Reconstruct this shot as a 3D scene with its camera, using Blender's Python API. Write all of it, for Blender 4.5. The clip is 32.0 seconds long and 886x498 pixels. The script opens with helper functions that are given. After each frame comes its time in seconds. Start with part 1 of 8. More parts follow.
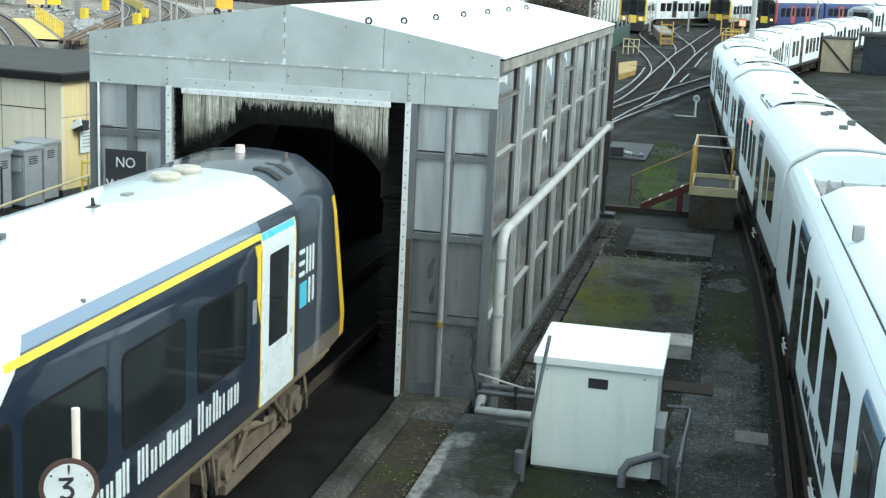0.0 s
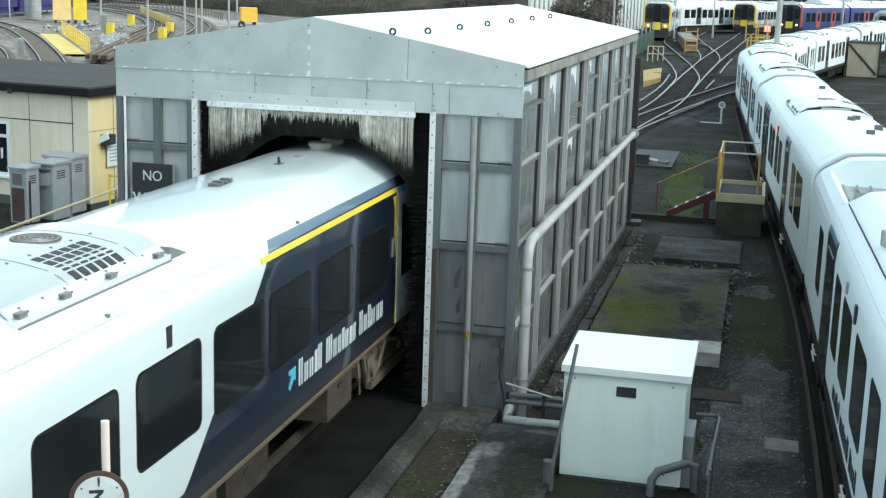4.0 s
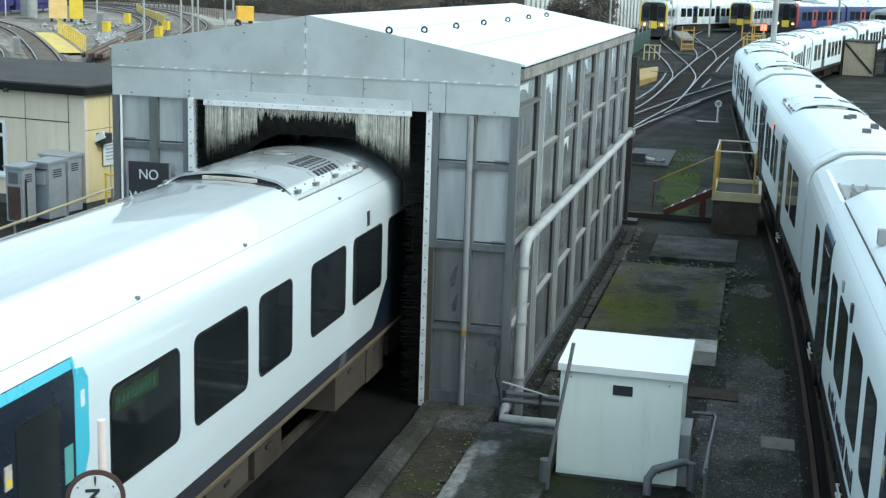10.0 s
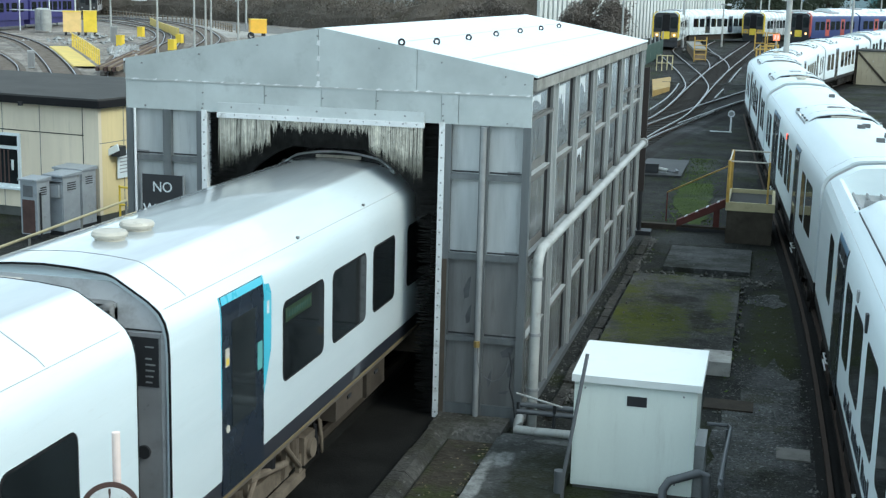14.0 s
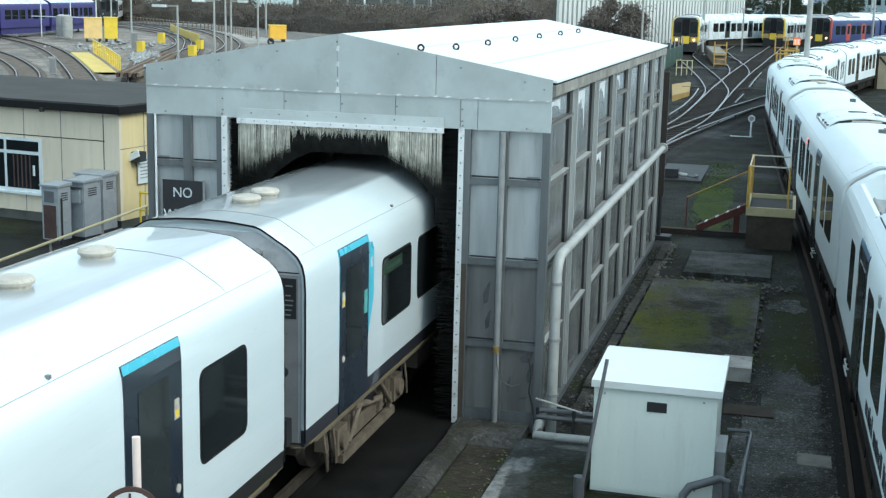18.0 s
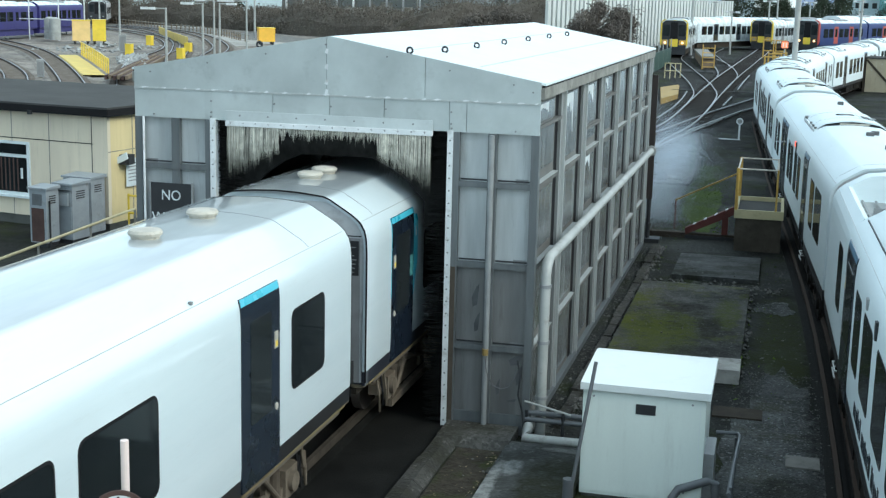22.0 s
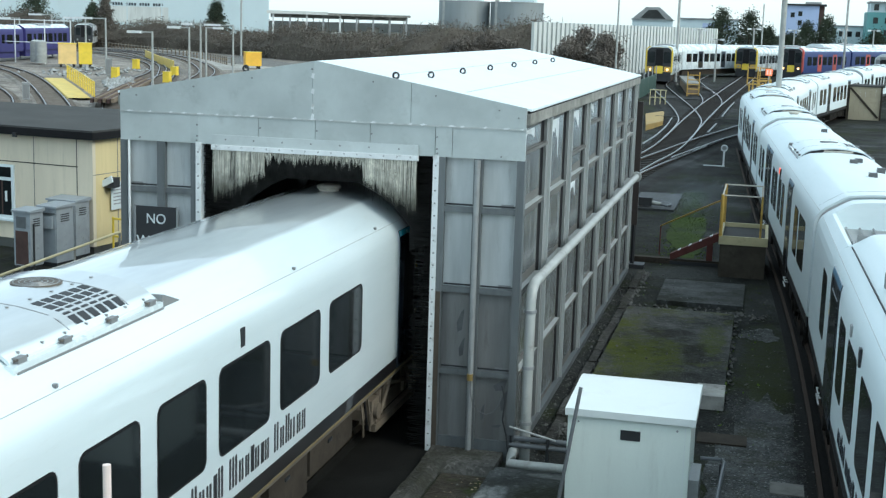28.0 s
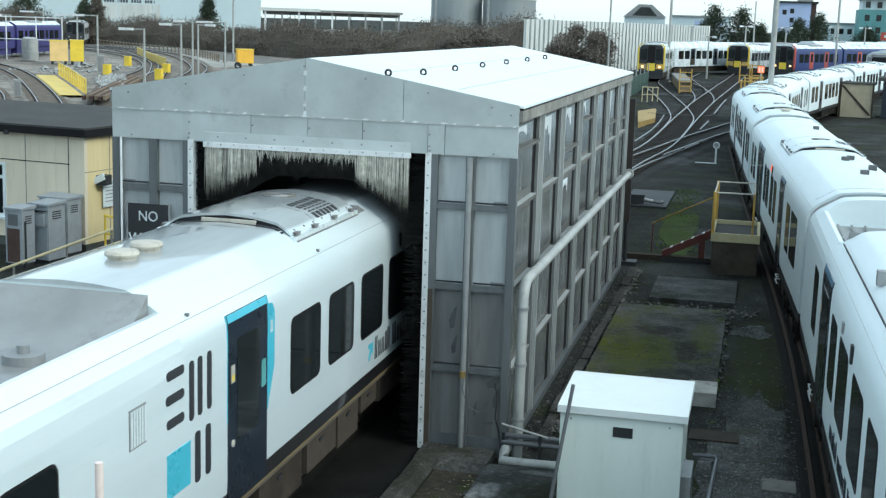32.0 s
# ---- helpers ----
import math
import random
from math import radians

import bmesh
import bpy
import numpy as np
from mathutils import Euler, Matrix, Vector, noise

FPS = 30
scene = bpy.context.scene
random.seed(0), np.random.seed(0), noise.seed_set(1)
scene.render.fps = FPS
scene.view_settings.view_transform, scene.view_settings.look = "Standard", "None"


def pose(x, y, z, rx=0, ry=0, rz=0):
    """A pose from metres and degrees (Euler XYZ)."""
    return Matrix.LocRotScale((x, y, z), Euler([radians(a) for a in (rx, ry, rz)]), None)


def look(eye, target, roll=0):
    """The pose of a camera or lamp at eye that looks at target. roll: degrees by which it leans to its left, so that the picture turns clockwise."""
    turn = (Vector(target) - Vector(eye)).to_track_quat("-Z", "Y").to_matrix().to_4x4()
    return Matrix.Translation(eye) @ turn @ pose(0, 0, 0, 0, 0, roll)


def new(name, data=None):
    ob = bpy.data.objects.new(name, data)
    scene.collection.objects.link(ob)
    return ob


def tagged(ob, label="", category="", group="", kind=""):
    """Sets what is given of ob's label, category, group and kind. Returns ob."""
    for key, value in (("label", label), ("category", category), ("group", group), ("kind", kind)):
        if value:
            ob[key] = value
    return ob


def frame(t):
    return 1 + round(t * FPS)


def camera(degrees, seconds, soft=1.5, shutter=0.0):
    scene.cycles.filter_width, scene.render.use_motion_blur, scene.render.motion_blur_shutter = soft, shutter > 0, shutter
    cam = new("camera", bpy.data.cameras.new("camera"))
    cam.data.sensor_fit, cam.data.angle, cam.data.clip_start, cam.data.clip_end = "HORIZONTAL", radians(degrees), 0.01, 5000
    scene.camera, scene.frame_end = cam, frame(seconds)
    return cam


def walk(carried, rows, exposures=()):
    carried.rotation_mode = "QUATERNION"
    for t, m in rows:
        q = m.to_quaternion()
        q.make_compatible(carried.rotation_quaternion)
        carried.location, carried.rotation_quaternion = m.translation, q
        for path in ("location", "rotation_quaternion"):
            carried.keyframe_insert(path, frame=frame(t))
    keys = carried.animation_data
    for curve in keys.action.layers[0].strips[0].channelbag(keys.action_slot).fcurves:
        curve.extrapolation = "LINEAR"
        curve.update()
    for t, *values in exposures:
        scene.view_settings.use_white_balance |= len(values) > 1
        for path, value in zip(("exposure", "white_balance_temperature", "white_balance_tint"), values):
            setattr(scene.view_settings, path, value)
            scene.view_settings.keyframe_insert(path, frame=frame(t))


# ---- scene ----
EYE = (6.858, -19.450, 6.800)
cam = camera(37.56, 32.0, soft=1.3, shutter=0.4)


def gaze(yaw, pitch, roll):
    """The camera at its fixed stand on the bridge, turned by degrees."""
    return pose(*EYE, 0, 0, yaw) @ pose(0, 0, 0, 90 + pitch, 0, 0) @ pose(0, 0, 0, 0, 0, roll)


walk(cam, [(t, gaze(a, b, c)) for t, a, b, c in [
    (0, 12.33, -12.10, 2.66), (0.5, 12.70, -12.03, 2.62), (1, 12.93, -11.90, 2.29), (1.5, 12.93, -11.94, 2.06),
    (2, 12.99, -12.04, 2.09), (2.5, 13.06, -12.00, 2.08), (3, 13.07, -11.91, 2.01), (3.5, 13.17, -11.90, 1.91),
    (4, 13.52, -11.72, 1.82), (4.5, 13.72, -11.69, 1.83), (6.5, 13.30, -11.48, 1.70), (7, 13.32, -11.54, 1.72),
    (7.5, 13.64, -11.53, 1.81), (8, 13.97, -11.57, 1.63), (8.5, 13.93, -11.72, 1.61), (9, 13.53, -11.67, 1.79),
    (9.5, 13.13, -11.74, 1.79), (10, 13.36, -11.77, 1.84), (10.5, 13.69, -11.65, 1.73), (11, 14.04, -11.44, 1.53),
    (11.5, 13.95, -11.50, 1.35), (12, 13.61, -11.47, 1.44), (12.5, 13.13, -11.47, 1.72), (13, 13.07, -11.50, 1.68),
    (13.5, 13.49, -11.46, 1.67), (14, 13.97, -11.29, 1.51), (14.5, 14.15, -11.25, 1.53), (15, 14.21, -11.27, 1.63),
    (15.5, 14.43, -11.33, 1.53), (17.5, 14.68, -11.14, 1.43), (18, 14.84, -11.08, 1.33), (18.5, 14.79, -11.04, 1.33),
    (19, 14.52, -11.00, 1.36), (19.5, 14.14, -11.03, 1.54), (20, 13.95, -11.07, 1.52), (20.5, 14.11, -10.99, 1.50),
    (21, 14.30, -10.92, 1.41), (21.5, 14.38, -10.91, 1.38), (22, 14.35, -10.95, 1.39), (22.5, 14.46, -10.76, 1.32),
    (23, 13.92, -9.92, 1.61), (23.5, 13.67, -9.40, 1.65), (24, 13.55, -9.51, 1.76), (24.5, 13.66, -9.70, 1.76),
    (25, 13.71, -9.84, 1.78), (25.5, 13.80, -9.99, 1.79), (27.5, 14.04, -9.86, 1.67), (28, 13.72, -9.84, 1.77),
    (28.5, 13.57, -9.93, 1.72), (29, 13.50, -10.02, 1.71), (29.5, 13.50, -10.04, 1.88), (30, 13.48, -10.06, 1.84),
    (30.5, 13.40, -10.02, 1.81), (31, 13.40, -10.03, 1.80), (31.5, 13.44, -9.92, 1.73), (32, 13.38, -9.95, 1.79),
]], exposures=[(0, 0.92, 6250, 0), (2, 0.74, 6180, 0), (4, 0.74, 6150, 0), (7, 0.62, 6020, 0), (10, 0.58, 5960, 0), (20, 0.58, 5920, 0), (24, 0.48, 5930, 0), (32, 0.45, 5950, 0)])

# ---- light ----
world = bpy.data.worlds.new("sky")
scene.world = world
world.use_nodes = True
wn = world.node_tree.nodes
sky = wn.new("ShaderNodeTexSky")
sky.sky_type, sky.sun_disc = "NISHITA", False
sky.sun_elevation, sky.sun_rotation = radians(38), radians(105)
sky.air_density, sky.dust_density, sky.ozone_density = 1.0, 1.5, 1.0
wn["Background"].inputs["Strength"].default_value = 0.188
haze = wn.new("ShaderNodeMix")
haze.data_type = "RGBA"
haze.inputs[0].default_value = 0.62
haze.inputs[7].default_value = (5.0, 5.5, 5.7, 1)
world.node_tree.links.new(sky.outputs["Color"], haze.inputs[6])
world.node_tree.links.new(haze.outputs[2], wn["Background"].inputs["Color"])

sun = new("sun", bpy.data.lights.new("sun", "SUN"))
sun.data.energy, sun.data.angle, sun.data.color = 1.15, radians(24), (1.0, 0.93, 0.83)
az, el = radians(105), radians(38)
toward = Vector((math.sin(az) * math.cos(el), math.cos(az) * math.cos(el), math.sin(el)))
sun.matrix_world = look(toward * 60, (0, 0, 0))


# ---- materials ----
def socket(node, name, value):
    node.inputs[name].default_value = value


def base_nodes(name):
    m = bpy.data.materials.new(name)
    m.use_nodes = True
    t = m.node_tree
    return m, t, t.nodes["Principled BSDF"]


def noise_node(t, vec, scale, detail=4, rough=0.6):
    n = t.nodes.new("ShaderNodeTexNoise")
    socket(n, "Scale", scale), socket(n, "Detail", detail), socket(n, "Roughness", rough)
    t.links.new(vec, n.inputs["Vector"])
    return n.outputs["Fac"]


def ramp(t, fac, lo, hi, a=(0, 0, 0, 1), b=(1, 1, 1, 1)):
    r = t.nodes.new("ShaderNodeValToRGB")
    r.color_ramp.elements[0].position, r.color_ramp.elements[1].position = lo, hi
    r.color_ramp.elements[0].color, r.color_ramp.elements[1].color = a, b
    t.links.new(fac, r.inputs["Fac"])
    return r.outputs["Color"]


def mix(t, fac, a, b, mode="MIX"):
    n = t.nodes.new("ShaderNodeMix")
    n.data_type, n.blend_type = "RGBA", mode
    for key, v in ((0, fac), (6, a), (7, b)):
        if isinstance(v, (int, float)):
            n.inputs[key].default_value = v
        elif isinstance(v, tuple):
            n.inputs[key].default_value = (*v[:3], 1)
        else:
            t.links.new(v, n.inputs[key])
    return n.outputs[2]


def calc(t, op, a, b=0.0):
    n = t.nodes.new("ShaderNodeMath")
    n.operation = op
    for k, v in enumerate((a, b)):
        if isinstance(v, (int, float)):
            n.inputs[k].default_value = v
        else:
            t.links.new(v, n.inputs[k])
    return n.outputs[0]


def coords(t):
    c = t.nodes.new("ShaderNodeTexCoord")
    return c.outputs["Object"]


def stretched(t, vec, sx, sy, sz):
    n = t.nodes.new("ShaderNodeMapping")
    n.inputs["Scale"].default_value = (sx, sy, sz)
    t.links.new(vec, n.inputs["Vector"])
    return n.outputs["Vector"]


def surface(name, col, rough=0.5, metal=0.0, var=0.12, scale=1.5, fine=25.0, bump=0.08, stain=None, amount=0.5,
            streak=False, coat=0.0, jitter=0.0):
    """A worn surface: colour varied at two scales, stains with their own outline, uneven gloss and fine relief."""
    m, t, p = base_nodes(name)
    v = coords(t)
    if streak:
        v2 = stretched(t, v, 3.0, 3.0, 0.35)
    else:
        v2 = v
    big = noise_node(t, v2, scale)
    small = noise_node(t, v, fine, 6, 0.7)
    lo = tuple(c * (1 - var) for c in col)
    hi = tuple(min(1, c * (1 + var)) for c in col)
    c = mix(t, ramp(t, big, 0.3, 0.7), lo, hi)
    c = mix(t, calc(t, "MULTIPLY", small, 0.25), c, tuple(x * 0.72 for x in col))
    if stain:
        mask = calc(t, "MULTIPLY", ramp(t, noise_node(t, v2, scale * 2.3, 7, 0.7), 0.55, 0.72), amount)
        c = mix(t, mask, c, stain)
    if jitter:
        info = t.nodes.new("ShaderNodeObjectInfo")
        k = calc(t, "ADD", calc(t, "MULTIPLY", info.outputs["Random"], 2 * jitter), 1 - jitter)
        hsv = t.nodes.new("ShaderNodeHueSaturation")
        t.links.new(k, hsv.inputs["Value"])
        t.links.new(c, hsv.inputs["Color"])
        c = hsv.outputs["Color"]
    t.links.new(c, p.inputs["Base Color"])
    r = calc(t, "ADD", calc(t, "MULTIPLY", big, 0.25), rough - 0.125)
    t.links.new(r, p.inputs["Roughness"])
    socket(p, "Specular IOR Level", 0.12 if rough >= 0.75 else 0.5)
    socket(p, "Metallic", metal)
    socket(p, "Coat Weight", coat)
    socket(p, "Coat Roughness", 0.08)
    if bump:
        b = t.nodes.new("ShaderNodeBump")
        socket(b, "Strength", bump), socket(b, "Distance", 0.02)
        t.links.new(small, b.inputs["Height"])
        t.links.new(b.outputs["Normal"], p.inputs["Normal"])
    return m


def ground_mat(name, dark, light, moss, mossy=0.5, grain=9.0, bump=0.6, patch=0.28, speck=0.5):
    """Stones and dirt with pale scatter, dark damp areas and moss patches."""
    m, t, p = base_nodes(name)
    v = coords(t)
    vo = t.nodes.new("ShaderNodeTexVoronoi")
    socket(vo, "Scale", grain), socket(vo, "Randomness", 1.0)
    warp = mix(t, 0.12, v, noise_col(t, v, 6.0))
    t.links.new(warp, vo.inputs["Vector"])
    c = mix(t, ramp(t, noise_node(t, v, 0.5, 9, 0.72), 0.36, 0.64), dark, light)
    sp = t.nodes.new("ShaderNodeSeparateColor")
    t.links.new(vo.outputs["Color"], sp.inputs[0])
    c = mix(t, calc(t, "MULTIPLY", ramp(t, sp.outputs[0], 0.35, 0.9), 0.5 * speck), c, tuple(x * 0.45 for x in dark))
    c = mix(t, calc(t, "MULTIPLY", ramp(t, sp.outputs[1], 0.90, 0.98), 0.6 * speck), c, tuple(min(1, x * 2.0) for x in light))
    damp = ramp(t, noise_node(t, v, 0.17, 5, 0.6), 0.5, 0.62)
    c = mix(t, calc(t, "MULTIPLY", damp, 0.55), c, tuple(x * 0.5 for x in dark))
    mk = calc(t, "MULTIPLY", ramp(t, noise_node(t, v, patch, 10, 0.75), 0.5, 0.6), mossy)
    c = mix(t, mk, c, moss)
    t.links.new(c, p.inputs["Base Color"])
    t.links.new(calc(t, "SUBTRACT", 0.95, calc(t, "MULTIPLY", damp, 0.35)), p.inputs["Roughness"])
    socket(p, "Specular IOR Level", 0.15)
    b = t.nodes.new("ShaderNodeBump")
    socket(b, "Strength", bump), socket(b, "Distance", 0.03)
    h = calc(t, "ADD", vo.outputs["Distance"], noise_node(t, v, grain * 0.6, 6, 0.7))
    t.links.new(h, b.inputs["Height"])
    t.links.new(b.outputs["Normal"], p.inputs["Normal"])
    return m


def noise_col(t, vec, scale):
    n = t.nodes.new("ShaderNodeTexNoise")
    socket(n, "Scale", scale), socket(n, "Detail", 3)
    t.links.new(vec, n.inputs["Vector"])
    return n.outputs["Color"]


def paint_mat(name, car):
    """Rail vehicle paint. car 'cab': navy front part with a slanting edge; 'plain': white; both with a dark lower band."""
    m, t, p = base_nodes(name)
    v = coords(t)
    s = t.nodes.new("ShaderNodeSeparateXYZ")
    t.links.new(v, s.inputs[0])
    y, z = s.outputs[1], s.outputs[2]
    white = mix(t, ramp(t, noise_node(t, stretched(t, v, 1, 0.25, 3), 1.1, 5), 0.3, 0.75), (0.65, 0.735, 0.75), (0.71, 0.785, 0.80))
    top = ramp(t, calc(t, "ADD", calc(t, "SUBTRACT", z, 3.02), calc(t, "MULTIPLY", noise_node(t, stretched(t, v, 1, 0.3, 1), 2.0, 5), 0.02)), 0.955, 0.985)
    # Roof crown greyer than the sides; on the cab car mainly towards its rear.
    crown_grey = mix(t, ramp(t, noise_node(t, stretched(t, v, 2.0, 0.3, 1), 1.6, 7), 0.35, 0.7), (0.34, 0.37, 0.375), (0.43, 0.465, 0.47))
    if car == "cab":
        top = calc(t, "MULTIPLY", top, ramp(t, calc(t, "ADD", calc(t, "MULTIPLY", y, 0.1), 0.5), 0.38, 0.56, (1, 1, 1, 1), (0.1, 0.1, 0.1, 1)))
    if car != "clean":
        white = mix(t, top, white, crown_grey)
    dirt = calc(t, "MULTIPLY", ramp(t, noise_node(t, stretched(t, v, 1, 0.4, 4), 5.0, 8, 0.75), 0.56, 0.8), 0.22)
    white = mix(t, dirt, white, (0.42, 0.40, 0.36))
    navy = mix(t, ramp(t, noise_node(t, v, 1.3, 5), 0.3, 0.7), (0.007, 0.014, 0.030), (0.012, 0.022, 0.042))
    c = white
    if car == "cab":
        slant = calc(t, "ADD", y, calc(t, "MULTIPLY", z, -1.18))
        side = calc(t, "MULTIPLY", calc(t, "GREATER_THAN", slant, CAB_SLANT), calc(t, "LESS_THAN", z, 3.665))
        c = mix(t, side, c, navy)
        nose = calc(t, "GREATER_THAN", y, CAB_ROOF_Y)
        c = mix(t, nose, c, (0.035, 0.050, 0.068))
        apron = calc(t, "MULTIPLY", calc(t, "GREATER_THAN", y, CAB_ROOF_Y + 0.05), calc(t, "LESS_THAN", calc(t, "ADD", z, calc(t, "MULTIPLY", noise_node(t, v, 4.0, 4), 0.14)), 1.62))
        # Paler blue band above the stripe: sky reflection painted over the navy.
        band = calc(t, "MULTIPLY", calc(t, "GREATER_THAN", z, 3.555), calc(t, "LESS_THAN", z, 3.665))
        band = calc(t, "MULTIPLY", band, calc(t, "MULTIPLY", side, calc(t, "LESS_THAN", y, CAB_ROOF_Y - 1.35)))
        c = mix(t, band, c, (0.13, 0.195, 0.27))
    low = calc(t, "LESS_THAN", z, 1.475)
    c = mix(t, low, c, (0.030, 0.034, 0.045) if car == "cab" else (0.020, 0.020, 0.022))
    if car != "clean":
        c = mix(t, calc(t, "LESS_THAN", z, 1.265), c, (0.22, 0.19, 0.13))
    if car == "cab":
        c = mix(t, apron, c, (0.19, 0.165, 0.135))
    t.links.new(c, p.inputs["Base Color"])
    socket(p, "Roughness", 0.55 if car == "clean" else 0.3)
    dull = car == "clean"
    socket(p, "Coat Weight", 0.15 if dull else 1.0), socket(p, "Coat Roughness", 0.3 if dull else 0.03), socket(p, "Coat IOR", 1.45)
    socket(p, "Specular IOR Level", 0.25 if dull else 0.5)
    b = t.nodes.new("ShaderNodeBump")
    socket(b, "Strength", 0.012), socket(b, "Distance", 0.05)
    t.links.new(noise_node(t, v, 0.9, 2), b.inputs["Height"])
    t.links.new(b.outputs["Normal"], p.inputs["Normal"])
    return m


def glass_mat(name, col=(0.008, 0.010, 0.011), rough=0.06):
    m, t, p = base_nodes(name)
    v = coords(t)
    c = mix(t, ramp(t, noise_node(t, v, 0.8, 3), 0.35, 0.7), col, tuple(x * 2.2 for x in col))
    t.links.new(c, p.inputs["Base Color"])
    socket(p, "Roughness", rough), socket(p, "IOR", 1.33)
    return m


def glow_mat(name, col, strength):
    m, t, p = base_nodes(name)
    socket(p, "Base Color", (*col, 1)), socket(p, "Emission Color", (*col, 1)), socket(p, "Emission Strength", strength)
    return m


CAB_SLANT, CAB_ROOF_Y = -5.33 - 1.18 * 3.46 + 7.6, 1.70 + 7.6
GALV = surface("galvanised_sheet", (0.475, 0.515, 0.508), 0.36, 0.3, 0.18, 0.8, 30, 0.03, (0.33, 0.35, 0.345), 0.6, jitter=0.07)
# Darker sheet: weathering and the shade low on the wall in one colour.
GALV_DARK = surface("weathered_shaded_sheet", (0.165, 0.166, 0.162), 0.5, 0.1, 0.3, 1.2, 30, 0.05, (0.11, 0.105, 0.095), 0.75, True)
FRAME = surface("frame_steel", (0.14, 0.152, 0.156), 0.5, 0.3, 0.2, 2.0, 40, 0.05, (0.08, 0.075, 0.07), 0.5, True)
FRAME_LIGHT = surface("bright_steel", (0.45, 0.47, 0.46), 0.45, 0.25, 0.12, 2.0, 40, 0.05, (0.25, 0.24, 0.21), 0.4, True)
CLAD = surface("dirty_side_panel", (0.125, 0.122, 0.112), 0.6, 0.0, 0.35, 0.9, 22, 0.04, (0.09, 0.075, 0.058), 0.8, True)
PANE = surface("clouded_side_pane", (0.135, 0.145, 0.146), 0.18, 0.0, 0.6, 1.3, 18, 0.03, (0.26, 0.27, 0.26), 0.5, True, jitter=0.28)
ROOF = surface("white_roof_sheet", (0.75, 0.82, 0.835), 0.45, 0.0, 0.05, 0.7, 20, 0.03, (0.55, 0.58, 0.55), 0.35)
TRIM = surface("lichened_trim", (0.25, 0.247, 0.225), 0.8, 0.0, 0.35, 2.2, 35, 0.2, (0.12, 0.11, 0.09), 0.85)
WHITE_STRIP = surface("white_strip", (0.70, 0.72, 0.72), 0.5, 0.0, 0.12, 2.5, 30, 0.05, (0.30, 0.30, 0.27), 0.75)
BRUSH_PLATE = surface("pale_sheet", (0.53, 0.57, 0.565), 0.4, 0.2, 0.15, 1.2, 30, 0.03, (0.42, 0.44, 0.43), 0.5)
BRISTLE = surface("pale_bristle", (0.66, 0.64, 0.55), 0.8, 0.0, 0.3, 9.0, 60, 0.0, (0.16, 0.16, 0.13), 0.6)
tree = BRISTLE.node_tree
axes = tree.nodes.new("ShaderNodeSeparateXYZ")
tree.links.new(coords(tree), axes.inputs[0])
tip_base = tree.nodes["Principled BSDF"].inputs["Base Color"]
strand = tree.nodes.new("ShaderNodeNewGeometry")
tint = tree.nodes.new("ShaderNodeHueSaturation")
tree.links.new(calc(tree, "ADD", calc(tree, "MULTIPLY", strand.outputs["Random Per Island"], 0.85), 0.35), tint.inputs["Value"])
tree.links.new(tip_base.links[0].from_socket, tint.inputs["Color"])
tree.links.new(tint.outputs["Color"], tip_base)
# Bristle colour runs unevenly from pale at the root to dark at the tip.
wet = calc(tree, "ADD", axes.outputs[2], calc(tree, "MULTIPLY", noise_node(tree, coords(tree), 7.0, 4), 0.3))
tree.links.new(mix(tree, ramp(tree, calc(tree, "SUBTRACT", wet, 3.9), 0.15, 0.62), (0.10, 0.095, 0.075), tip_base.links[0].from_socket), tip_base)
BRISTLE_DARK = surface("black_bristle", (0.020, 0.020, 0.019), 0.8, 0.0, 0.5, 6.0, 60, 0.0)
CONCRETE = surface("concrete", (0.175, 0.17, 0.155), 0.88, 0.0, 0.35, 1.6, 18, 0.4, (0.055, 0.052, 0.042), 0.85)
CONCRETE_DARK = surface("wet_concrete", (0.075, 0.078, 0.07), 0.6, 0.0, 0.4, 0.9, 14, 0.4, (0.03, 0.034, 0.026), 0.8)
PLINTH = ground_mat("mossy_concrete", (0.011, 0.012, 0.010), (0.115, 0.115, 0.106), (0.070, 0.080, 0.010), 0.95, 30.0, 0.5, 0.42)
GRAVEL = ground_mat("grey_gravel", (0.020, 0.021, 0.019), (0.165, 0.17, 0.167), (0.045, 0.046, 0.022), 0.6, 34.0, 0.9, 0.6, 1.0)
SLAB = ground_mat("stained_slab", (0.020, 0.022, 0.020), (0.118, 0.122, 0.118), (0.022, 0.024, 0.016), 0.85, 22.0, 0.2, 0.55)
GULLY = ground_mat("gully_dirt", (0.020, 0.017, 0.012), (0.070, 0.060, 0.046), (0.036, 0.045, 0.014), 0.8, 16.0, 0.6, 0.8)
WETPLATE = surface("wet_plate", (0.022, 0.024, 0.024), 0.65, 0.0, 0.3, 0.6, 10, 0.03, (0.04, 0.042, 0.042), 0.6)
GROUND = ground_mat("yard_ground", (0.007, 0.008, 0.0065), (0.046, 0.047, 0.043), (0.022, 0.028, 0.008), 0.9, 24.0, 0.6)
BALLAST = ground_mat("ballast", (0.13, 0.116, 0.10), (0.36, 0.33, 0.29), (0.17, 0.15, 0.105), 0.4, 9.0, 0.6, 0.08)
LEFT_BED = ground_mat("brown_ballast", (0.14, 0.125, 0.107), (0.32, 0.295, 0.26), (0.07, 0.06, 0.045), 0.4, 9.0, 0.6)
PALE_ROAD = ground_mat("pale_concrete_road", (0.33, 0.315, 0.28), (0.46, 0.445, 0.40), (0.25, 0.235, 0.20), 0.3, 6.0, 0.2)
BED = ground_mat("track_bed", (0.014, 0.014, 0.0135), (0.034, 0.033, 0.031), (0.025, 0.03, 0.018), 0.3, 18.0, 0.5)
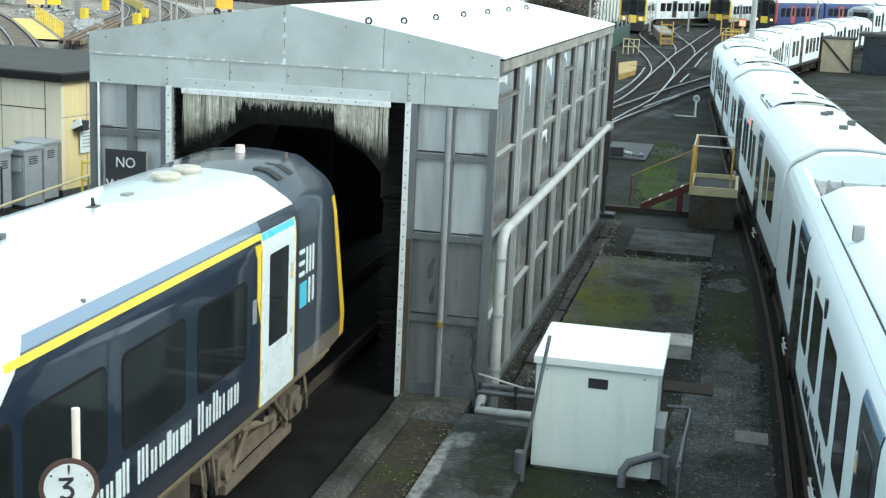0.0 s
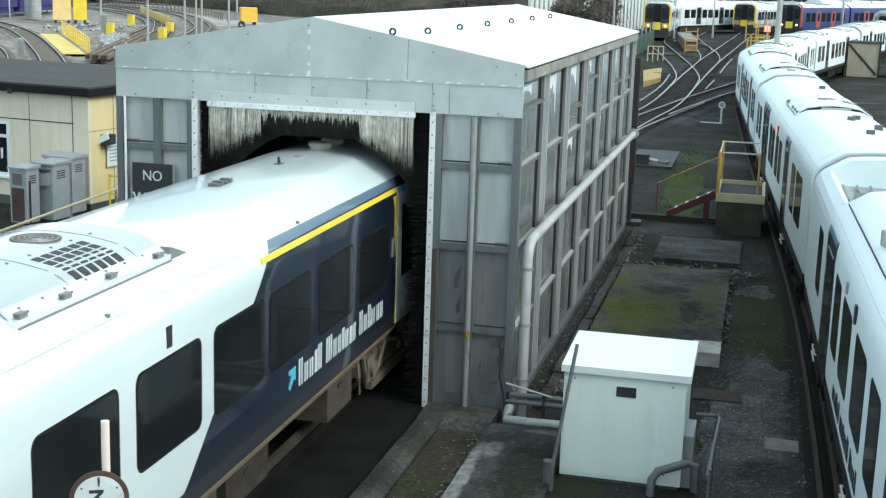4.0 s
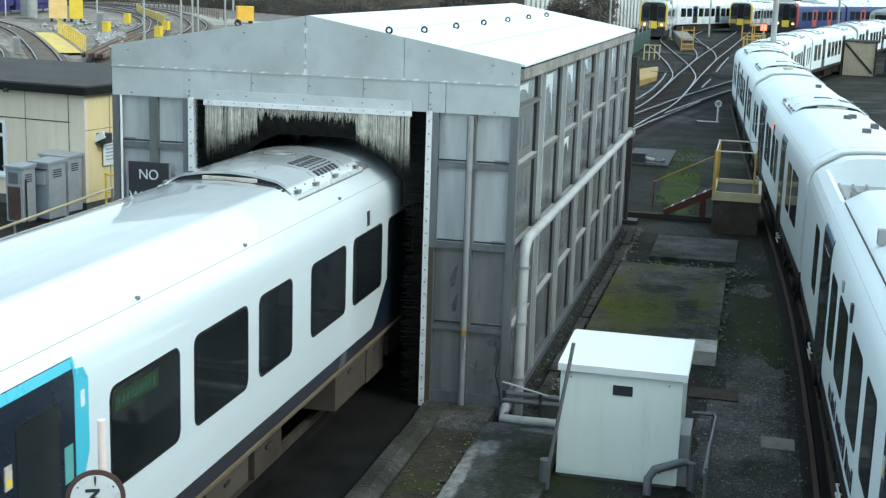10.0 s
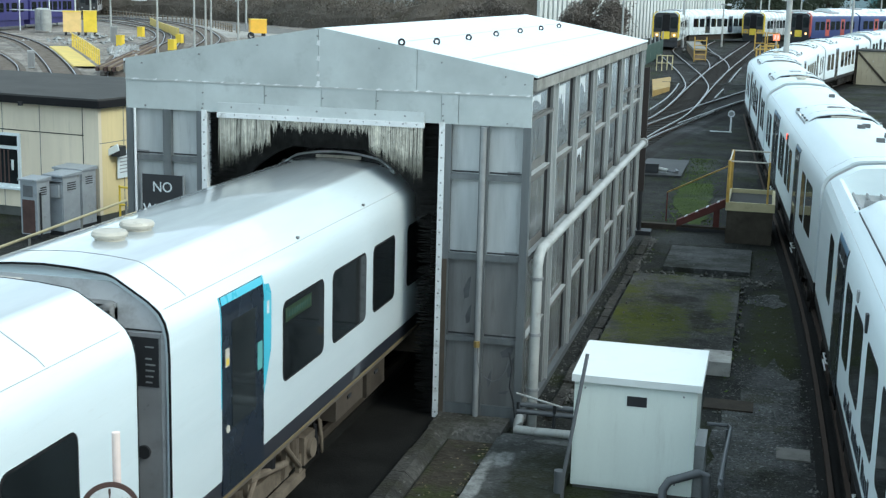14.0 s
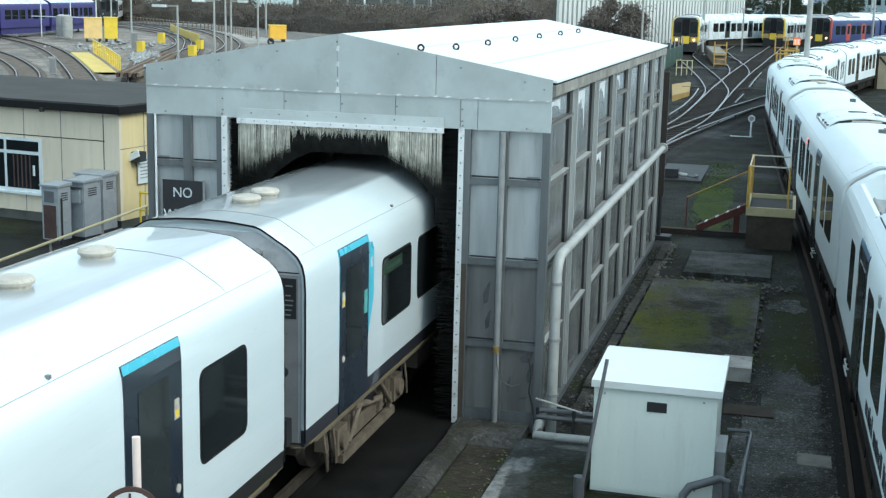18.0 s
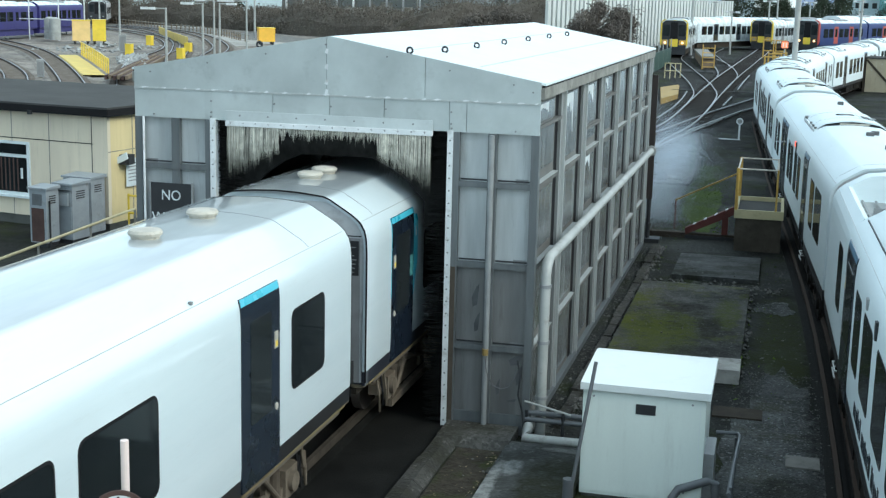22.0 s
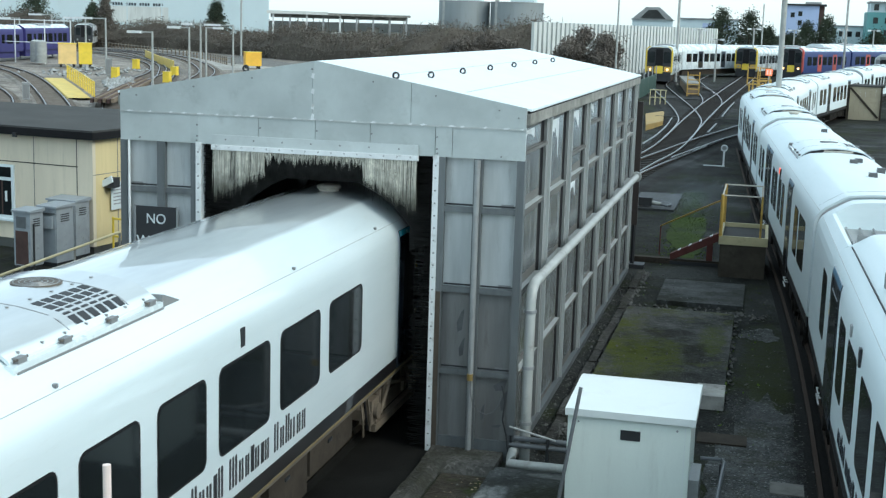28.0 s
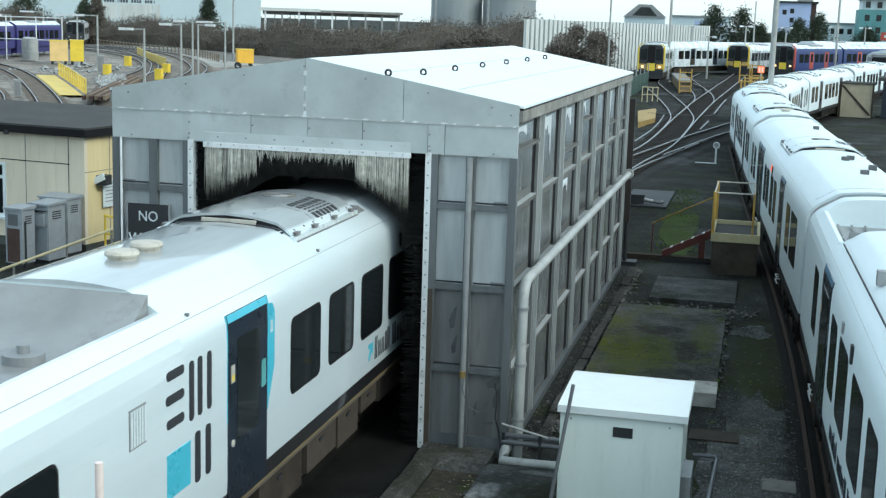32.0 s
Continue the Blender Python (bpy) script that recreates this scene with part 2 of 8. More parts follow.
RAIL = surface("rail_steel", (0.30, 0.31, 0.32), 0.4, 0.6, 0.12, 0.5, 30, 0.04, (0.16, 0.11, 0.08), 0.4)
RAIL_SIDE = surface("rusty_rail", (0.055, 0.040, 0.032), 0.8, 0.1, 0.2, 1.0, 30, 0.1)
SLEEPER_PALE = surface("pale_sleeper", (0.19, 0.17, 0.148), 0.9, 0.0, 0.25, 2.0, 20, 0.2)
SLEEPER = surface("sleeper", (0.05, 0.046, 0.042), 0.9, 0.0, 0.2, 2.0, 20, 0.2)
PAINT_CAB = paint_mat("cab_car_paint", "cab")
PAINT_CAR = paint_mat("white_car_paint", "plain")
PAINT_CLEAN = paint_mat("clean_car_paint", "clean")
NAVY = surface("navy_paint", (0.013, 0.020, 0.033), 0.28, 0.0, 0.15, 1.2, 30, 0.02, coat=0.5)
WHITE_PAINT = surface("white_paint", (0.71, 0.78, 0.79), 0.28, 0.0, 0.04, 1.2, 30, 0.02, (0.5, 0.5, 0.46), 0.2, coat=0.5)
YELLOW = surface("yellow_paint", (0.80, 0.58, 0.05), 0.4, 0.0, 0.1, 1.2, 30, 0.03, (0.45, 0.33, 0.08), 0.3)
CYAN = surface("cyan_paint", (0.10, 0.52, 0.66), 0.3, 0.0, 0.06, 1.2, 30, 0.02, coat=0.4)
GLASS = glass_mat("tinted_glass")
GLASS_DIM = glass_mat("door_glass", (0.014, 0.017, 0.018))
RUBBER = surface("black_rubber", (0.015, 0.015, 0.016), 0.75, 0.0, 0.2, 3.0, 40, 0.1)
GREY_END = surface("grey_end_paint", (0.20, 0.205, 0.205), 0.5, 0.0, 0.15, 1.5, 30, 0.04, (0.09, 0.085, 0.08), 0.5, True)
UNDER = surface("brake_dust", (0.056, 0.047, 0.037), 0.85, 0.1, 0.35, 2.0, 30, 0.15, (0.02, 0.019, 0.018), 0.6)
UNDER_LIGHT = surface("dusty_box", (0.082, 0.069, 0.055), 0.8, 0.05, 0.25, 2.0, 30, 0.1, (0.045, 0.04, 0.036), 0.6)
WHEEL = surface("wheel_steel", (0.12, 0.10, 0.085), 0.6, 0.4, 0.2, 2.0, 30, 0.1)
DOME = surface("aged_plastic", (0.50, 0.47, 0.40), 0.6, 0.0, 0.15, 4.0, 30, 0.05, (0.20, 0.17, 0.12), 0.7)
DARK = surface("dark_metal", (0.03, 0.032, 0.035), 0.6, 0.2, 0.2, 3.0, 40, 0.05)
GREY = surface("grey_metal", (0.28, 0.29, 0.29), 0.5, 0.2, 0.15, 3.0, 40, 0.05, (0.15, 0.14, 0.12), 0.4)
KIOSK = surface("kiosk_paint", (0.77, 0.84, 0.775), 0.5, 0.0, 0.04, 0.8, 30, 0.03, (0.50, 0.53, 0.47), 0.3, True)
KIOSK_TOP = surface("kiosk_roof_paint", (0.75, 0.80, 0.785), 0.5, 0.0, 0.04, 0.8, 30, 0.03, (0.55, 0.55, 0.5), 0.3)
PIPE = surface("pale_pipe", (0.38, 0.39, 0.37), 0.5, 0.1, 0.18, 2.0, 30, 0.04, (0.19, 0.175, 0.145), 0.65)
PIPE_GREY = surface("grey_pipe", (0.12, 0.128, 0.135), 0.5, 0.1, 0.2, 2.0, 30, 0.05)
CREAM = surface("cream_panel", (0.70, 0.62, 0.475), 0.7, 0.0, 0.06, 0.8, 25, 0.05, (0.42, 0.38, 0.29), 0.4, True)
# Hut side wall: yellowish paint with the sun's warmth added to the colour.
CREAM_SUNLIT = surface("sunlit_yellow_panel", (0.70, 0.58, 0.31), 0.7, 0.0, 0.06, 0.8, 25, 0.05, (0.45, 0.36, 0.18), 0.3, True)
FELT = surface("roof_felt", (0.07, 0.07, 0.067), 0.9, 0.0, 0.2, 0.8, 25, 0.2, (0.05, 0.05, 0.045), 0.5)
TIMBER = surface("weathered_timber", (0.20, 0.155, 0.11), 0.85, 0.0, 0.25, 2.0, 30, 0.2)
RED_STEEL = surface("red_steel", (0.11, 0.032, 0.026), 0.7, 0.1, 0.25, 2.0, 30, 0.1)
BROWN = surface("rust_brown", (0.085, 0.055, 0.048), 0.8, 0.0, 0.25, 2.0, 30, 0.1)
HEDGE = surface("bare_hedge", (0.125, 0.110, 0.092), 0.9, 0.0, 0.3, 0.3, 4, 0.0, (0.08, 0.085, 0.052), 0.6)
BUSH = surface("bare_bush", (0.15, 0.132, 0.115), 0.9, 0.0, 0.3, 0.5, 4, 0.0, (0.11, 0.105, 0.08), 0.5)
LEAF = surface("dark_conifer", (0.050, 0.064, 0.042), 0.9, 0.0, 0.35, 0.6, 6, 0.0, jitter=0.2)
BARK = surface("bark", (0.09, 0.07, 0.05), 0.9, 0.0, 0.3, 3.0, 30, 0.3)
FACTORY = surface("pale_cladding", (0.56, 0.655, 0.675), 0.6, 0.0, 0.05, 0.1, 3, 0.02, (0.5, 0.56, 0.56), 0.3)
FACTORY_DARK = surface("shaded_cladding", (0.24, 0.25, 0.245), 0.7, 0.0, 0.2, 0.2, 5, 0.02)
TANK = surface("tank_sheet", (0.26, 0.285, 0.29), 0.5, 0.3, 0.12, 0.2, 4, 0.02, (0.18, 0.19, 0.18), 0.4, True)
BLUE_WALL = surface("blue_render", (0.42, 0.50, 0.70), 0.7, 0.0, 0.06, 0.2, 5, 0.02)
TEAL_WALL = surface("teal_cladding", (0.12, 0.30, 0.30), 0.6, 0.0, 0.1, 0.2, 5, 0.02)
CORR = surface("corrugated_white", (0.58, 0.60, 0.57), 0.6, 0.0, 0.12, 0.3, 8, 0.03, (0.36, 0.35, 0.31), 0.6, True)
GREEN = surface("green_paint", (0.022, 0.058, 0.042), 0.6, 0.0, 0.2, 1.0, 20, 0.05)
TRAIN_RED = surface("red_train_paint", (0.42, 0.07, 0.045), 0.5, 0.0, 0.1, 0.5, 15, 0.02)
TRAIN_BLUE = surface("blue_train_paint", (0.018, 0.038, 0.15), 0.5, 0.0, 0.1, 0.5, 15, 0.02)
PURPLE = surface("indigo_train_paint", (0.035, 0.03, 0.15), 0.5, 0.0, 0.1, 0.5, 15, 0.02)
PANEL = surface("pale_wall_panel", (0.43, 0.452, 0.45), 0.45, 0.1, 0.2, 1.1, 30, 0.05, (0.22, 0.22, 0.205), 0.65, True)
CHALK = surface("pale_chalk", (0.62, 0.67, 0.68), 0.4, 0.0, 0.2, 3.0, 30, 0.05, (0.35, 0.37, 0.36), 0.6)
SEAM = surface("roof_seam", (0.46, 0.49, 0.49), 0.5, 0.0, 0.1, 3.0, 30, 0.0)
APRICOT = surface("pale_amber_paint", (0.80, 0.56, 0.22), 0.5, 0.0, 0.1, 1.2, 20, 0.03, (0.6, 0.42, 0.18), 0.3)
ORANGE = surface("amber_paint", (0.82, 0.46, 0.05), 0.45, 0.0, 0.1, 1.2, 20, 0.03, (0.55, 0.30, 0.06), 0.3)
PALE_POST = surface("pinkish_white_paint", (0.76, 0.63, 0.57), 0.6, 0.0, 0.1, 3.0, 30, 0.05, (0.45, 0.38, 0.34), 0.5)
MUZZLE = surface("dusty_apron", (0.11, 0.093, 0.074), 0.7, 0.0, 0.25, 2.5, 30, 0.08, (0.09, 0.075, 0.06), 0.5)
BROWN_BRICK = surface("brown_base", (0.075, 0.066, 0.052), 0.9, 0.0, 0.3, 2.0, 20, 0.3, (0.035, 0.03, 0.025), 0.6)
DECK_CREAM = surface("faded_cream_paint", (0.52, 0.46, 0.27), 0.7, 0.0, 0.15, 2.0, 25, 0.08, (0.28, 0.23, 0.13), 0.6)
OCHRE = surface("faded_yellow_steel", (0.52, 0.33, 0.07), 0.6, 0.0, 0.2, 3.0, 30, 0.05, (0.28, 0.17, 0.06), 0.5)
TAN = surface("tan_boards", (0.43, 0.375, 0.27), 0.8, 0.0, 0.12, 0.8, 20, 0.08, (0.20, 0.17, 0.13), 0.5)
FLANGE = surface("dull_flange", (0.235, 0.245, 0.24), 0.55, 0.1, 0.25, 1.5, 30, 0.05, (0.14, 0.125, 0.105), 0.65, True)
LEAF_BROWN = surface("dark_brown_paint", (0.035, 0.026, 0.022), 0.6, 0.0, 0.25, 1.5, 25, 0.05)
SPRAY = surface("water_drops", (0.66, 0.76, 0.86), 0.3, 0.0, 0.02, 3.0, 30, 0.0)
KERB = ground_mat("worn_kerb", (0.018, 0.017, 0.015), (0.105, 0.102, 0.092), (0.03, 0.03, 0.017), 0.6, 28.0, 0.35, 1.2, 0.7)
RUBBLE = surface("broken_concrete", (0.33, 0.34, 0.33), 0.9, 0.0, 0.5, 0.6, 10, 0.0, (0.14, 0.12, 0.10), 0.8)
WALK_YELLOW = surface("worn_yellow_deck", (0.66, 0.50, 0.13), 0.7, 0.0, 0.15, 1.0, 20, 0.08, (0.42, 0.33, 0.14), 0.5)
SIGN_FACE = surface("dirty_sign_face", (0.62, 0.66, 0.66), 0.5, 0.0, 0.12, 4.0, 30, 0.03, (0.36, 0.37, 0.36), 0.7)
CAB_FRONT = surface("cab_front_paint", (0.80, 0.58, 0.05), 0.35, 0.0, 0.08, 1.2, 30, 0.02, coat=0.4)
tree = CAB_FRONT.node_tree
axes = tree.nodes.new("ShaderNodeSeparateXYZ")
tree.links.new(coords(tree), axes.inputs[0])
front_base = tree.nodes["Principled BSDF"].inputs["Base Color"]
tree.links.new(mix(tree, calc(tree, "GREATER_THAN", axes.outputs[2], 3.5), front_base.links[0].from_socket, (0.030, 0.044, 0.062)), front_base)
SILL_GOLD = surface("worn_sill_edge", (0.17, 0.13, 0.06), 0.6, 0.0, 0.3, 2.0, 30, 0.05, (0.16, 0.12, 0.07), 0.7)
TEAL_MARK = surface("teal_sticker", (0.12, 0.36, 0.34), 0.5, 0.0, 0.05, 3.0, 30, 0.0)
END_WALL = surface("grey_end_wall", (0.50, 0.515, 0.52), 0.35, 0.0, 0.15, 1.0, 30, 0.03, (0.19, 0.18, 0.165), 0.5)
CABINET = surface("grey_cabinet_paint", (0.30, 0.33, 0.35), 0.5, 0.05, 0.15, 2.0, 30, 0.05, (0.15, 0.14, 0.125), 0.6)


def soft_patch(m, cx, cy, rx, ry, col, amount):
    """A patch of colour with a soft, uneven edge round one spot of the surface."""
    t = m.node_tree
    p = t.nodes["Principled BSDF"]
    v = coords(t)
    n = t.nodes.new("ShaderNodeMapping")
    n.inputs["Location"].default_value, n.inputs["Scale"].default_value = (-cx / rx, -cy / ry, 0), (1 / rx, 1 / ry, 0)
    t.links.new(v, n.inputs["Vector"])
    ln = t.nodes.new("ShaderNodeVectorMath")
    ln.operation = "LENGTH"
    t.links.new(n.outputs[0], ln.inputs[0])
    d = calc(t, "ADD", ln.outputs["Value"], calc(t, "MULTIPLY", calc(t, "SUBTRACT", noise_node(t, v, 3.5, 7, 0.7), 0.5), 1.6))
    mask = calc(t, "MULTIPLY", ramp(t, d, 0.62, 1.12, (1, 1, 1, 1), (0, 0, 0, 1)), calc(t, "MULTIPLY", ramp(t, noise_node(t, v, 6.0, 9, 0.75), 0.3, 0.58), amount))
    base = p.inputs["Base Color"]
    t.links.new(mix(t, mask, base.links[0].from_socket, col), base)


soft_patch(PLINTH, 4.85, 6.6, 0.95, 2.3, (0.062, 0.074, 0.009), 0.85)
soft_patch(PLINTH, 6.05, 8.6, 0.35, 1.7, (0.060, 0.074, 0.010), 0.8)
soft_patch(PLINTH, 5.6, 11.5, 0.9, 1.0, (0.17, 0.17, 0.155), 0.45)
soft_patch(PLINTH, 5.6, 5.2, 0.8, 0.6, (0.014, 0.014, 0.011), 0.8)
soft_patch(GROUND, 7.2, 7.0, 0.6, 5.8, (0.028, 0.034, 0.009), 0.9)
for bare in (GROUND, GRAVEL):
    # Strip along the standing train: its shade and drainage damp in the ground colour.
    soft_patch(bare, 8.0, 0.0, 0.42, 14.0, (0.009, 0.009, 0.008), 1.1)
    soft_patch(bare, 6.75, 4.6, 0.22, 1.5, (0.008, 0.008, 0.007), 0.9)
    soft_patch(bare, 7.35, -1.2, 0.5, 0.7, (0.014, 0.015, 0.011), 0.9)
    soft_patch(bare, 6.1, -1.6, 0.3, 1.6, (0.012, 0.014, 0.010), 0.9)
soft_patch(PLINTH, 5.1, 8.9, 0.7, 0.5, (0.016, 0.016, 0.012), 0.9)
soft_patch(PLINTH, 5.75, 7.2, 0.3, 1.2, (0.018, 0.018, 0.013), 0.9)
soft_patch(GROUND, 4.9, 17.6, 1.3, 1.2, (0.060, 0.062, 0.058), 0.8)
soft_patch(SLAB, 4.1, -2.4, .50, 1.7, (0.017, 0.019, 0.010), 1.3)
soft_patch(SLAB, 3.45, -1.75, .15, .36, (0.24, 0.25, 0.245), 0.7)
soft_patch(SLAB, 3.24, -3.2, .14, 1.9, (0.24, 0.245, 0.235), 1.0)
soft_patch(SLAB, 4.2, -.8, .5, .12, (0.20, 0.205, 0.195), 0.6)

DISPLAY = surface("green_display", (0.018, 0.036, 0.014), 0.4, 0.0, 0.2, 6.0, 60, 0.0)
END_LOW = surface("lower_end_wall", (0.27, 0.275, 0.28), 0.3, 0.0, 0.2, 1.0, 30, 0.03, (0.14, 0.13, 0.12), 0.5)
SCUFF = surface("scuffed_sheet", (0.095, 0.10, 0.102), 0.6, 0.0, 0.3, 4.0, 30, 0.05)
LITTER = surface("dry_leaf", (0.30, 0.24, 0.16), 0.9, 0.0, 0.5, 9.0, 40, 0.0)
MUSTARD = surface("mustard_paint", (0.34, 0.235, 0.075), 0.7, 0.0, 0.2, 1.0, 20, 0.08, (0.20, 0.14, 0.06), 0.5)
MOSS = ground_mat("mossy_soil", (0.026, 0.038, 0.011), (0.060, 0.085, 0.018), (0.062, 0.090, 0.016), 0.7, 26.0, 0.6, 0.9, 0.3)
WELL = surface("dull_well_sheet", (0.30, 0.305, 0.30), 0.38, 0.3, 0.2, 0.9, 25, 0.03, (0.16, 0.15, 0.14), 0.5)
MARK_DARK = surface("charcoal_mark", (0.035, 0.037, 0.042), 0.4, 0.0, 0.1, 2.0, 30, 0.0)
DULL_BLUE = surface("dull_blue_paint", (0.10, 0.20, 0.30), 0.4, 0.0, 0.1, 1.2, 30, 0.02)
BLOCK = surface("pale_block", (0.36, 0.35, 0.32), 0.85, 0.0, 0.35, 2.5, 20, 0.3, (0.13, 0.12, 0.10), 0.8)
UNDER_BLACK = surface("black_underframe", (0.020, 0.018, 0.016), 0.85, 0.05, 0.4, 2.5, 30, 0.1)
BOGIE = surface("dusty_bogie", (0.155, 0.128, 0.097), 0.85, 0.05, 0.35, 2.5, 30, 0.15, (0.07, 0.058, 0.046), 0.7)
BOGIE_DARK = surface("oily_bogie", (0.095, 0.078, 0.06), 0.8, 0.1, 0.4, 3.0, 30, 0.15, (0.025, 0.022, 0.02), 0.7)
# Black for strips that stand in for shade in gaps and under girts.
BLACK_STRIP = surface("black_strip", (0.010, 0.010, 0.011), 0.8, 0.0, 0.3, 3.0, 40, 0.0)
BRASS = surface("brass", (0.45, 0.32, 0.12), 0.4, 0.6, 0.15, 5.0, 40, 0.05)
GRASS = surface("rough_grass", (0.10, 0.15, 0.03), 0.9, 0.0, 0.4, 1.5, 20, 0.0)
# Near-black bed: wetness and the shade beside the trains in one colour.
WET_SHADED_BED = surface("wet_shaded_track_bed", (0.010, 0.010, 0.009), 0.85, 0.0, 0.5, 1.5, 18, 0.5, (0.004, 0.004, 0.004), 0.7)
STONE = surface("loose_stone", (0.13, 0.127, 0.118), 0.9, 0.0, 0.5, 7.0, 30, 0.0)
LAMP_HOT = glow_mat("lit_lamp", (1.0, 0.55, 0.22), 2.2)
LAMP_DIM = glow_mat("lit_amber_face", (0.9, 0.22, 0.10), 0.9)
LAMP_RED = glow_mat("lit_red_lamp", (1.0, 0.10, 0.04), 1.6)

# ---- building kit ----
def thing(name, label, category, loc=(0, 0, 0), rz=0.0, group="", kind=""):
    ob = new(name)
    ob.empty_display_size = 0.2
    ob.matrix_basis = pose(*loc, 0, 0, rz)
    return tagged(ob, label, category, group, kind)


def part(name, bm, material, parent=None, label="", smooth=False, bevel=0.0):
    """Links a bmesh as one mesh object under a thing or a part."""
    if bevel:
        edges = [e for e in bm.edges if len(e.link_faces) == 2 and e.calc_face_angle(0) > 0.5]
        bmesh.ops.bevel(bm, geom=edges, offset=bevel, segments=1, affect="EDGES", clamp_overlap=True)
    bmesh.ops.recalc_face_normals(bm, faces=bm.faces)
    me = bpy.data.meshes.new(name)
    bm.to_mesh(me)
    bm.free()
    if smooth:
        me.shade_smooth()
        me.set_sharp_from_angle(angle=radians(38))
    for m in material if isinstance(material, (list, tuple)) else (material,):
        me.materials.append(m)
    ob = new(name, me)
    ob.parent = parent
    if label:
        ob["label"] = label
    return ob


def share(name, me, parent, m):
    ob = new(name, me)
    ob.parent = parent
    ob.matrix_basis = m
    return ob


def box(x0, x1, y0, y1, z0, z1, bm=None):
    bm = bm or bmesh.new()
    v = [bm.verts.new((x, y, z)) for x in (x0, x1) for y in (y0, y1) for z in (z0, z1)]
    for f in ((0, 1, 3, 2), (4, 6, 7, 5), (0, 4, 5, 1), (2, 3, 7, 6), (0, 2, 6, 4), (1, 5, 7, 3)):
        bm.faces.new([v[i] for i in f])
    return bm


def prism(pts, axis, a, b, bm=None):
    """A 2D outline pushed along an axis from a to b. Outline in the other two axes, in x-y-z order."""
    bm = bm or bmesh.new()

    def at(p, d):
        return (d, p[0], p[1]) if axis == "x" else (p[0], d, p[1]) if axis == "y" else (p[0], p[1], d)
    r0 = [bm.verts.new(at(p, a)) for p in pts]
    r1 = [bm.verts.new(at(p, b)) for p in pts]
    n = len(pts)
    for i in range(n):
        bm.faces.new((r0[i], r0[(i + 1) % n], r1[(i + 1) % n], r1[i]))
    bm.faces.new(r0), bm.faces.new(r1)
    return bm


def rod(p, q, r, n=10, bm=None, r2=None):
    bm = bm or bmesh.new()
    p, q = Vector(p), Vector(q)
    d = q - p
    m = Matrix.Translation((p + q) / 2) @ d.to_track_quat("Z", "Y").to_matrix().to_4x4()
    bmesh.ops.create_cone(bm, cap_ends=True, segments=n, radius1=r, radius2=r if r2 is None else r2, depth=d.length, matrix=m)
    return bm


def tube(pts, r, n=10, bm=None):
    """A round bar along a bent line."""
    bm = bm or bmesh.new()
    pts = [Vector(p) for p in pts]
    rings = []
    side = None
    for i, p in enumerate(pts):
        d = (pts[min(i + 1, len(pts) - 1)] - pts[max(i - 1, 0)]).normalized()
        if side is None:
            side = d.orthogonal().normalized()
        side = (side - d * side.dot(d)).normalized()
        up = d.cross(side)
        rings.append([bm.verts.new(p + r * (math.cos(a) * side + math.sin(a) * up)) for a in [2 * math.pi * k / n for k in range(n)]])
    for a, b in zip(rings, rings[1:]):
        for k in range(n):
            bm.faces.new((a[k], a[(k + 1) % n], b[(k + 1) % n], b[k]))
    bm.faces.new(rings[0]), bm.faces.new(rings[-1])
    return bm


def round_rect(a0, a1, b0, b1, r, n=4):
    out = []
    for cx, cy, s in ((a1 - r, b1 - r, 0), (a0 + r, b1 - r, 90), (a0 + r, b0 + r, 180), (a1 - r, b0 + r, 270)):
        for k in range(n + 1):
            w = radians(s + 90 * k / n)
            out.append((cx + r * math.cos(w), cy + r * math.sin(w)))
    return out


def smooth_line(pts, step):
    """A Catmull-Rom curve through 2D points, sampled evenly."""
    p = [Vector((*q, 0)) for q in pts]
    p = [2 * p[0] - p[1]] + p + [2 * p[-1] - p[-2]]
    out = []
    for i in range(1, len(p) - 2):
        n = max(2, int((p[i + 1] - p[i]).length / step))
        for k in range(n):
            u = k / n
            out.append(0.5 * ((2 * p[i]) + (p[i + 1] - p[i - 1]) * u + (2 * p[i - 1] - 5 * p[i] + 4 * p[i + 1] - p[i + 2]) * u * u
                              + (3 * p[i] - p[i - 1] - 3 * p[i + 1] + p[i + 2]) * u ** 3))
    out.append(p[-2])
    return [(q.x, q.y) for q in out]


def ground_z(x, y):
    s = min(1.0, max(0.0, (y - 22) / 95))
    rise = 1.35 * s * s * (3 - 2 * s)
    a, b = min(1.0, max(0.0, (x - 5.8) / 2.4)), min(1.0, max(0.0, (y - 106) / 24))
    return rise * (1 - 0.92 * a * a * (3 - 2 * a) * (1 - b * b * (3 - 2 * b)))


def lettering(name, body, size, parent, m, material, squeeze=1.0):
    cu = bpy.data.curves.new(name, "FONT")
    cu.body, cu.size, cu.extrude, cu.align_x, cu.align_y = body, size, 0.004, "CENTER", "CENTER"
    ob = new(name, cu)
    bpy.context.view_layer.update()
    me = bpy.data.meshes.new_from_object(ob.evaluated_get(bpy.context.evaluated_depsgraph_get()))
    bpy.data.objects.remove(ob)
    me.materials.clear()
    me.materials.append(material)
    out = new(name, me)
    out.parent = parent
    out.matrix_basis = m @ Matrix.Diagonal((squeeze, 1, 1, 1))
    return out

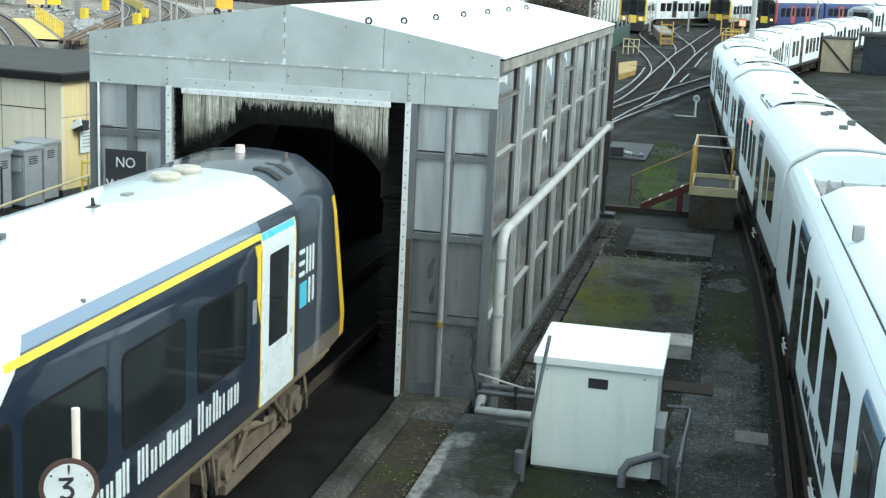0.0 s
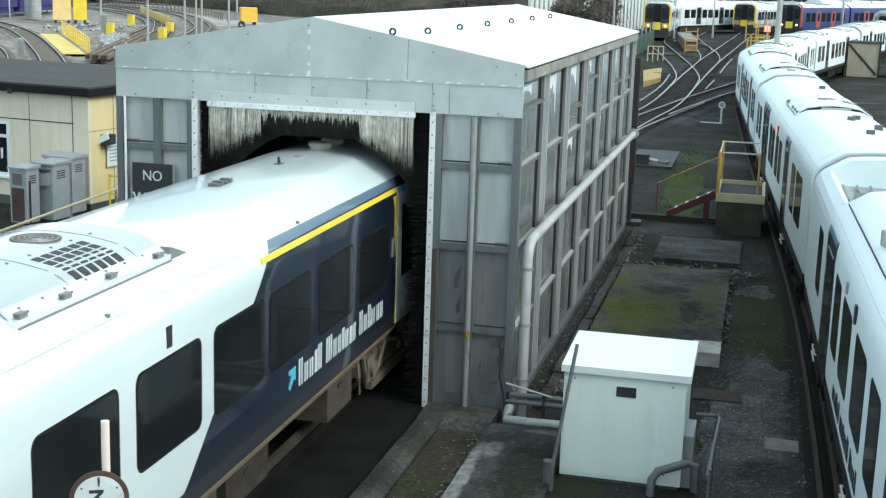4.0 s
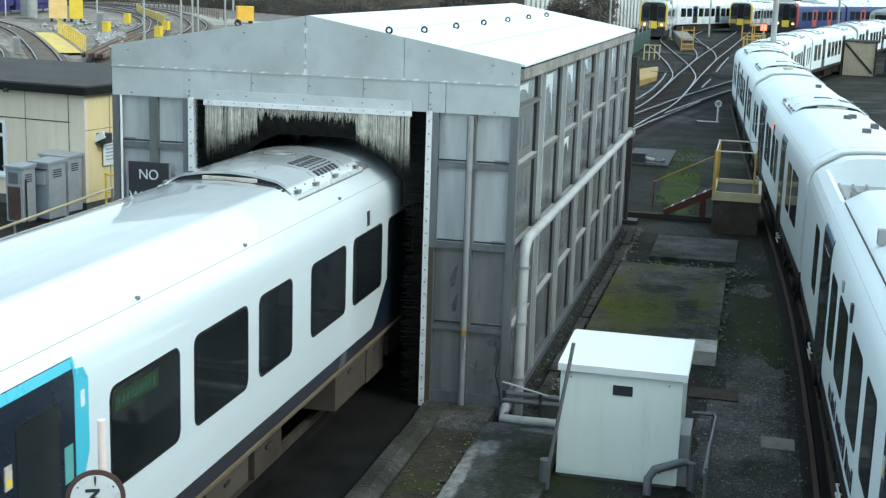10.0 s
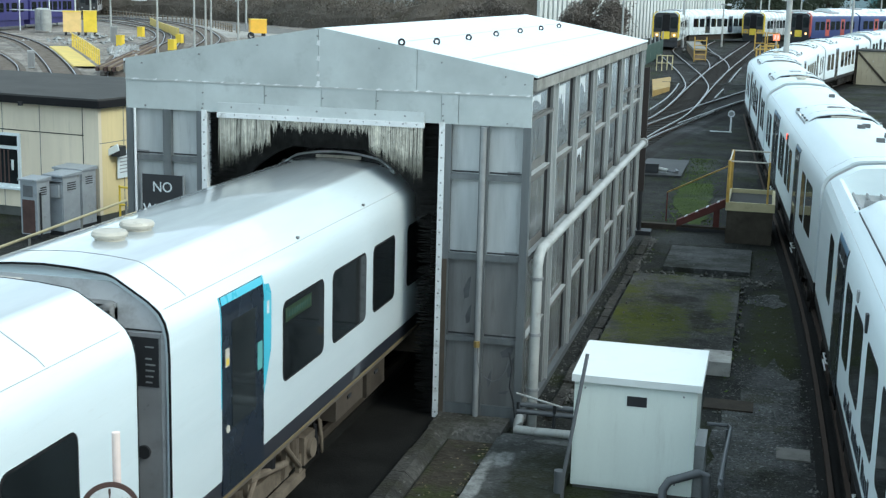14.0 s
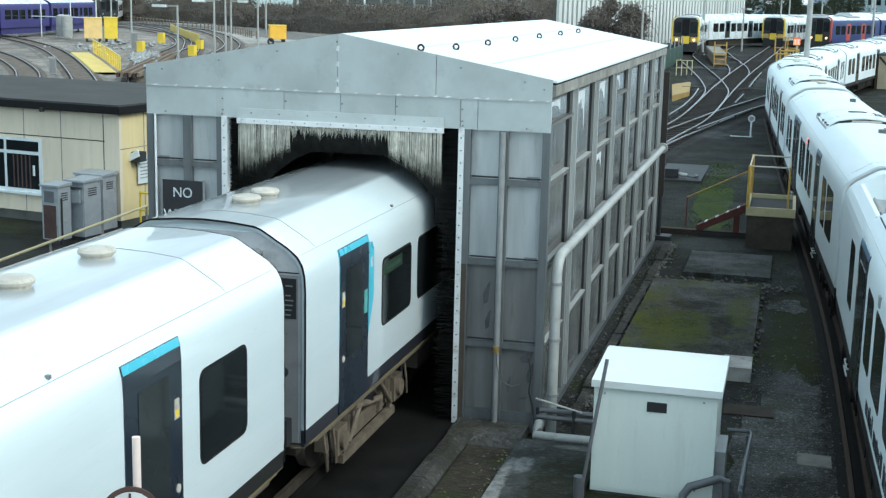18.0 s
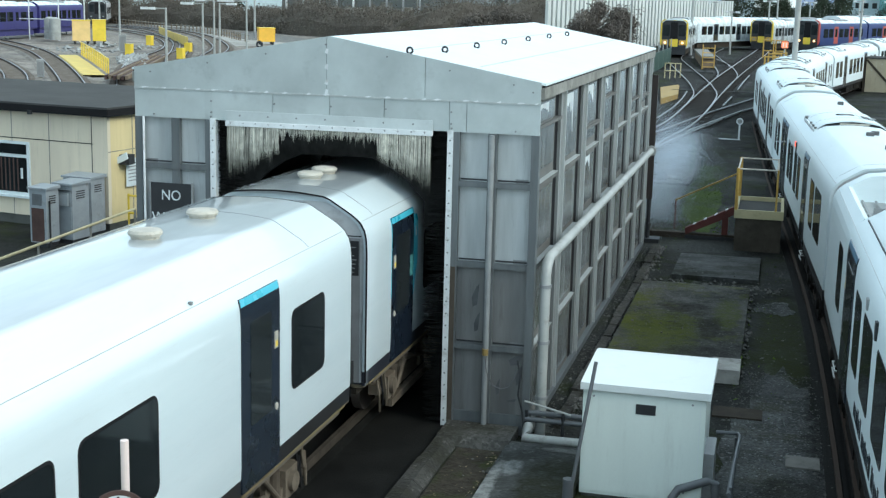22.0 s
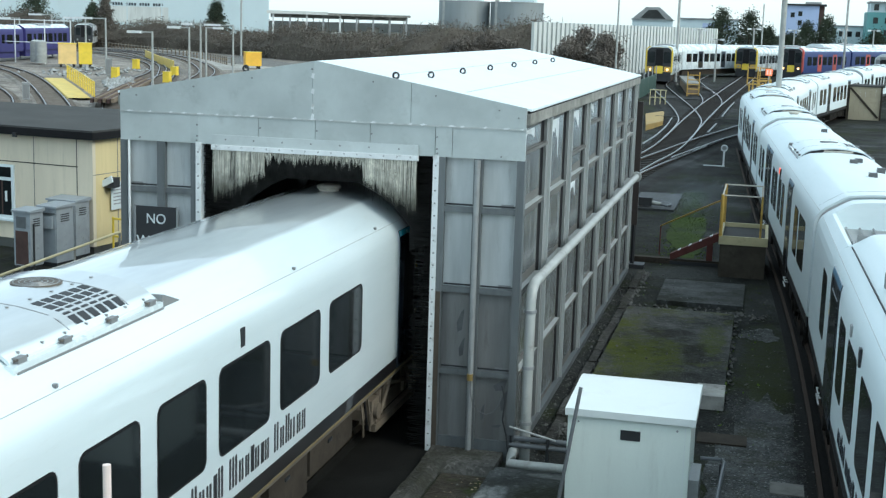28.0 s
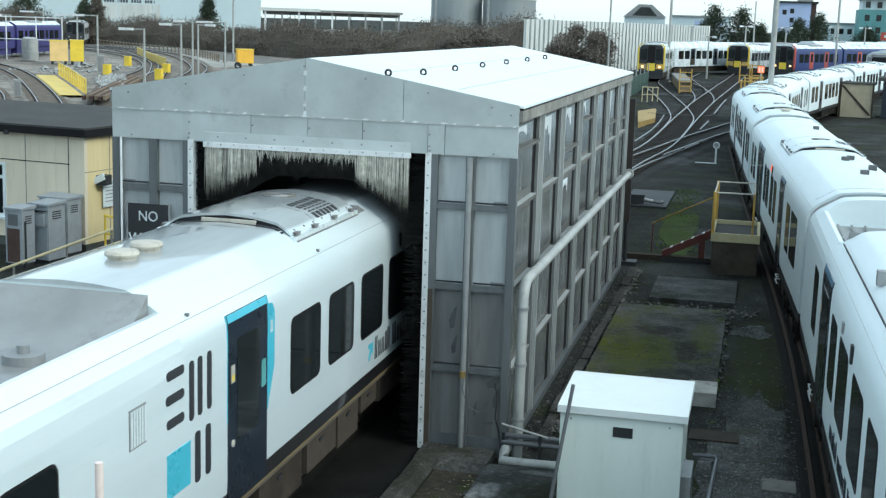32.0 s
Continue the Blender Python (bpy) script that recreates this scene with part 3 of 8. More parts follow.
# ---- ground ----
def build_ground():
    bm = bmesh.new()
    xs = [-900, -400, -200, -120, -80, -60, -45, -30, -20, -12, -6, -1.95, 2.02, 6, 9, 12, 18, 30, 60, 120, 250, 500, 1000]
    ys = [-200, -60, -30, -15, -8, -3, 0, 5, 10, 15, 20, 25, 30, 36, 42, 48, 55, 62, 70, 78, 86, 95, 105, 120, 150, 200, 350, 700, 1500, 3000]
    grid = [[bm.verts.new((x, y, ground_z(x, y))) for y in ys] for x in xs]
    for i in range(len(xs) - 1):
        for j in range(len(ys) - 1):
            bm.faces.new((grid[i][j], grid[i + 1][j], grid[i + 1][j + 1], grid[i][j + 1]))
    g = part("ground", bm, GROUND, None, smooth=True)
    tagged(g, "dark mossy yard ground of gravel and dirt", "ground", kind="structure")


build_ground()

SX, L, EAVE, FASC, PEAK, JAMB = 3.36, 17.1, 5.52, 4.77, 6.11, 1.93
BAYS = [0.0, 2.42, 4.86, 7.3, 9.75, 12.2, 14.65, 17.1]


def build_shed():
    shed = thing("train_wash_shed", "galvanised steel train wash shed with a white pitched roof", "building", kind="structure")
    # gable fascia of lapped sheets
    mid = EAVE - 0.28
    def gable_z(x):
        return EAVE + (PEAK - EAVE) * (1 - abs(x) / SX)
    cuts = [-SX, -0.05, 1.55, SX]
    for a, b in zip(cuts, cuts[1:]):
        pts = [(a + .004, mid), (b - .004, mid), (b - .004, gable_z(b) + .05), (a + .004, gable_z(a) + .05)]
        if a < 0 < b:
            pts.insert(3, (0, PEAK + .05))
        part("gable_sheet", prism(pts, "y", -0.06, 0.0), GALV, shed)
    cuts = [-SX, -2.03, -0.95, 0.0, 0.9, 1.95, 2.22, SX]
    for i, (a, b) in enumerate(zip(cuts, cuts[1:])):
        part("fascia_sheet", box(a + .004, b - .004, -0.052 - 0.004 * (i % 2), 0.0, FASC, mid - .003), GALV, shed)
    part("lap_trim", box(-SX, SX, -0.068, -0.03, mid - .012, mid + .012), FRAME_LIGHT, shed)
    # Glints on the sheet seams, put in as small pale chips.
    rg = random.Random(8)
    for k in range(22):
        x = -SX + .15 + k * .31 + rg.uniform(-.08, .08)
        part("bright_dent", prism([(x, mid + .005), (x + .05, mid - .004), (x + rg.uniform(.07, .16), mid + .012), (x + .06, mid + rg.uniform(.02, .035))], "y", -0.071, -0.066), WHITE_STRIP, shed, "pale chip painted as a glint")
    for z in (FASC + .5, 5.42, 5.66, 5.9):
        part("bright_dent", prism([(-.08, z), (-.03, z - .02), (-.02, z + .06), (-.06, z + .07)], "y", -0.064, -0.06), WHITE_STRIP, shed)
    bolt = rod((0, -0.08, 0), (0, -0.05, 0), 0.015, 6)
    me = part("bolt", bolt, GREY_END, shed)
    me.matrix_basis = pose(SX - .12, 0, EAVE - .1)
    for k in range(7):
        for x, z in ((-SX + .3 + k * 1.0, gable_z(-SX + .3 + k * 1.0) - .07), (-SX + .35 + k * 1.0, FASC + .05)):
            share("bolt", me.data, shed, pose(x, 0, z))
    for x in (-2.03, -0.95, 0.0, 0.9, 1.95):
        for z in (FASC + .12, FASC + .3):
            share("bolt", me.data, shed, pose(x + .03, 0, z))
    # front wall either side of the opening
    for sgn in (1, -1):
        x = lambda a: sgn * a
        def bx(a, b, y0, y1, z0, z1):
            return box(min(x(a), x(b)), max(x(a), x(b)), y0, y1, z0, z1)
        part("corner_post", bx(3.24, SX, -0.06, 0.10, 0, FASC), FRAME, shed, bevel=.006)
        part("mullion", bx(2.57, 2.71, -0.06, 0.06, 0, FASC), FRAME, shed, bevel=.006)
        part("jamb_post", bx(2.02, 2.12, -0.06, 0.10, 0, FASC), FRAME, shed, bevel=.006)
        part("jamb_strip", bx(1.93, 2.02, -0.085, 0.10, 0, FASC + .02), WHITE_STRIP, shed)
        for k in range(24):
            share("bolt", me.data, shed, pose(x(1.975), -0.012, 0.15 + k * 0.195))
        for i, (a, b) in enumerate(((0.10, 1.36), (1.42, 2.68), (2.74, 3.93), (4.01, FASC))):
            for c, d in ((2.12, 2.57), (2.71, 3.24)):
                # The two lower rows take the darker sheet, painted shade included.
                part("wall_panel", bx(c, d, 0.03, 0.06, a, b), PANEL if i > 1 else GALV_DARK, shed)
        for z in (1.39, 2.71, 3.97):
            for c, d in ((2.12, 2.57), (2.71, 3.24)):
                part("girt", bx(c, d, -0.045, 0.03, z - .045, z + .045), FRAME, shed, bevel=.006)
        part("jamb_cover", bx(2.022, 2.10, -0.072, -0.06, 0, 2.66), UNDER_LIGHT if sgn > 0 else FRAME, shed)
        part("mullion_pad", bx(2.57, 2.71, -0.066, -0.06, 3.93, 4.02), FRAME, shed)
        for z in (1.45, 2.77, 4.03):
            part("girt_slit", bx(2.13, 2.56, 0.022, 0.03, z, z + .025), DARK, shed)
            part("girt_slit", bx(2.72, 3.23, 0.022, 0.03, z, z + .025), DARK, shed)
            part("rust_blot", bx(3.0, 3.2, 0.024, 0.029, z - .02, z + .05), GREY_END, shed)
        part("kick_plate", bx(2.12, 3.24, -0.02, 0.028, 0, 0.32), FRAME, shed)
        # brush lining of the opening's side
        side = bmesh.new()
        rng = random.Random(5 + sgn)
        for k in range(1300):
            z = 0.05 + k / 1300 * 4.7
            ln = 0.12 + rng.random() ** 1.5 * 0.26
            yy = 0.02 + rng.random() * 0.24
            a, b = x(1.93), x(1.93 - ln)
            bm_box = (min(a, b), max(a, b), yy, yy + 0.02, z, z + 0.003 + .004 * rng.random())
            box(*bm_box, bm=side)
        part("side_brush", side, BRISTLE_DARK, shed)
    part("cable_pipe", rod((-3.2, -0.07, 0.3), (-3.2, -0.07, FASC), .02, 8), WHITE_STRIP, shed, "thin white pipe")
    part("joint_band", box(-2.12, -1.98, -0.058, -0.05, FASC + .01, mid - .01), GALV, shed)
    for a, z, w, h in ((2.42, 1.62, .08, .32), (2.38, 2.02, .10, .38), (2.80, .62, .06, .28), (3.02, 1.12, .19, .2), (3.12, .80, .09, .34), (3.0, .52, .14, .06)):
        part("worn_patch", prism([(a, z), (a + w * .7, z + h * .1), (a + w, z + h), (a + w * .5, z + h * .85), (a - w * .2, z + h * .4)], "y", 0.026, 0.0295), SCUFF, shed, "dark worn paint")
    # head brush: a flap of bristles, pale at the sides and dark in the middle
    part("brush_plate", box(-1.74, 1.69, -0.085, -0.06, 4.77, 4.93), BRUSH_PLATE, shed)
    part("brush_rail", box(-1.74, 1.69, -0.115, -0.045, 4.69, 4.77), WHITE_STRIP, shed, bevel=.006)
    for k in range(16):
        share("bolt", me.data, shed, pose(-1.65 + k * .215, -0.035, 4.74))
    for k in range(7):
        share("bolt", me.data, shed, pose(-1.5 + k * .48, -0.012, 4.86))
    rng = random.Random(3)

    def strands(count, spread, length, thick, depth, material, label):
        v, f = [], []
        clump = {}
        for k in range(count):
            if material is BRISTLE and abs(k / count - .5) < .24 and rng.random() < .55:
                continue
            xx = -1.71 + 3.38 * (k + rng.random()) / count
            u = abs(xx + 0.02) / 1.7
            c = clump.setdefault(int(xx / .028), (rng.gauss(0, 1), rng.uniform(-.02, .02)))
            low = min(4.665, length(u) + .028 * c[0] + rng.gauss(0, spread))
            w, yy = rng.uniform(.6, 1.2) * thick, depth + rng.random() * .05
            lean = c[1] + rng.uniform(-.02, .02)
            n = len(v)
            zm = 4.70 + (low - 4.70) * .55
            v += [(xx - w, yy, 4.70), (xx + w, yy, 4.70), (xx, yy + 2 * w, 4.70),
                  (xx - w + lean * .4, yy - .006, zm), (xx + w + lean * .4, yy - .006, zm), (xx + lean * .4, yy - .006 + 2 * w, zm), (xx + lean, yy - .004, low)]
            for a in range(3):
                b = (a + 1) % 3
                f += [(n + a, n + b, n + 3 + b, n + 3 + a), (n + 3 + a, n + 3 + b, n + 6)]
        me2 = bpy.data.meshes.new("head_brush")
        me2.from_pydata(v, [], f)
        me2.materials.append(material)
        ob = new("head_brush", me2)
        ob.parent = shed
        ob["label"] = label

    def worn(u):
        return 4.36 - (u - .49) * .85 if u > .49 else 4.63
    strands(5600, .065, worn, .0036, -.10, BRISTLE, "pale frayed bristles")
    strands(140, .10, worn, .0042, -.105, BRISTLE_DARK, "black bristles")
    strands(1500, .08, lambda u: worn(u) - .10 - (.16 if u < .49 else 0), .004, -.03, BRISTLE_DARK, "black bristles")
    # inner portal with arched brushes, deep in the dark
    arch = [(-1.93, 4.75), (-1.93, 3.4)]
    for k in range(13):
        a = radians(180 - k * 15)
        q = max(abs(math.cos(a)) / 1.48, abs(math.sin(a)) / 1.05, (.58 * abs(math.cos(a)) + .815 * abs(math.sin(a))) / 1.27)
        arch.append((math.cos(a) / q, 3.2 + math.sin(a) / q))
    arch += [(1.93, 3.4), (1.93, 4.75)]
    part("arch_brush", prism(arch, "y", 0.30, 0.42), BRISTLE_DARK, shed, "black arched brush curtain")
    for sgn in (1, -1):
        part("drive_brush", rod((sgn * 2.3, 5.2, 0.5), (sgn * 2.3, 5.2, 4.1), 0.42, 20), BRISTLE_DARK, shed, smooth=True)
    # side walls: posts, girts and framed panes
    def across(sgn, a, b):
        return sorted((sgn * a, sgn * b))
    for sgn in (1, -1):
        for i, y in enumerate(BAYS[1:]):
            y1 = min(y, L - .06)
            part("side_post", box(*across(sgn, SX - .14, SX), y1 - .012, y1 + .034, 0, EAVE - .2), FRAME_LIGHT, shed, bevel=.005)
            part("post_flange", box(*across(sgn, SX - .11, SX - .05), y1 - .25, y1 - .012, 0, EAVE - .2), FLANGE, shed, bevel=.005)
            # Black strip flush with the panel: shade of a recess, widened for the camera.
            part("post_gap", box(*across(sgn, SX - .13, SX - .099), y1 - .55, y1 - .25, 0, EAVE - .2), BLACK_STRIP, shed)
        for j, (a, b) in enumerate(zip(BAYS, BAYS[1:])):
            a2, b2 = a + .034 if a else .10, min(b, L - .06) - .55
            for k, (z0, z1) in enumerate(((0.12, 1.33), (1.41, 2.66), (2.74, 3.93), (4.01, EAVE - .2))):
                sp = part("side_panel", box(*across(sgn, SX - .13, SX - .10), a2, b2, z0, z1), CLAD, shed)
                part("pane", box(*across(sgn, SX - .10, SX - .094), a2 + .16, b2 - .10, z0 + .16 - .06 * (j % 2), z1 - .10), PANE, sp)
            for z in (1.37, 2.70, 3.97):
                part("side_girt", box(*across(sgn, SX - .10, SX - .025), a2, b2, z - .035, z + .035), CLAD, shed, bevel=.005)
                # Shade below the girt, laid on as a black strip.
                part("girt_shade", box(*across(sgn, SX - .10, SX - .088), a2, b2, z - .085, z - .035), BLACK_STRIP, shed)
                part("girt_lip", box(*across(sgn, SX - .10, SX - .015), a2, b2, z + .035, z + .047), FRAME_LIGHT, shed)
    # Pale patches on the panes: glare put into colour along with peeling film.
    rng = random.Random(12)
    for a, top, w, h in ((0.3, 5.2, .9, .26), (2.7, 5.2, 1.0, .75), (5.1, 5.2, 1.1, .5), (7.5, 5.2, .9, .3), (9.95, 5.2, .6, .55), (12.4, 5.2, .8, .6), (14.9, 5.2, .6, .4), (5.4, 3.82, .7, .35), (10.1, 3.82, .5, .4)):
        n = 14
        low = [(a + w * k / n, top - h * (0.35 + 0.65 * abs(2 * k / n - 1) ** 2) * rng.uniform(.55, 1.0)) for k in range(n + 1)]
        part("film_patch", prism(low + [(a + w, top), (a, top)], "x", SX - .094, SX - .090), CHALK, shed, "pale patch of peeling film and painted glare")
    for sgn in (1, -1):
        xo, xi = sgn * SX, sgn * (SX - 0.10)
        for a, z in ((4.86, 4.42), (7.3, 4.83), (12.2, 4.42), (14.65, 4.36), (0.0, 4.88)):
            part("side_girt", box(min(xo, xi), max(xo, xi) - (.015 if sgn > 0 else 0), a + .08, a + 2.1, z - .025, z + .025), CLAD, shed, bevel=.005)
        part("eaves_trim", box(min(sgn * (SX - .12), sgn * (SX + .05)), max(sgn * (SX - .12), sgn * (SX + .05)), -0.02, L, EAVE - .2, EAVE - .03), TRIM, shed, bevel=.01)
        part("eaves_gap", box(min(sgn * (SX - .1), sgn * (SX + .045)), max(sgn * (SX - .1), sgn * (SX + .045)), 0, L, EAVE - .03, EAVE - .008), BLACK_STRIP, shed)
        part("base_rail", box(min(xo, xi), max(xo, xi), 0.10, L, 0, 0.12), FRAME, shed)
    # roof slopes
    for sgn in (1, -1):
        pts = [(0, PEAK + .01), (sgn * (SX + .06), EAVE), (sgn * (SX + .06), EAVE + .035), (0, PEAK + .05)]
        part("roof_slope", prism(pts, "y", -0.004, L + .05), ROOF, shed)
        for x in (1.1, 2.3):
            z = gable_z(x) + .05
            part("roof_lap", prism([(sgn * x, z), (sgn * (x + .03), z - .005), (sgn * (x + .03), z - .03), (sgn * x, z - .03)], "y", 0.4, L), SEAM, shed)
    # lifting eyes on the front slope
    for k, (x, y) in enumerate(((-1.22, 0.06), (1.28, 0.0), (1.45, 1.5), (1.45, 3.8), (1.45, 6.2), (1.45, 8.7), (1.45, 11.3), (1.45, 13.9))):
        z = gable_z(x) + .05
        b = bmesh.new()
        ring = [(x + .045 * math.cos(a), y, z + .045 + .045 * math.sin(a)) for a in [2 * math.pi * j / 16 for j in range(17)]]
        tube(ring, 0.017, 6, b)
        rod((x, y, z - .06), (x, y, z + .01), .016, 6, b)
        part("lifting_eye", b, DARK, shed)
    # back gable with a matching opening
    part("back_gable", prism([(-SX, 4.7), (SX, 4.7), (SX, EAVE), (0, PEAK), (-SX, EAVE)], "y", L, L + .05), GALV_DARK, shed)
    for sgn in (1, -1):
        part("back_wall", box(min(sgn * 1.93, sgn * SX), max(sgn * 1.93, sgn * SX), L, L + .05, 0, 4.7), GALV_DARK, shed)
    # Dark portal sheets added inside; they close off the interior round the train.
    for y in (3.5, 8.0, 12.5):
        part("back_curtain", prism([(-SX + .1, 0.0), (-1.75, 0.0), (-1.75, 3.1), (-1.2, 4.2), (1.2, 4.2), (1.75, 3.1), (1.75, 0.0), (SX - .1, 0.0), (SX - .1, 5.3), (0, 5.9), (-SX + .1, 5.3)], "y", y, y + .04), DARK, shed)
    return shed


build_shed()


def build_sign():
    sign = thing("warning_sign", "black warning sign with white lettering on the shed wall", "sign", (-2.72, -0.075, 3.28))
    part("board", box(-0.36, 0.36, -0.012, 0.012, -0.42, 0.42), DARK, sign, bevel=.004)
    part("rim", box(-0.385, -0.36, -0.018, 0.012, -0.44, 0.44), GREY, sign)
    part("rim", box(0.36, 0.385, -0.018, 0.012, -0.44, 0.44), GREY, sign)
    lettering("lettering", "NO", 0.235, sign, pose(0.0, -0.016, 0.21, 90), CHALK, 0.95)
    lettering("lettering", "WA", 0.235, sign, pose(-.16, -0.016, -0.16, 90), CHALK, 0.95)
    for k in range(5, 7):
        part("text_bar", box(-.3 + k * .085, -.24 + k * .085, -0.018, -0.012, -.34, -.13), CHALK, sign)


build_sign()


def build_pipes():
    p = thing("drain_pipe", "pale round drain pipe along the shed wall", "pipe", (3.48, 0.12, 0))
    part("pipe_run", tube([(0.03, 0.0, 0.0), (0.03, 0.0, 2.6), (0.035, 0.05, 2.74), (0.04, 0.2, 2.84), (0.05, 8, 2.84), (0.06, 15.9, 2.84), (0.02, 16.05, 2.84)], 0.085, 14), PIPE, p, smooth=True)
    for z in (0.6, 1.5, 2.4):
        part("bracket", rod((0.03, 0, z), (0.03, 0, z + .05), 0.1, 14), GREY, p)
    part("end_flange", rod((0.06, 15.85, 2.84), (0.06, 15.95, 2.84), 0.14, 14), PIPE, p)
    q = thing("water_pipe", "thin grey standpipe with a brass tap on the shed front", "pipe", (2.64, -0.11, 0))
    part("pipe_run", rod((0, 0, 0.02), (0, 0, 4.75), 0.045, 12), GREY, q, smooth=True)
    part("tap", rod((0.0, -0.03, 1.30), (0.0, -0.03, 1.40), 0.05, 10), BRASS, q, "brass tap")
    part("hose", tube([(0.02, -0.04, 1.3), (0.02, -0.06, 1.12), (0.06, -0.05, 0.95), (0.15, -.04, .82), (0.27, -.04, .77), (0.39, -.03, .82), (0.47, -.03, .95), (0.51, -.03, 1.12)], 0.008, 6), PIPE_GREY, q)
    h = thing("hose", "black hose hanging on the shed front", "hose", (3.15, -0.09, 0))
    part("hose_run", tube([(0.0, 0, 1.25), (0.06, -.02, 1.0), (0.03, -.02, 0.7), (0.10, -.02, 0.45), (0.14, -.05, 0.2)], 0.013, 8), DARK, h, smooth=True)
    d = thing("low_pipe", "fat pale pipe lying along the slab edge", "pipe", (3.35, -0.38, 0.1))
    part("pipe_run", tube([(0.02, 0.25, 0.12), (0.02, 0.1, 0.06), (0.0, 0.0, 0.0), (0.35, -0.02, 0.0), (1.25, 0.02, 0.0)], 0.075, 12), PIPE, d, smooth=True)
    r = thing("pipe_rack", "low dark rack of pipes beside the kiosk", "pipes", (3.4, -0.05, 0))
    for k, z in enumerate((0.30, 0.40)):
        part("rack_pipe", rod((-0.1, 0.03 * k, z), (1.5, 0.05 + .03 * k, z - .02), 0.045, 10), PIPE_GREY, r, smooth=True)
    part("rail_bar", rod((-0.1, -0.1, 0.62), (0.62, 0.02, 0.42), 0.018, 8), PIPE, r)
    for x in (-0.08, 0.5, 1.3):
        part("upright", rod((x, 0, 0), (x, 0, 0.45), 0.03, 8), DARK, r)


build_pipes()


def build_kerbs():
    k = thing("kerb_wall", "worn concrete kerb beside the wash track", "kerb", kind="structure")
    rng = random.Random(2)
    y = -0.80
    while y > -14:
        ln = rng.uniform(0.85, 1.0)
        a, top = 2.04 + rng.uniform(-.015, .015), 0.14 + rng.uniform(-.015, .012)
        part("kerb_stone", prism([(a, -.25), (2.42, -.25), (2.38, .03), (2.24 + rng.uniform(-.01, .01), top), (a, top)], "y", y - ln + .012, y), KERB, k, bevel=.02)
        y -= ln
    part("cross_wall", prism([(-0.94, -.1), (-0.06, -.1), (-0.06, .16), (-0.76, .15), (-0.9, .03)], "x", 2.05, 3.2), KERB, k, bevel=.02)
    s = thing("concrete_slab", "damp stained concrete slab", "slab", kind="structure")
    part("slab", box(3.16, 4.45, -4.6, -0.62, 0, 0.11), SLAB, s, bevel=.025)
    part("slab", box(3.1, 3.9, -6.2, -4.66, 0, 0.10), SLAB, s, bevel=.025)
    for x0, y0, w, d in ((3.14, -1.9, .06, .22), (3.12, -3.1, .07, .3), (3.15, -2.5, .05, .12)):
        part("chip", box(x0 - w, x0, y0, y0 + d, 0.01, 0.05), KERB, s, bevel=.012)
    pl = thing("raised_plinth", "mossy raised concrete plinth beside the shed", "plinth", kind="structure")
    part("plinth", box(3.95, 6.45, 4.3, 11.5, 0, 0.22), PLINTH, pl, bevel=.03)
    part("end_block", box(5.95, 6.47, 4.0, 4.85, 0, 0.26), BLOCK, pl, bevel=.03)
    part("plinth", box(4.5, 6.62, 12.95, 15.9, 0, 0.12), SLAB, pl, bevel=.03)
    e = thing("edging_kerb", "narrow broken concrete edging along the shed", "kerb", kind="structure")
    y = 0.5
    while y < 17:
        ln = rng.uniform(0.7, 1.2)
        part("kerb_stone", box(3.66 + rng.uniform(-.02, .02), 3.84, y, y + ln - .03, 0, 0.10 + rng.uniform(-.03, .02)), KERB, e, bevel=.02)
        y += ln
    gp = thing("gravel_patch", "patch of pale grey gravel beside the kiosk", "gravel", kind="structure")
    for cx, cy, rx, ry, seed in ((7.25, 0.2, 0.95, 4.2, 3), (7.05, 10.45, 0.42, 0.65, 4), (7.3, -5.2, 0.9, 2.2, 5)):
        rg = random.Random(seed)
        pts = []
        for i in range(40):
            a = 2 * math.pi * i / 40
            r = 1 + rg.uniform(-.16, .16) + .12 * math.sin(3 * a + seed)
            pts.append((cx + rx * r * math.cos(a), cy + ry * r * math.sin(a)))
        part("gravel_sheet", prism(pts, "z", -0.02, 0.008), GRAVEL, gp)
    mp = thing("moss_patch", "green mossy strip beside the platform", "moss", kind="structure")
    rg = random.Random(9)
    pts = []
    for i in range(48):
        a = 2 * math.pi * i / 48
        r = 1 + rg.uniform(-.12, .12) + .1 * math.sin(4 * a)
        y = 26.8 + 7.2 * r * math.sin(a)
        pts.append((4.75 - (y - 20) * .045 + .62 * r * math.cos(a), y))
    part("moss_sheet", prism(pts, "z", -0.03, 0.022), MOSS, mp)
    g = thing("drain_gully", "dark damp gully between kerb and slab", "gully", kind="structure")
    part("bed", box(2.42, 3.16, -14, -0.75, 0, 0.02), GULLY, g)
    w = thing("steel_plate", "flat grey cover plate in the gravel", "cover plate")
    part("plate", box(7.3, 7.8, -0.2, 0.32, 0, 0.03), CONCRETE, w, bevel=.008)
    w2 = thing("timber_board", "dark board lying on the gravel", "board")
    part("board", box(6.1, 6.92, 1.95, 2.5, 0, 0.035), UNDER, w2, bevel=.008)
    c = thing("trench_cover", "wet shining steel cover over a pit", "cover plate")
    part("plate", box(2.0, 3.72, 30.0, 35.0, 0.02, 0.11), WETPLATE, c, bevel=.02)


build_kerbs()


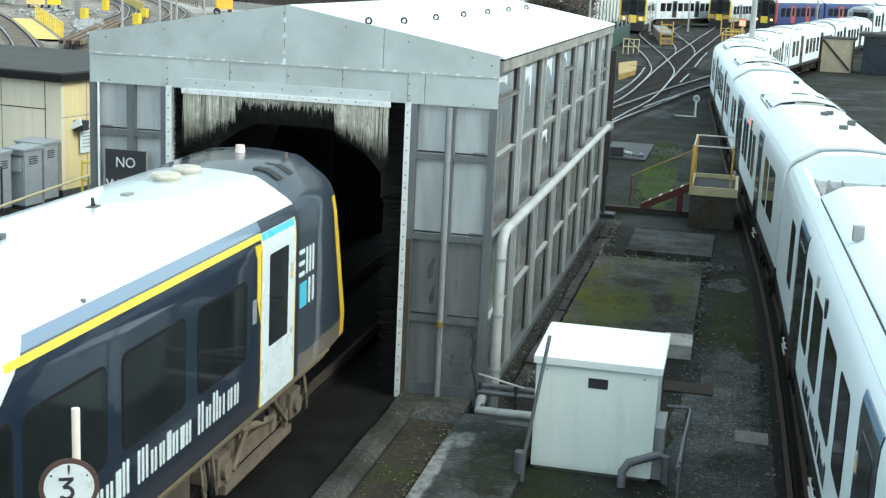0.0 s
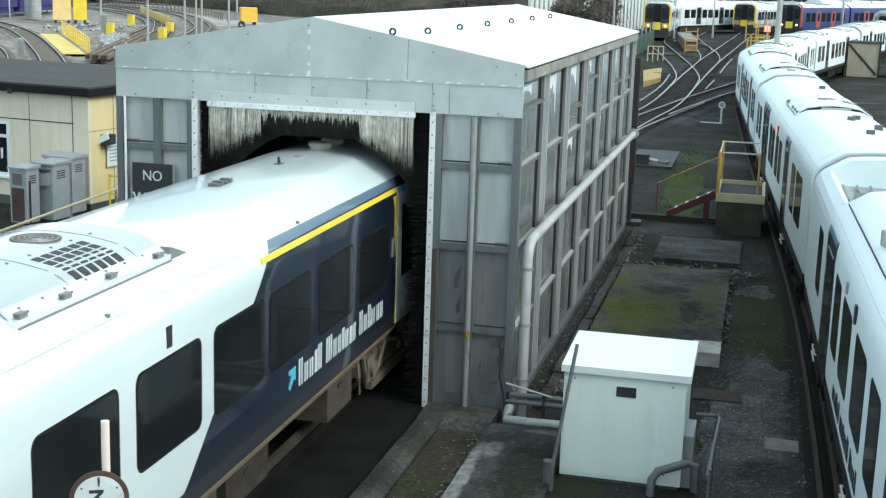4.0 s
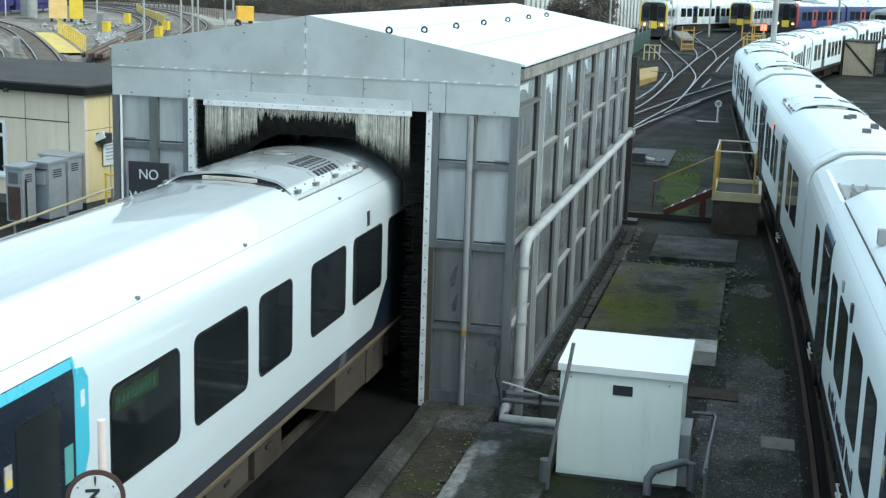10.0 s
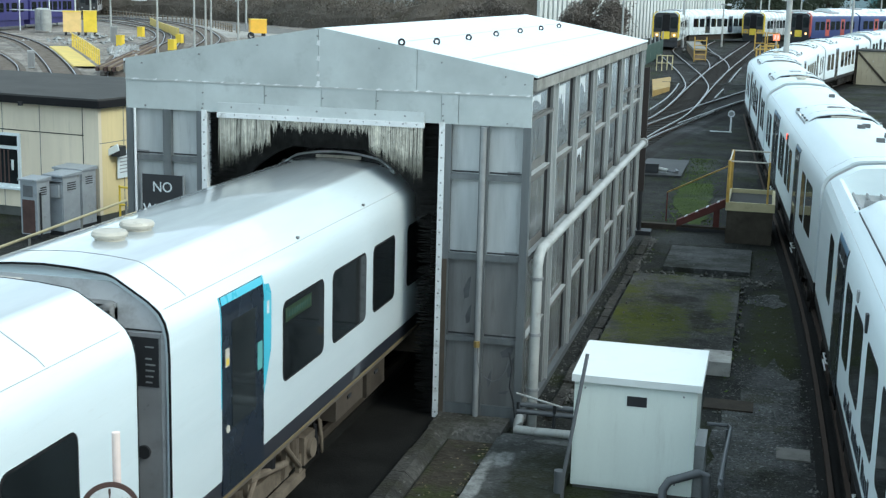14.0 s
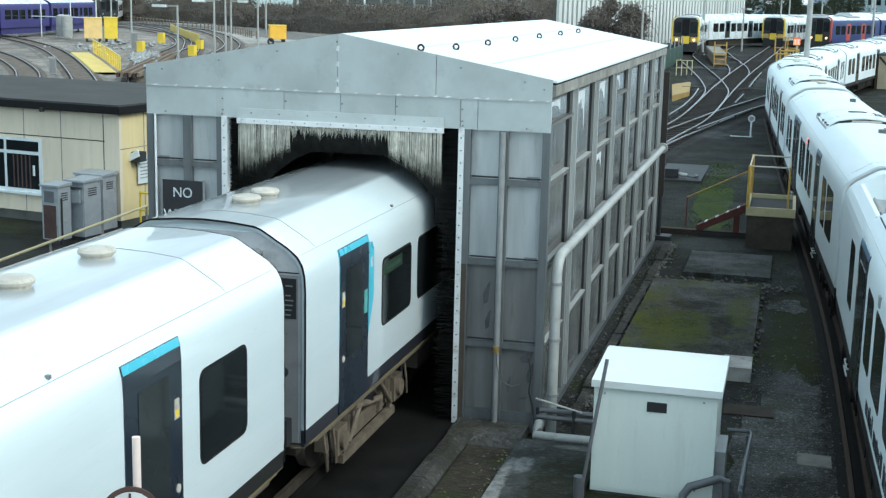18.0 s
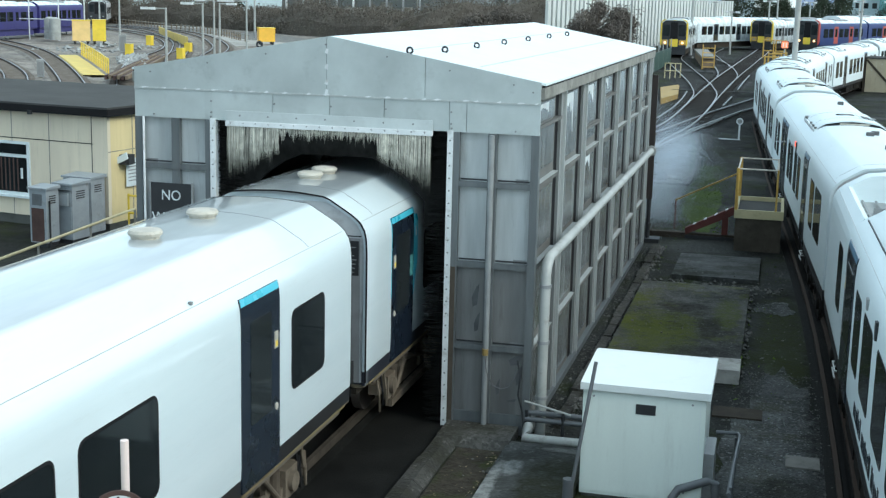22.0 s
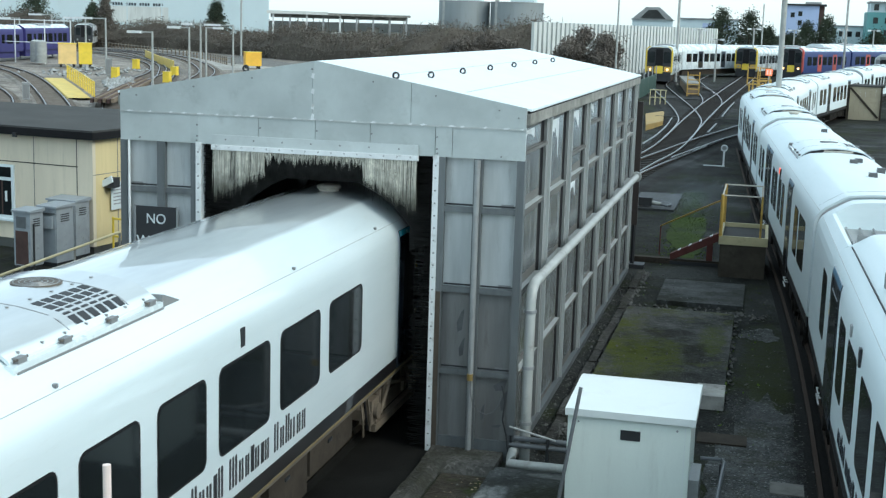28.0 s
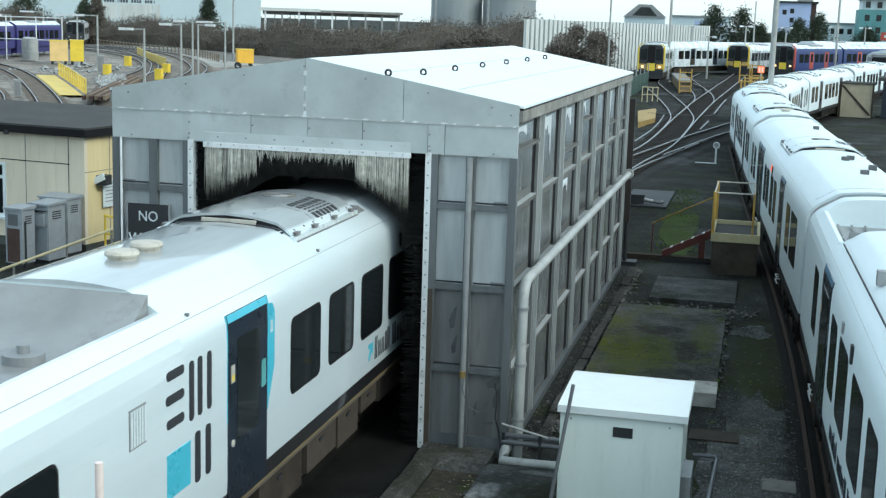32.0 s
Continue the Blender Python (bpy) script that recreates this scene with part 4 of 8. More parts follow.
def build_kiosk():
    k = thing("equipment_kiosk", "pale green-white equipment kiosk with an overhanging lid", "kiosk", (5.33, -1.3, 0))
    part("body", box(-0.83, 0.84, -0.94, 0.66, 0.05, 1.58), KIOSK, k, bevel=.012)
    part("lid", prism([(-1.0, 1.56), (0.76, 1.56), (0.76, 1.69), (0.55, 1.72), (-1.0, 1.66)], "x", -0.865, 0.90), KIOSK_TOP, k, bevel=.012)
    part("plinth", box(-0.80, 0.80, -0.92, 0.64, 0, 0.05), CONCRETE_DARK, k)
    part("door_panel", box(-0.79, 0.80, -0.952, -0.94, 0.10, 1.54), KIOSK, k, bevel=.004)
    part("vent", box(-0.10, 0.17, -0.962, -0.952, 1.27, 1.41), DARK, k)
    part("corner_trim", box(0.765, 0.772, -0.956, -0.952, 0.10, 1.54), KIOSK_TOP, k)
    for x in (-0.68, 0.66):
        part("screw", rod((x, -0.962, 1.47), (x, -0.95, 1.47), 0.014, 8), GREY, k)
    for i in range(3):
        part("graffiti_mark", box(0.5 + i * .045, 0.515 + i * .05, -0.957, -0.952, 0.16 + .02 * i, 0.22 + .01 * i), GREY, k)
    p = thing("lamp_post_stub", "thin grey tube standing against the kiosk", "post", (4.42, -2.75, 0))
    part("tube", rod((0.05, -.04, 0.3), (0.26, 0.33, 2.0), 0.027, 10), PIPE_GREY, p, smooth=True)
    part("socket", rod((0, 0, -0.02), (0, 0.0, 0.42), 0.075, 12), PIPE_GREY, p, smooth=True)
    b = thing("bent_pipework", "bent grey pipework beside the kiosk", "pipework", (6.15, -2.3, 0))
    part("bend", tube([(-0.35, -0.25, 0.0), (-0.35, -0.2, 0.22), (-0.28, -0.12, 0.32), (0.1, 0.05, 0.42), (0.2, 0.1, 0.38), (0.22, 0.12, 0.0)], 0.06, 12), PIPE_GREY, b, smooth=True)
    part("guard_rail", tube([(0.12, 1.6, 0.62), (0.42, 1.62, 0.62), (0.47, 1.5, 0.62), (0.42, 0.3, 0.55), (0.40, -0.6, 0.5)], 0.03, 8), PIPE_GREY, b, smooth=True)
    for y in (1.55, 0.4, -0.5):
        part("leg", rod((0.42, y, 0), (0.42, y, 0.58), 0.025, 8), PIPE_GREY, b)
    part("box", box(0.02, 0.16, 0.2, 0.95, 0, 0.75), GREY, b, bevel=.01)


build_kiosk()

# ---- rail vehicles ----
HALF = 1.351
PROFILE = [(1.20, 1.23), (1.335, 1.25), (1.351, 1.60), (1.351, 3.22), (1.340, 3.42), (1.310, 3.545), (1.25, 3.65), (1.15, 3.74), (0.78, 3.963), (0.70, 3.995), (0.36, 4.03), (0, 4.045)]
ROOF_X, ROOF_Z = [0, 0.36, 0.70, 0.78, 1.15, 1.25, 1.30], [4.045, 4.03, 3.995, 3.963, 3.74, 3.65, 3.565]


def ring_pts(scale=1.0, drop=0.0):
    right = [(x * scale, z - drop * max(0, (z - 2.6)) / 1.4) for x, z in PROFILE]
    return right + [(-x, z) for x, z in reversed(right[:-1])]


def shell(rings, bm=None, caps=(True, True)):
    bm = bm or bmesh.new()
    loops = [[bm.verts.new(p) for p in r] for r in rings]
    n = len(loops[0])
    for a, b in zip(loops, loops[1:]):
        for i in range(n):
            bm.faces.new((a[i], a[(i + 1) % n], b[(i + 1) % n], b[i]))
    if caps[0]:
        bm.faces.new(loops[0])
    if caps[1]:
        bm.faces.new(loops[-1])
    return bm


def hood(y, d):
    """The hollow end of a vehicle: the end wall stands back inside the shell. d: the way into the car."""
    inner = [(x * .965, 1.23 + (z - 1.23) * .984) for x, z in ring_pts()]
    return [[(x, y + d * .05, z) for x, z in inner], [(x, y, z) for x, z in inner]]


def side_pane(y0, y1, z0, z1, r, sgn, out=0.006, back=0.004):
    a, b = sorted((sgn * (HALF - back), sgn * (HALF + out)))
    return prism(round_rect(y0, y1, z0, z1, r), "x", a, b)


def add_window(car, y0, y1, sgn, z0=2.055, z1=3.065):
    f = part("window", side_pane(y0, y1, z0, z1, 0.12, sgn, 0.004), RUBBER, car)
    part("pane", side_pane(y0 + .03, y1 - .03, z0 + .03, z1 - .03, 0.10, sgn, 0.008), GLASS, f)


def add_door(car, y0, y1, sgn, leaf, surround=None, glass=None, sill=1.30):
    def bent(name, a, b, out, mat, parent, label="", z1=3.30, sill=sill):
        pts = [(sgn * (HALF + out), sill), (sgn * (HALF + out), z1)]
        if z1 > 3.25:
            pts += [(sgn * (1.34 + out), 3.44), (sgn * (1.318 + out), 3.525)]
            pts += [(sgn * 1.29, 3.525)]
        else:
            pts += [(sgn * (HALF - .004), z1)]
        pts += [(sgn * (HALF - .02), 3.2), (sgn * (HALF - .02), sill)]
        return part(name, prism(pts, "y", a, b), mat, parent, label)
    if surround:
        bent("door_surround", y0 - .018, y1 + .05, 0.004, surround, car, sill=2.3 if surround is CYAN else sill)
        if surround is CYAN:
            a, b = sorted((sgn * (HALF - .01), sgn * (HALF + .005)))
            part("door_surround", prism([(y1 + .03, 3.42), (y1 + .17, 3.40), (y1 + .25, 3.28), (y1 + .25, 2.62), (y1 + .03, 2.12)], "x", a, b), surround, car)
            part("symbol", box(*sorted((sgn * (HALF + .005), sgn * (HALF + .008))), y1 + .11, y1 + .18, 3.05, 3.2), WHITE_PAINT, car)
    d = bent("door", y0, y1, 0.010, leaf, car)
    part("door_glass", side_pane(y0 + .25, y1 - .27, 2.02, 3.22, 0.03, sgn, 0.016), glass or GLASS_DIM, d)
    part("head_strip", prism([(sgn * (1.338 + .014), 3.435), (sgn * (1.318 + .014), 3.52), (sgn * 1.29, 3.53), (sgn * 1.30, 3.435)], "y", y0 + .01, y1 - .01), CYAN, d)
    near = surround is CYAN
    n = y0 + .07 if near else y1 - .17
    part("notice", box(*sorted((sgn * (HALF + .008), sgn * (HALF + .018))), n, n + .1, 2.74, 2.94), DOME, d)
    part("notice_panel", box(*sorted((sgn * (HALF + .018), sgn * (HALF + .020))), n + .015, n + .085, 2.76, 2.83), YELLOW, d)
    part("door_button", rod((sgn * HALF, n + .06, 2.03), (sgn * (HALF + .02), n + .06, 2.03), 0.045, 10), DOME, d)
    if near:
        part("sticker", box(*sorted((sgn * (HALF + .008), sgn * (HALF + .014))), y1 - .19, y1 - .05, 2.45, 2.78), TEAL_MARK, d)


def add_dome(car, x, y, z=4.03):
    d = part("roof_vent", rod((x, y, z - .03), (x, y, z + .05), 0.165, 20), DOME, car, smooth=True)
    bm = bmesh.new()
    prof = [(0.19, z + .045), (0.20, z + .075), (0.18, z + .105), (0.09, z + .12)]
    rings = [[bm.verts.new((x + r * math.cos(a), y + r * math.sin(a), h)) for a in [2 * math.pi * k / 24 for k in range(24)]] for r, h in prof]
    for a, b in zip(rings, rings[1:]):
        for k in range(24):
            bm.faces.new((a[k], a[(k + 1) % 24], b[(k + 1) % 24], b[k]))
    bm.faces.new(rings[0]), bm.faces.new(rings[-1])
    part("cap", bm, DOME, d, smooth=True)


def arc_shell(y0, y1, lift, xa, xb, bm=None, thick=0.05):
    """A strip of roof cover that follows the roof's curve, raised by lift."""
    pts = []
    n = 28
    for k in range(n + 1):
        x = xa + (xb - xa) * k / n
        ax = abs(x)
        z = np.interp(ax, ROOF_X, ROOF_Z)
        pts.append((x, float(z) + lift))
    return prism(pts + [(x, z - thick) for x, z in reversed(pts)], "y", y0, y1, bm)


def roof_at(x, bulge=0.0):
    z = float(np.interp(abs(x), ROOF_X, ROOF_Z))
    return z + bulge * max(0.0, 1 - (x / 1.1) ** 2)


def bulged(y0, y1, bulge, lift, half, thick):
    xs = [-half + 2 * half * k / 16 for k in range(17)]
    top = [(x, roof_at(x, bulge) + lift) for x in xs]
    return prism(top + [(x, z - thick) for x, z in reversed(top)], "y", y0, y1)


def add_aircon(car, y0, y1, paint=None):
    """The bulged air conditioning cover with an open near end, a grille, a fan and latches."""
    u = part("aircon_cover", bulged(y0, y1, 0.09, 0.025, 0.93, .035), paint or PAINT_CAR, car, smooth=True)
    part("end_gap", bulged(y0 + .04, y0 + .10, 0.075, -0.005, 0.90, .08), DARK, u)
    part("end_gap", bulged(y1 - .10, y1 - .04, 0.075, -0.005, 0.90, .08), DARK, u)
    part("end_slot", bulged(y0 - .10, y0, 0, 0.004, 0.82, .02), DARK, u)
    part("inlet", box(-0.34, 0.43, y0 - .07, y0 - .02, 4.035, 4.085), DOME, u)
    for y in (y0 + 1.05, y1 - .52):
        part("cover_seam", bulged(y, y + .015, 0.09, 0.028, 0.88, .02), GREY_END, u)
    for sgn in (1, -1):
        part("latch_rail", box(*sorted((sgn * 0.91, sgn * 1.0)), y0 - .05, y1, 3.81, 3.90), WHITE_PAINT, u, bevel=.01)
        part("rail_slot", box(*sorted((sgn * 0.998, sgn * 1.012)), y0, y1, 3.81, 3.845), GREY_END, u)
        for y in (y0 + .12, y0 + .85, y0 + 1.7, y1 - .2):
            lt = part("latch", box(*sorted((sgn * 0.92, sgn * 0.985)), y - .065, y + .065, 3.90, 3.95), GREY_END, u, bevel=.015)
            part("latch_pin", rod((sgn * 0.965, y - .10, 3.935), (sgn * 0.965, y + .10, 3.935), 0.014, 6), MUZZLE, lt)
    for i in range(6):
        for j in range(4):
            x, yy = 0.39 + j * 0.125, y0 + 1.22 + i * 0.165
            z, zz = roof_at(x, .09) + .025, roof_at(x + .095, .09) + .025
            part("grille_slot", prism([(x, z + .004), (x + .095, zz + .004), (x + .095, zz - .02), (x, z - .02)], "y", yy, yy + .118), DARK, u)
    for i in range(7):
        for x in (0.31, 0.885):
            z = roof_at(x, .09) + .025
            part("cover_bolt", rod((x, y0 + .2 + i * .38, z - .01), (x, y0 + .2 + i * .38, z + .012), 0.018, 6), GREY, u)
    for sgn in (1, -1):
        pts = [(y1, 3.80), (y1 + .4, 3.80), (y1 + .4, 3.845), (y1 + .03, 3.97), (y1, 3.97)]
        part("end_fin", prism(pts, "x", *sorted((sgn * .86, sgn * .99))), GREY_END, u, "dark grey end fin")
    f = part("fan_guard", rod((-0.02, y0 + 2.0, 4.12), (-0.02, y0 + 2.0, 4.162), 0.25, 32), MUZZLE, u)
    for k in range(4):
        part("guard_ring", tube([(-0.02 + (.06 + .055 * k) * math.cos(a * .449), y0 + 2.0 + (.06 + .055 * k) * math.sin(a * .449), 4.164) for a in range(15)], .006, 4), GREY, f)


def add_bogie(car, y):
    b = part("bogie_frame", box(-1.0, 1.0, y - .25, y + .25, 0.62, 0.95), BOGIE_DARK, car, bevel=.03)
    for sgn in (1, -1):
        pts = [(y - 1.75, 0.72), (y - 1.2, 0.62), (y - .6, 0.55), (y + .6, 0.55), (y + 1.2, 0.62), (y + 1.75, 0.72), (y + 1.75, 0.88), (y + 1.1, 0.95), (y + .6, 0.80), (y - .6, 0.80), (y - 1.1, 0.95), (y - 1.75, 0.88)]
        part("side_frame", prism(pts, "x", *sorted((sgn * 0.98, sgn * 1.12))), BOGIE, b, bevel=.012)
        for dy in (-1.3, 1.3):
            part("axle_box", box(*sorted((sgn * 1.02, sgn * 1.22)), y + dy - .2, y + dy + .2, 0.58, 0.96), BOGIE, b, bevel=.04)
            part("primary_spring", rod((sgn * 1.1, y + dy * .72, 0.70), (sgn * 1.1, y + dy * .72, 1.02), 0.10, 12), BOGIE_DARK, b)
            part("wheel", rod((sgn * 0.68, y + dy, 0.77), (sgn * 0.82, y + dy, 0.77), 0.42, 28), WHEEL, b, smooth=True)
        part("damper", rod((sgn * 1.18, y - .7, 1.05), (sgn * 1.18, y + .5, 0.82), 0.05, 10), BOGIE, b)
        part("air_spring", rod((sgn * 0.95, y, 0.92), (sgn * 0.95, y, 1.16), 0.28, 18), RUBBER, b)
        part("shoe_beam", box(*sorted((sgn * 1.10, sgn * 1.2)), y - 1.2, y + 1.2, 0.38, 0.5), BOGIE, b, bevel=.015)
        for dy in (-1.3, 1.3):
            part("axle_cap", rod((sgn * 1.2, y + dy, 0.77), (sgn * 1.28, y + dy, 0.77), 0.13, 14), BOGIE, b, smooth=True)
            part("beam_hanger", box(*sorted((sgn * 1.12, sgn * 1.18)), y + dy * .82 - .05, y + dy * .82 + .05, 0.45, 0.75), BOGIE, b)
            part("brake_arm", prism([(y + dy * .45 - .08, .6), (y + dy * .45 + .08, .6), (y + dy * .5 + .05, 1.05), (y + dy * .5 - .05, 1.05)], "x", *sorted((sgn * 1.1, sgn * 1.17))), BOGIE, b)
            part("swing_link", rod((sgn * 1.2, y + dy * .3, 1.12), (sgn * 1.2, y + dy * .75, 0.62), 0.035, 8), BOGIE, b)
        for k, dy in enumerate((-1.9, -1.72, -1.55, 1.6, 1.8)):
            part("cable", tube([(sgn * 1.15, y + dy, 1.15), (sgn * 1.22, y + dy - .06, 0.8), (sgn * 1.19, y + dy + .08, 0.50 + .05 * (k % 2)), (sgn * 1.14, y + dy + .22, 0.62), (sgn * 1.1, y + dy + .26, 0.9)], 0.02, 6), RUBBER if k % 2 else BOGIE, b)


def add_underframe(car, y0, y1, bogies, seed):
    rng = random.Random(seed)
    part("sole_bar", box(-1.18, 1.18, y0, y1, 1.10, 1.24), UNDER, car)
    for sgn in (1, -1):
        part("sill_line", box(*sorted((sgn * 1.325, sgn * 1.342)), y0 + .1, y1 - .1, 1.236, 1.262), SILL_GOLD, car)
        part("sill_rail", box(*sorted((sgn * 1.22, sgn * 1.33)), y0 + .3, y1 - .3, 1.19, 1.228), MUZZLE, car)
    y = bogies[0] + 2.4
    while y < bogies[1] - 2.4:
        ln = rng.uniform(0.7, 1.9)
        ln = min(ln, bogies[1] - 2.3 - y)
        if rng.random() < 0.8 and ln > .3:
            low = rng.uniform(0.50, 0.78)
            for sgn in (1, -1):
                e = part("equipment_box", box(*sorted((sgn * 0.55, sgn * 1.21)), y, y + ln, low, 1.19), UNDER_LIGHT if rng.random() < .6 else UNDER, car, bevel=.02)
                part("latch", box(*sorted((sgn * 1.21, sgn * 1.225)), y + ln * .4, y + ln * .4 + .16, 0.95, 1.0), DARK, e)
        y += ln + rng.uniform(0.06, 0.3)
    for b in bogies:
        add_bogie(car, b)


def word_bars(car, y0, z0, length, height, mat, sgn=1):
    """A word mark as plain rounded bars, one for each sign, of its size and colour."""
    signs = [(.9, 1), (.85, .72), (.85, .72), (.55, .88), (.85, 1), (.5, 0), (1.35, 1), (.85, .72), (.75, .72), (.55, .88), (.85, .72), (.55, .72), (.85, .72), (.5, 0),
             (.95, 1), (.85, .72), (.3, 1), (.3, 1), (1.15, .72), (.85, .72), (.85, .72)]
    unit = length / sum(w + .14 for w, _ in signs)
    y = y0
    for w, h in signs:
        if h:
            n = 1 if w < .5 else 3 if w > 1.2 else 2
            for k in range(n):
                a = y + k * w * unit / n
                b = a + unit * (.24 if n > 1 else .24)
                part("word_mark_bar", prism(round_rect(a, b, z0, z0 + height * h, unit * .08, 2), "x", *sorted((sgn * (HALF + .001), sgn * (HALF + .006)))), mat, car)
        y += (w + .14) * unit


def arrow_mark(car, y0, z0, s, mat):
    part("arrow_mark", prism([(y0, z0 + s), (y0 + s, z0 + s), (y0 + s, z0 + s * .2), (y0 + s * .72, z0 + s * .42), (y0 + s * .2, z0 - s * .1), (y0, z0 + .1 * s), (y0 + s * .42, z0 + s * .7), (y0, z0 + s * .75)], "x", HALF + .001, HALF + .006), mat, car)


def build_cab_car(loc):
    """The leading vehicle with the driving cab; local y is along the train, its middle at 0."""
    car = thing("train_cab_car", "navy and white electric train car with a driving cab", "train car", loc)
    o = 7.6
    y0 = -19.05 + o
    rings = hood(y0, 1) + [[(x, y0, z) for x, z in ring_pts()], [(x, y0 + 6, z) for x, z in ring_pts()], [(x, o - 7, z) for x, z in ring_pts()], [(x, 1.6 + o, z) for x, z in ring_pts()]]

    def nose(p):
        out = []
        for x, z in ring_pts(1 - 0.07 * p ** 4, -0.06 * p * (2 - p)):
            tip = 4.40 - 0.34 * max(0, z - 1.75) ** 1.1 - 0.26 * (abs(x) / 1.3) ** 4
            out.append((x, 1.6 + o + p * (tip - 1.6), z))
        return out
    ps = [0.25, 0.5, 0.7, 0.82, 0.89]
    rings += [nose(p) for p in ps]
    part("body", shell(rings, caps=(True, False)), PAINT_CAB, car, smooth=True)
    part("cab_front", shell([nose(0.8901), nose(0.95), nose(1.0)], caps=(False, True)), CAB_FRONT, car, "yellow cab front", smooth=True)
    # windows of both sides, white part and navy part
    for a, b in ((-1.69, -0.2), (-3.5, -2.0), (-5.3, -3.8), (-6.92, -5.44), (-8.72, -7.23), (-10.54, -9.05), (-12.38, -11.24), (-14.2, -12.71), (-16.03, -14.54)):
        for sgn in (1, -1):
            add_window(car, a + o, b + o, sgn)
    for sgn in (1, -1):
        add_door(car, 0.29 + o, 1.5 + o, sgn, WHITE_PAINT, YELLOW, GLASS)
        add_door(car, -17.83 + o, -16.66 + o, sgn, NAVY, CYAN)
        part("door_wedge", prism([(.25 + o, 3.41), (.04 + o, 3.41), (.13 + o, 3.22), (.14 + o, 2.72), (.25 + o, 2.42)], "x", *sorted((sgn * (HALF - .01), sgn * (HALF + .004)))), YELLOW, car)
        s = part("stripe", prism([(sgn * (HALF - .006), 3.465), (sgn * (1.325), 3.535), (sgn * 1.29, 3.535), (sgn * 1.30, 3.465)], "y", -5.5 + o, 0.27 + o), YELLOW, car, "yellow stripe")
        part("cab_window", side_pane(2.75 + o, 2.98 + o, 2.3, 2.95, 0.05, sgn, -0.03, 0.12), GLASS, car)
        part("side_lamp", box(*sorted((sgn * 1.335, sgn * 1.356)), -8.05 + o, -7.93 + o, 3.14, 3.36), DARK, car, bevel=.01)
    disp = part("route_display", box(HALF + .006, HALF + .011, -15.96 + o, -15.05 + o, 2.80, 2.98), DISPLAY, car, "green dot display behind the glass")
    for k in range(9):
        part("text_bar", box(HALF + .011, HALF + .0125, -15.9 + k * .09 + o, -15.84 + k * .09 + o, 2.84, 2.93), GREEN, disp)
    part("class_mark", box(HALF + .001, HALF + .006, -0.02 + o, 0.12 + o, 2.45, 2.75), GREY, car)
    word_bars(car, -4.25 + o, 1.60, 3.86, 0.36, WHITE_PAINT)
    arrow_mark(car, -4.62 + o, 1.66, 0.25, CYAN)
    for a, b, c, d in ((1.70, 1.92, 2.97, 3.03), (1.70, 1.92, 2.81, 2.87), (1.70, 1.92, 2.66, 2.72), (1.99, 2.05, 2.66, 3.03), (2.12, 2.18, 2.66, 3.03), (2.25, 2.31, 2.66, 3.03), (2.10, 2.17, 2.22, 2.58), (2.26, 2.33, 2.22, 2.58)):
        part("logo_bar", prism(round_rect(a + o, b + o, c, d, .02, 2), "x", HALF, HALF + .008), WHITE_PAINT, car, "plain white logo bar")
    part("logo_shape", box(HALF, HALF + .008, 1.74 + o, 2.02 + o, 2.22, 2.56), CYAN, car, "plain cyan logo shape")
    # roof
    add_aircon(car, -10.1 + o, -7.2 + o)
    for y in (1.21, 0.57, -17.06, -17.69):
        add_dome(car, -0.06 if y > 0 else -0.01, y + o)
    part("aerial", rod((0.0, -1.44 + o, 4.02), (0.0, -1.47 + o, 4.15), 0.03, 8, None, 0.018), DARK, car)
    part("aerial_base", box(-.05, .05, -1.54 + o, -1.36 + o, 4.02, 4.055), MUZZLE, car)
    part("roof_nub", box(-.05, .05, -0.7 + o, -0.54 + o, 4.03, 4.07), GREY, car)
    for k in range(4):
        part("roof_lump", box(-.09, .05, -3.80 + k * .13 + o, -3.70 + k * .13 + o, 4.03, 4.085 + .012 * (k % 2)), SCUFF, car, bevel=.025)
    part("horn", rod((-0.02, 3.0 + o, 3.98), (-0.02, 3.0 + o, 4.205), 0.08, 12, None, 0.065), PALE_POST, car, smooth=True)
    part("roof_lamp", rod((0.66, 3.02 + o, 3.92), (0.66, 3.02 + o, 4.14), 0.045, 10, None, .03), MUZZLE, car)
    for y in (2.0, 2.45):
        part("roof_panel", arc_shell(y + o, y + .2 + o, 0.045, 0.56, 0.92, None, .03), DARK, car)
    for y in (-4.0, -9.0, -12.5, -15.2):
        part("lifting_point", box(1.2, 1.24, y + o, y + .035 + o, 3.68, 3.715), GREY_END, car)
    add_end(car, y0)
    for y in (y0 + .62,):
        part("roof_seam", arc_shell(y, y + .014, 0.003, -1.2, 1.225, None, .02), GREY_END, car)
    for sgn in (1, -1):
        part("cantrail_seam", box(*sorted((sgn * 1.222, sgn * 1.246)), y0 + .1, -5.6 + o, 3.655, 3.662), SEAM, car)
    add_underframe(car, y0 + .1, 3.3 + o, (-16.0 + o, 0.75 + o), 11)
    return car


